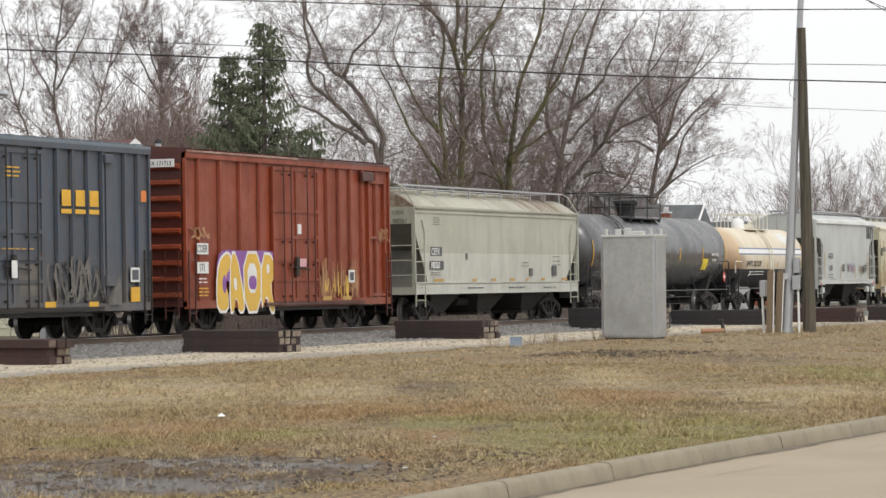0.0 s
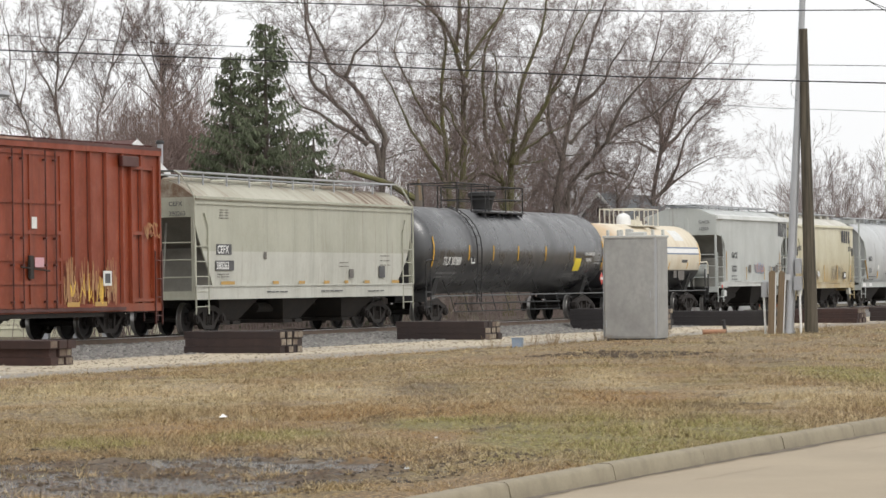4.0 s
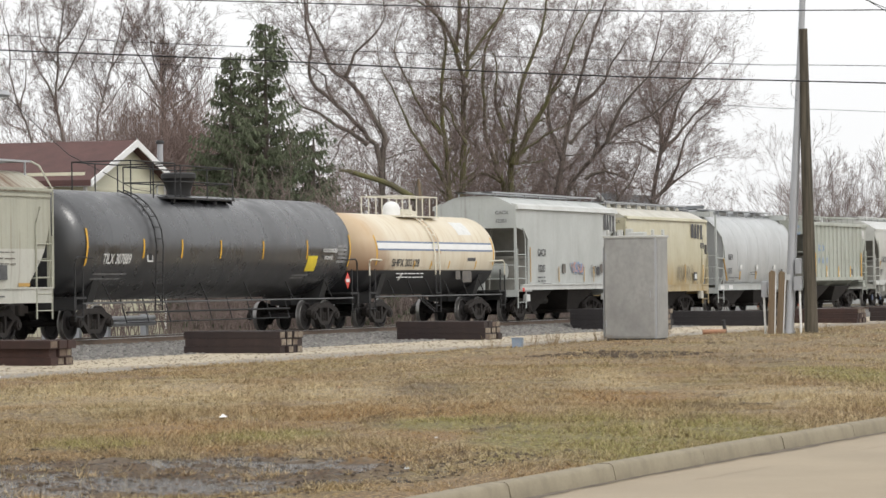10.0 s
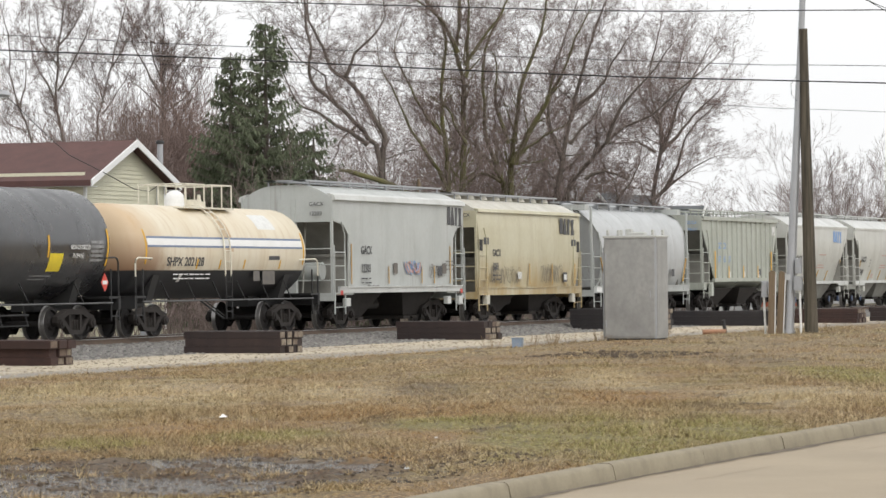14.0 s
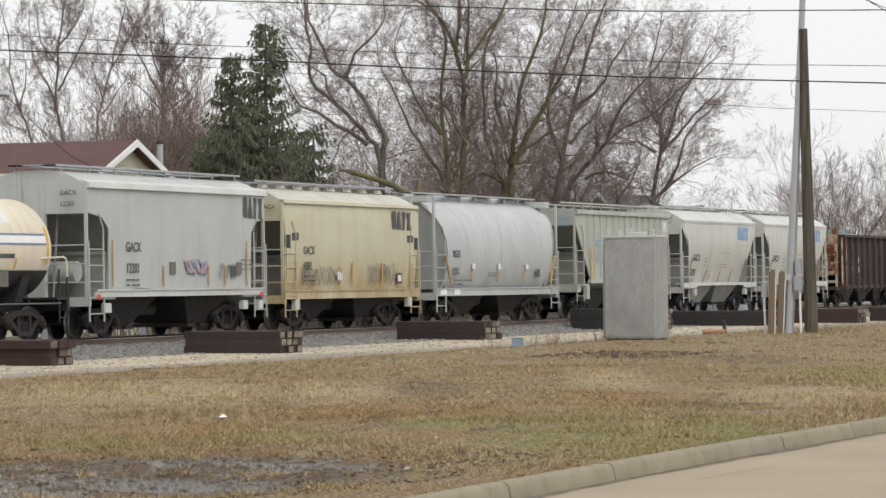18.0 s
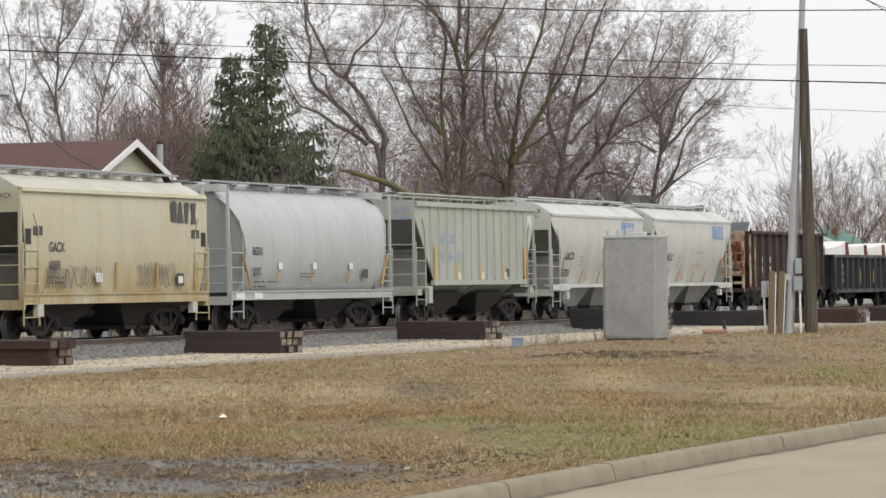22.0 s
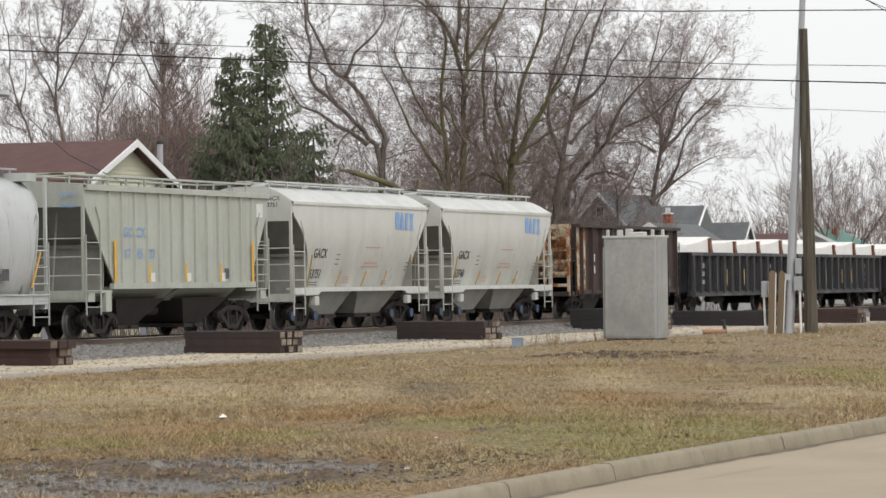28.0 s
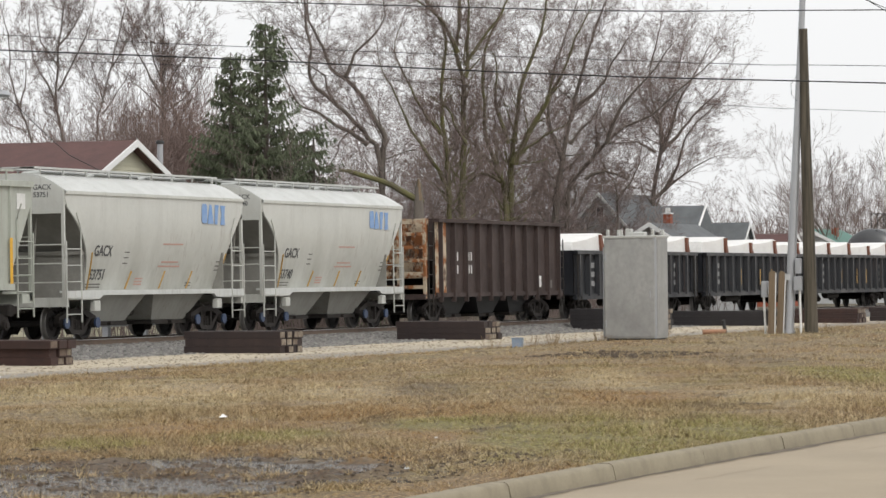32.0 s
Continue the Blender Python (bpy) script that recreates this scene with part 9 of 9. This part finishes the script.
for rt, ah, tn, z in ((-3.6, 172, 40, -1.5), (-1.4, 182, 160, -0.8), (3.8, 184, 250, -0.5), (6.0, 178, 10, -0.8), (8.4, 184, 120, -1.4), (10.4, 192, 300, -2.2), (12.6, 196, 70, -3.6)):
    q = plan(rt, ah, z)
    copy_thing(grove, pose(q.x, q.y, z, 0, 0, tn))
# trees far along the line
far = put(bare_tree(31, 12.8, 0.18, [L(0, 0, 0.8), L(0.45, 0.1, 0.85, 0.10), L(-0.5, 0.1, 0.85, 0.10)], (9, 7, 5, 3), 0.7, thin=0.0085, wiggle=0.13, rise=0.05), 26.5, 222)
for rt, ah, tn, z in ((20.0, 222, 80, -4.6), (31.5, 238, 190, -2.0), (17.2, 215, 250, -6.0), (35.5, 250, 300, -1.5), (30.0, 262, 130, -1.0)):
    q = plan(rt, ah, z)
    copy_thing(far, pose(q.x, q.y, z, 0, 0, tn))


def broken_tree():
    t = tagged(new("broken_tree"), "broken tree stump with a fallen mossy limb", "tree stump")
    q = plan(-0.95, 138, 0.0)
    t.matrix_basis = pose(q.x, q.y, 0.0)
    part("stump", Shape().tube([(0, 0, -0.1), (0.02, 0.02, 2.0), (-0.03, 0.05, 4.2), (0.0, 0.05, 5.75), (0.05, 0.05, 6.1)], [0.34, 0.28, 0.24, 0.17, 0.03], 10), M_BARK, t)
    part("torn_wood", Shape().tube([(-0.05, -0.02, 5.2), (-0.08, 0.0, 5.75), (-0.14, 0.0, 6.1)], [0.13, 0.09, 0.03], 7), M_PLANK, t, "pale torn wood")
    e = RIGHT * -3.3
    part("fallen_limb", Shape().tube([(0.1, -0.1, 5.1), (e.x * 0.18, e.y * 0.18, 5.50), (e.x * 0.36, e.y * 0.36, 5.86), (e.x * 0.52, e.y * 0.52, 6.06), (e.x * 0.75, e.y * 0.75, 6.28), (e.x * 0.9, e.y * 0.9, 6.44), (e.x, e.y, 6.48)], [0.14, 0.13, 0.125, 0.11, 0.105, 0.09, 0.05], 9), M_MOSS, t, "moss-green fallen limb")


broken_tree()


def brush():
    """Low bare brush along the far side of the railway."""
    rnd = random.Random(5)
    segs = []
    for k in range(2000):
        x, y = rnd.uniform(1.5, 60), rnd.uniform(6.5, 11.5)
        if rnd.random() < 0.25:
            x = rnd.uniform(-30, -9)
            y = rnd.uniform(12, 16)
        elif rnd.random() < 0.22:
            x, y = rnd.uniform(-14, 2), rnd.uniform(6.6, 9.2)
        p = Vector((x, y, 0.05))
        d = Vector((rnd.gauss(0, 0.22), rnd.gauss(0, 0.22), 1))
        hgt = rnd.uniform(0.7, 2.3)
        m = p + d * hgt * 0.55
        e = p + d * hgt + Vector((rnd.gauss(0, 0.15), rnd.gauss(0, 0.15), 0))
        segs += [(*p, *m, 0.014, 0.011), (*m, *e, 0.011, 0.006)]
        for _ in range(4):
            o = p.lerp(e, rnd.uniform(0.3, 0.95))
            f = o + Vector((rnd.gauss(0, 0.22), rnd.gauss(0, 0.22), rnd.uniform(0.1, 0.4)))
            segs.append((*o, *f, 0.009, 0.005))
    ob = seg_part("brush", segs, 3, M_TWIG, None)
    tagged(ob, "tangled bare brush beyond the railway", "brush", kind="stuff")


brush()


def far_woods():
    """A belt of bare woodland along the horizon."""
    rnd = random.Random(77)
    segs = []
    for k in range(420):
        ah = rnd.uniform(260, 420)
        rt = rnd.uniform(-0.17, 0.17) * ah
        b = plan(rt, ah, 0)
        hgt = rnd.uniform(4.5, 8.5) * ah / 330
        for j in range(30):
            a0 = rnd.uniform(0.15, 1.0) * hgt
            an = rnd.uniform(0, 6.28)
            ln = rnd.uniform(0.12, 0.35) * hgt
            o = Vector((b.x + rnd.gauss(0, 0.12) * hgt, b.y + rnd.gauss(0, 0.12) * hgt, a0 * 0.8))
            segs.append((*o, o.x + math.cos(an) * ln * 0.5, o.y + math.sin(an) * ln * 0.5, o.z + ln, 0.045, 0.02))
        segs.append((b.x, b.y, 0, b.x, b.y, hgt * 0.8, 0.14, 0.05))
    ob = seg_part("far_woods", segs, 3, M_TWIG, None)
    tagged(ob, "belt of bare woodland along the horizon", "woods", kind="stuff")


far_woods()


def spruce(seed, height, radius, label):
    rnd = random.Random(seed)
    tr = tagged(new("tree"), label, "spruce tree", "spruces behind the house")
    seg_part("trunk", [(0, 0, -0.2, 0, 0, height * 0.5, 0.22, 0.14), (0, 0, height * 0.5, 0, 0, height, 0.14, 0.02)], 8, M_BARK, tr, "dark straight trunk")
    v, f, limbs = [], [], []
    z = 0.9
    while z < height - 0.15:
        u = z / height
        reach = radius * (1 - u) ** 0.68 * (0.92 + 0.20 * math.sin(z * 2.1 + seed))
        for k in range(max(5, int(13 - 7 * u))):
            a = rnd.uniform(0, 6.28)
            ln = reach * rnd.choice((0.55, 0.8, 1.0, 1.25)) * rnd.uniform(0.85, 1.1) + 0.12
            out = Vector((math.cos(a), math.sin(a), 0))
            side = Vector((-math.sin(a), math.cos(a), 0))
            sag = rnd.uniform(0.12, 0.36)
            n = max(3, int(ln / 0.15))
            last = Vector((0, 0, z))
            for i in range(1, n + 1):
                t = i / n
                p = out * (ln * t) + Vector((0, 0, z - sag * ln * math.sin(t * 2.4) + 0.16 * ln * t * t))
                limbs.append((*last, *p, 0.018, 0.010))
                last = p
                if t < 0.15:
                    continue
                for sgn in (-1, 1, -1, 1, -1, 1, -1, 1, 0, 0):
                    w = rnd.uniform(0.05, 0.24) * (1.15 - 0.6 * t)
                    drop = rnd.uniform(0.06, 0.34)
                    tip = p + side * (sgn * w) + out * rnd.uniform(0.0, 0.18) + Vector((0, 0, -drop if sgn else -drop * 0.9 + 0.12))
                    c = (p + tip) / 2
                    wd = rnd.uniform(0.016, 0.034)
                    e = (tip - p).cross(Vector((rnd.gauss(0, 1), rnd.gauss(0, 1), rnd.gauss(0, 1)))).normalized() * wd
                    m = len(v)
                    v += [tuple(p), tuple(c + e), tuple(tip), tuple(c - e)]
                    f.append((m, m + 1, m + 2, m + 3))
        z += 0.20 + 0.07 * rnd.random()
    seg_part("limb_frame", limbs, 3, M_BARK, tr)
    me = bpy.data.meshes.new("needles")
    me.from_pydata(v, [], f)
    me.materials.append(M_NEEDLE)
    ob = new("foliage", me)
    ob.parent = tr
    ob["label"] = "drooping dark green needle sprays"
    return tr


put(spruce(41, 12.25, 3.4, "tall dark green spruce with a narrow top"), -6.9, 130)
put(spruce(42, 11.0, 2.7, "dark green spruce beside a taller one"), -8.4, 132)
put(spruce(43, 8.2, 3.2, "lower dark green spruce"), -5.2, 134)
put(spruce(44, 8.6, 3.0, "lower dark green spruce"), -8.9, 136)
for rt, ah, tn, z in ((-5.4, 126, 40, 0.0), (-6.9, 127, 150, -0.6), (-8.2, 127, 260, -1.0), (-4.6, 129, 330, 0.3), (-9.6, 129, 80, -0.8)):
    q = plan(rt, ah, z)
    copy_thing(bush2, pose(q.x, q.y, z, 0, 0, tn))


motions()
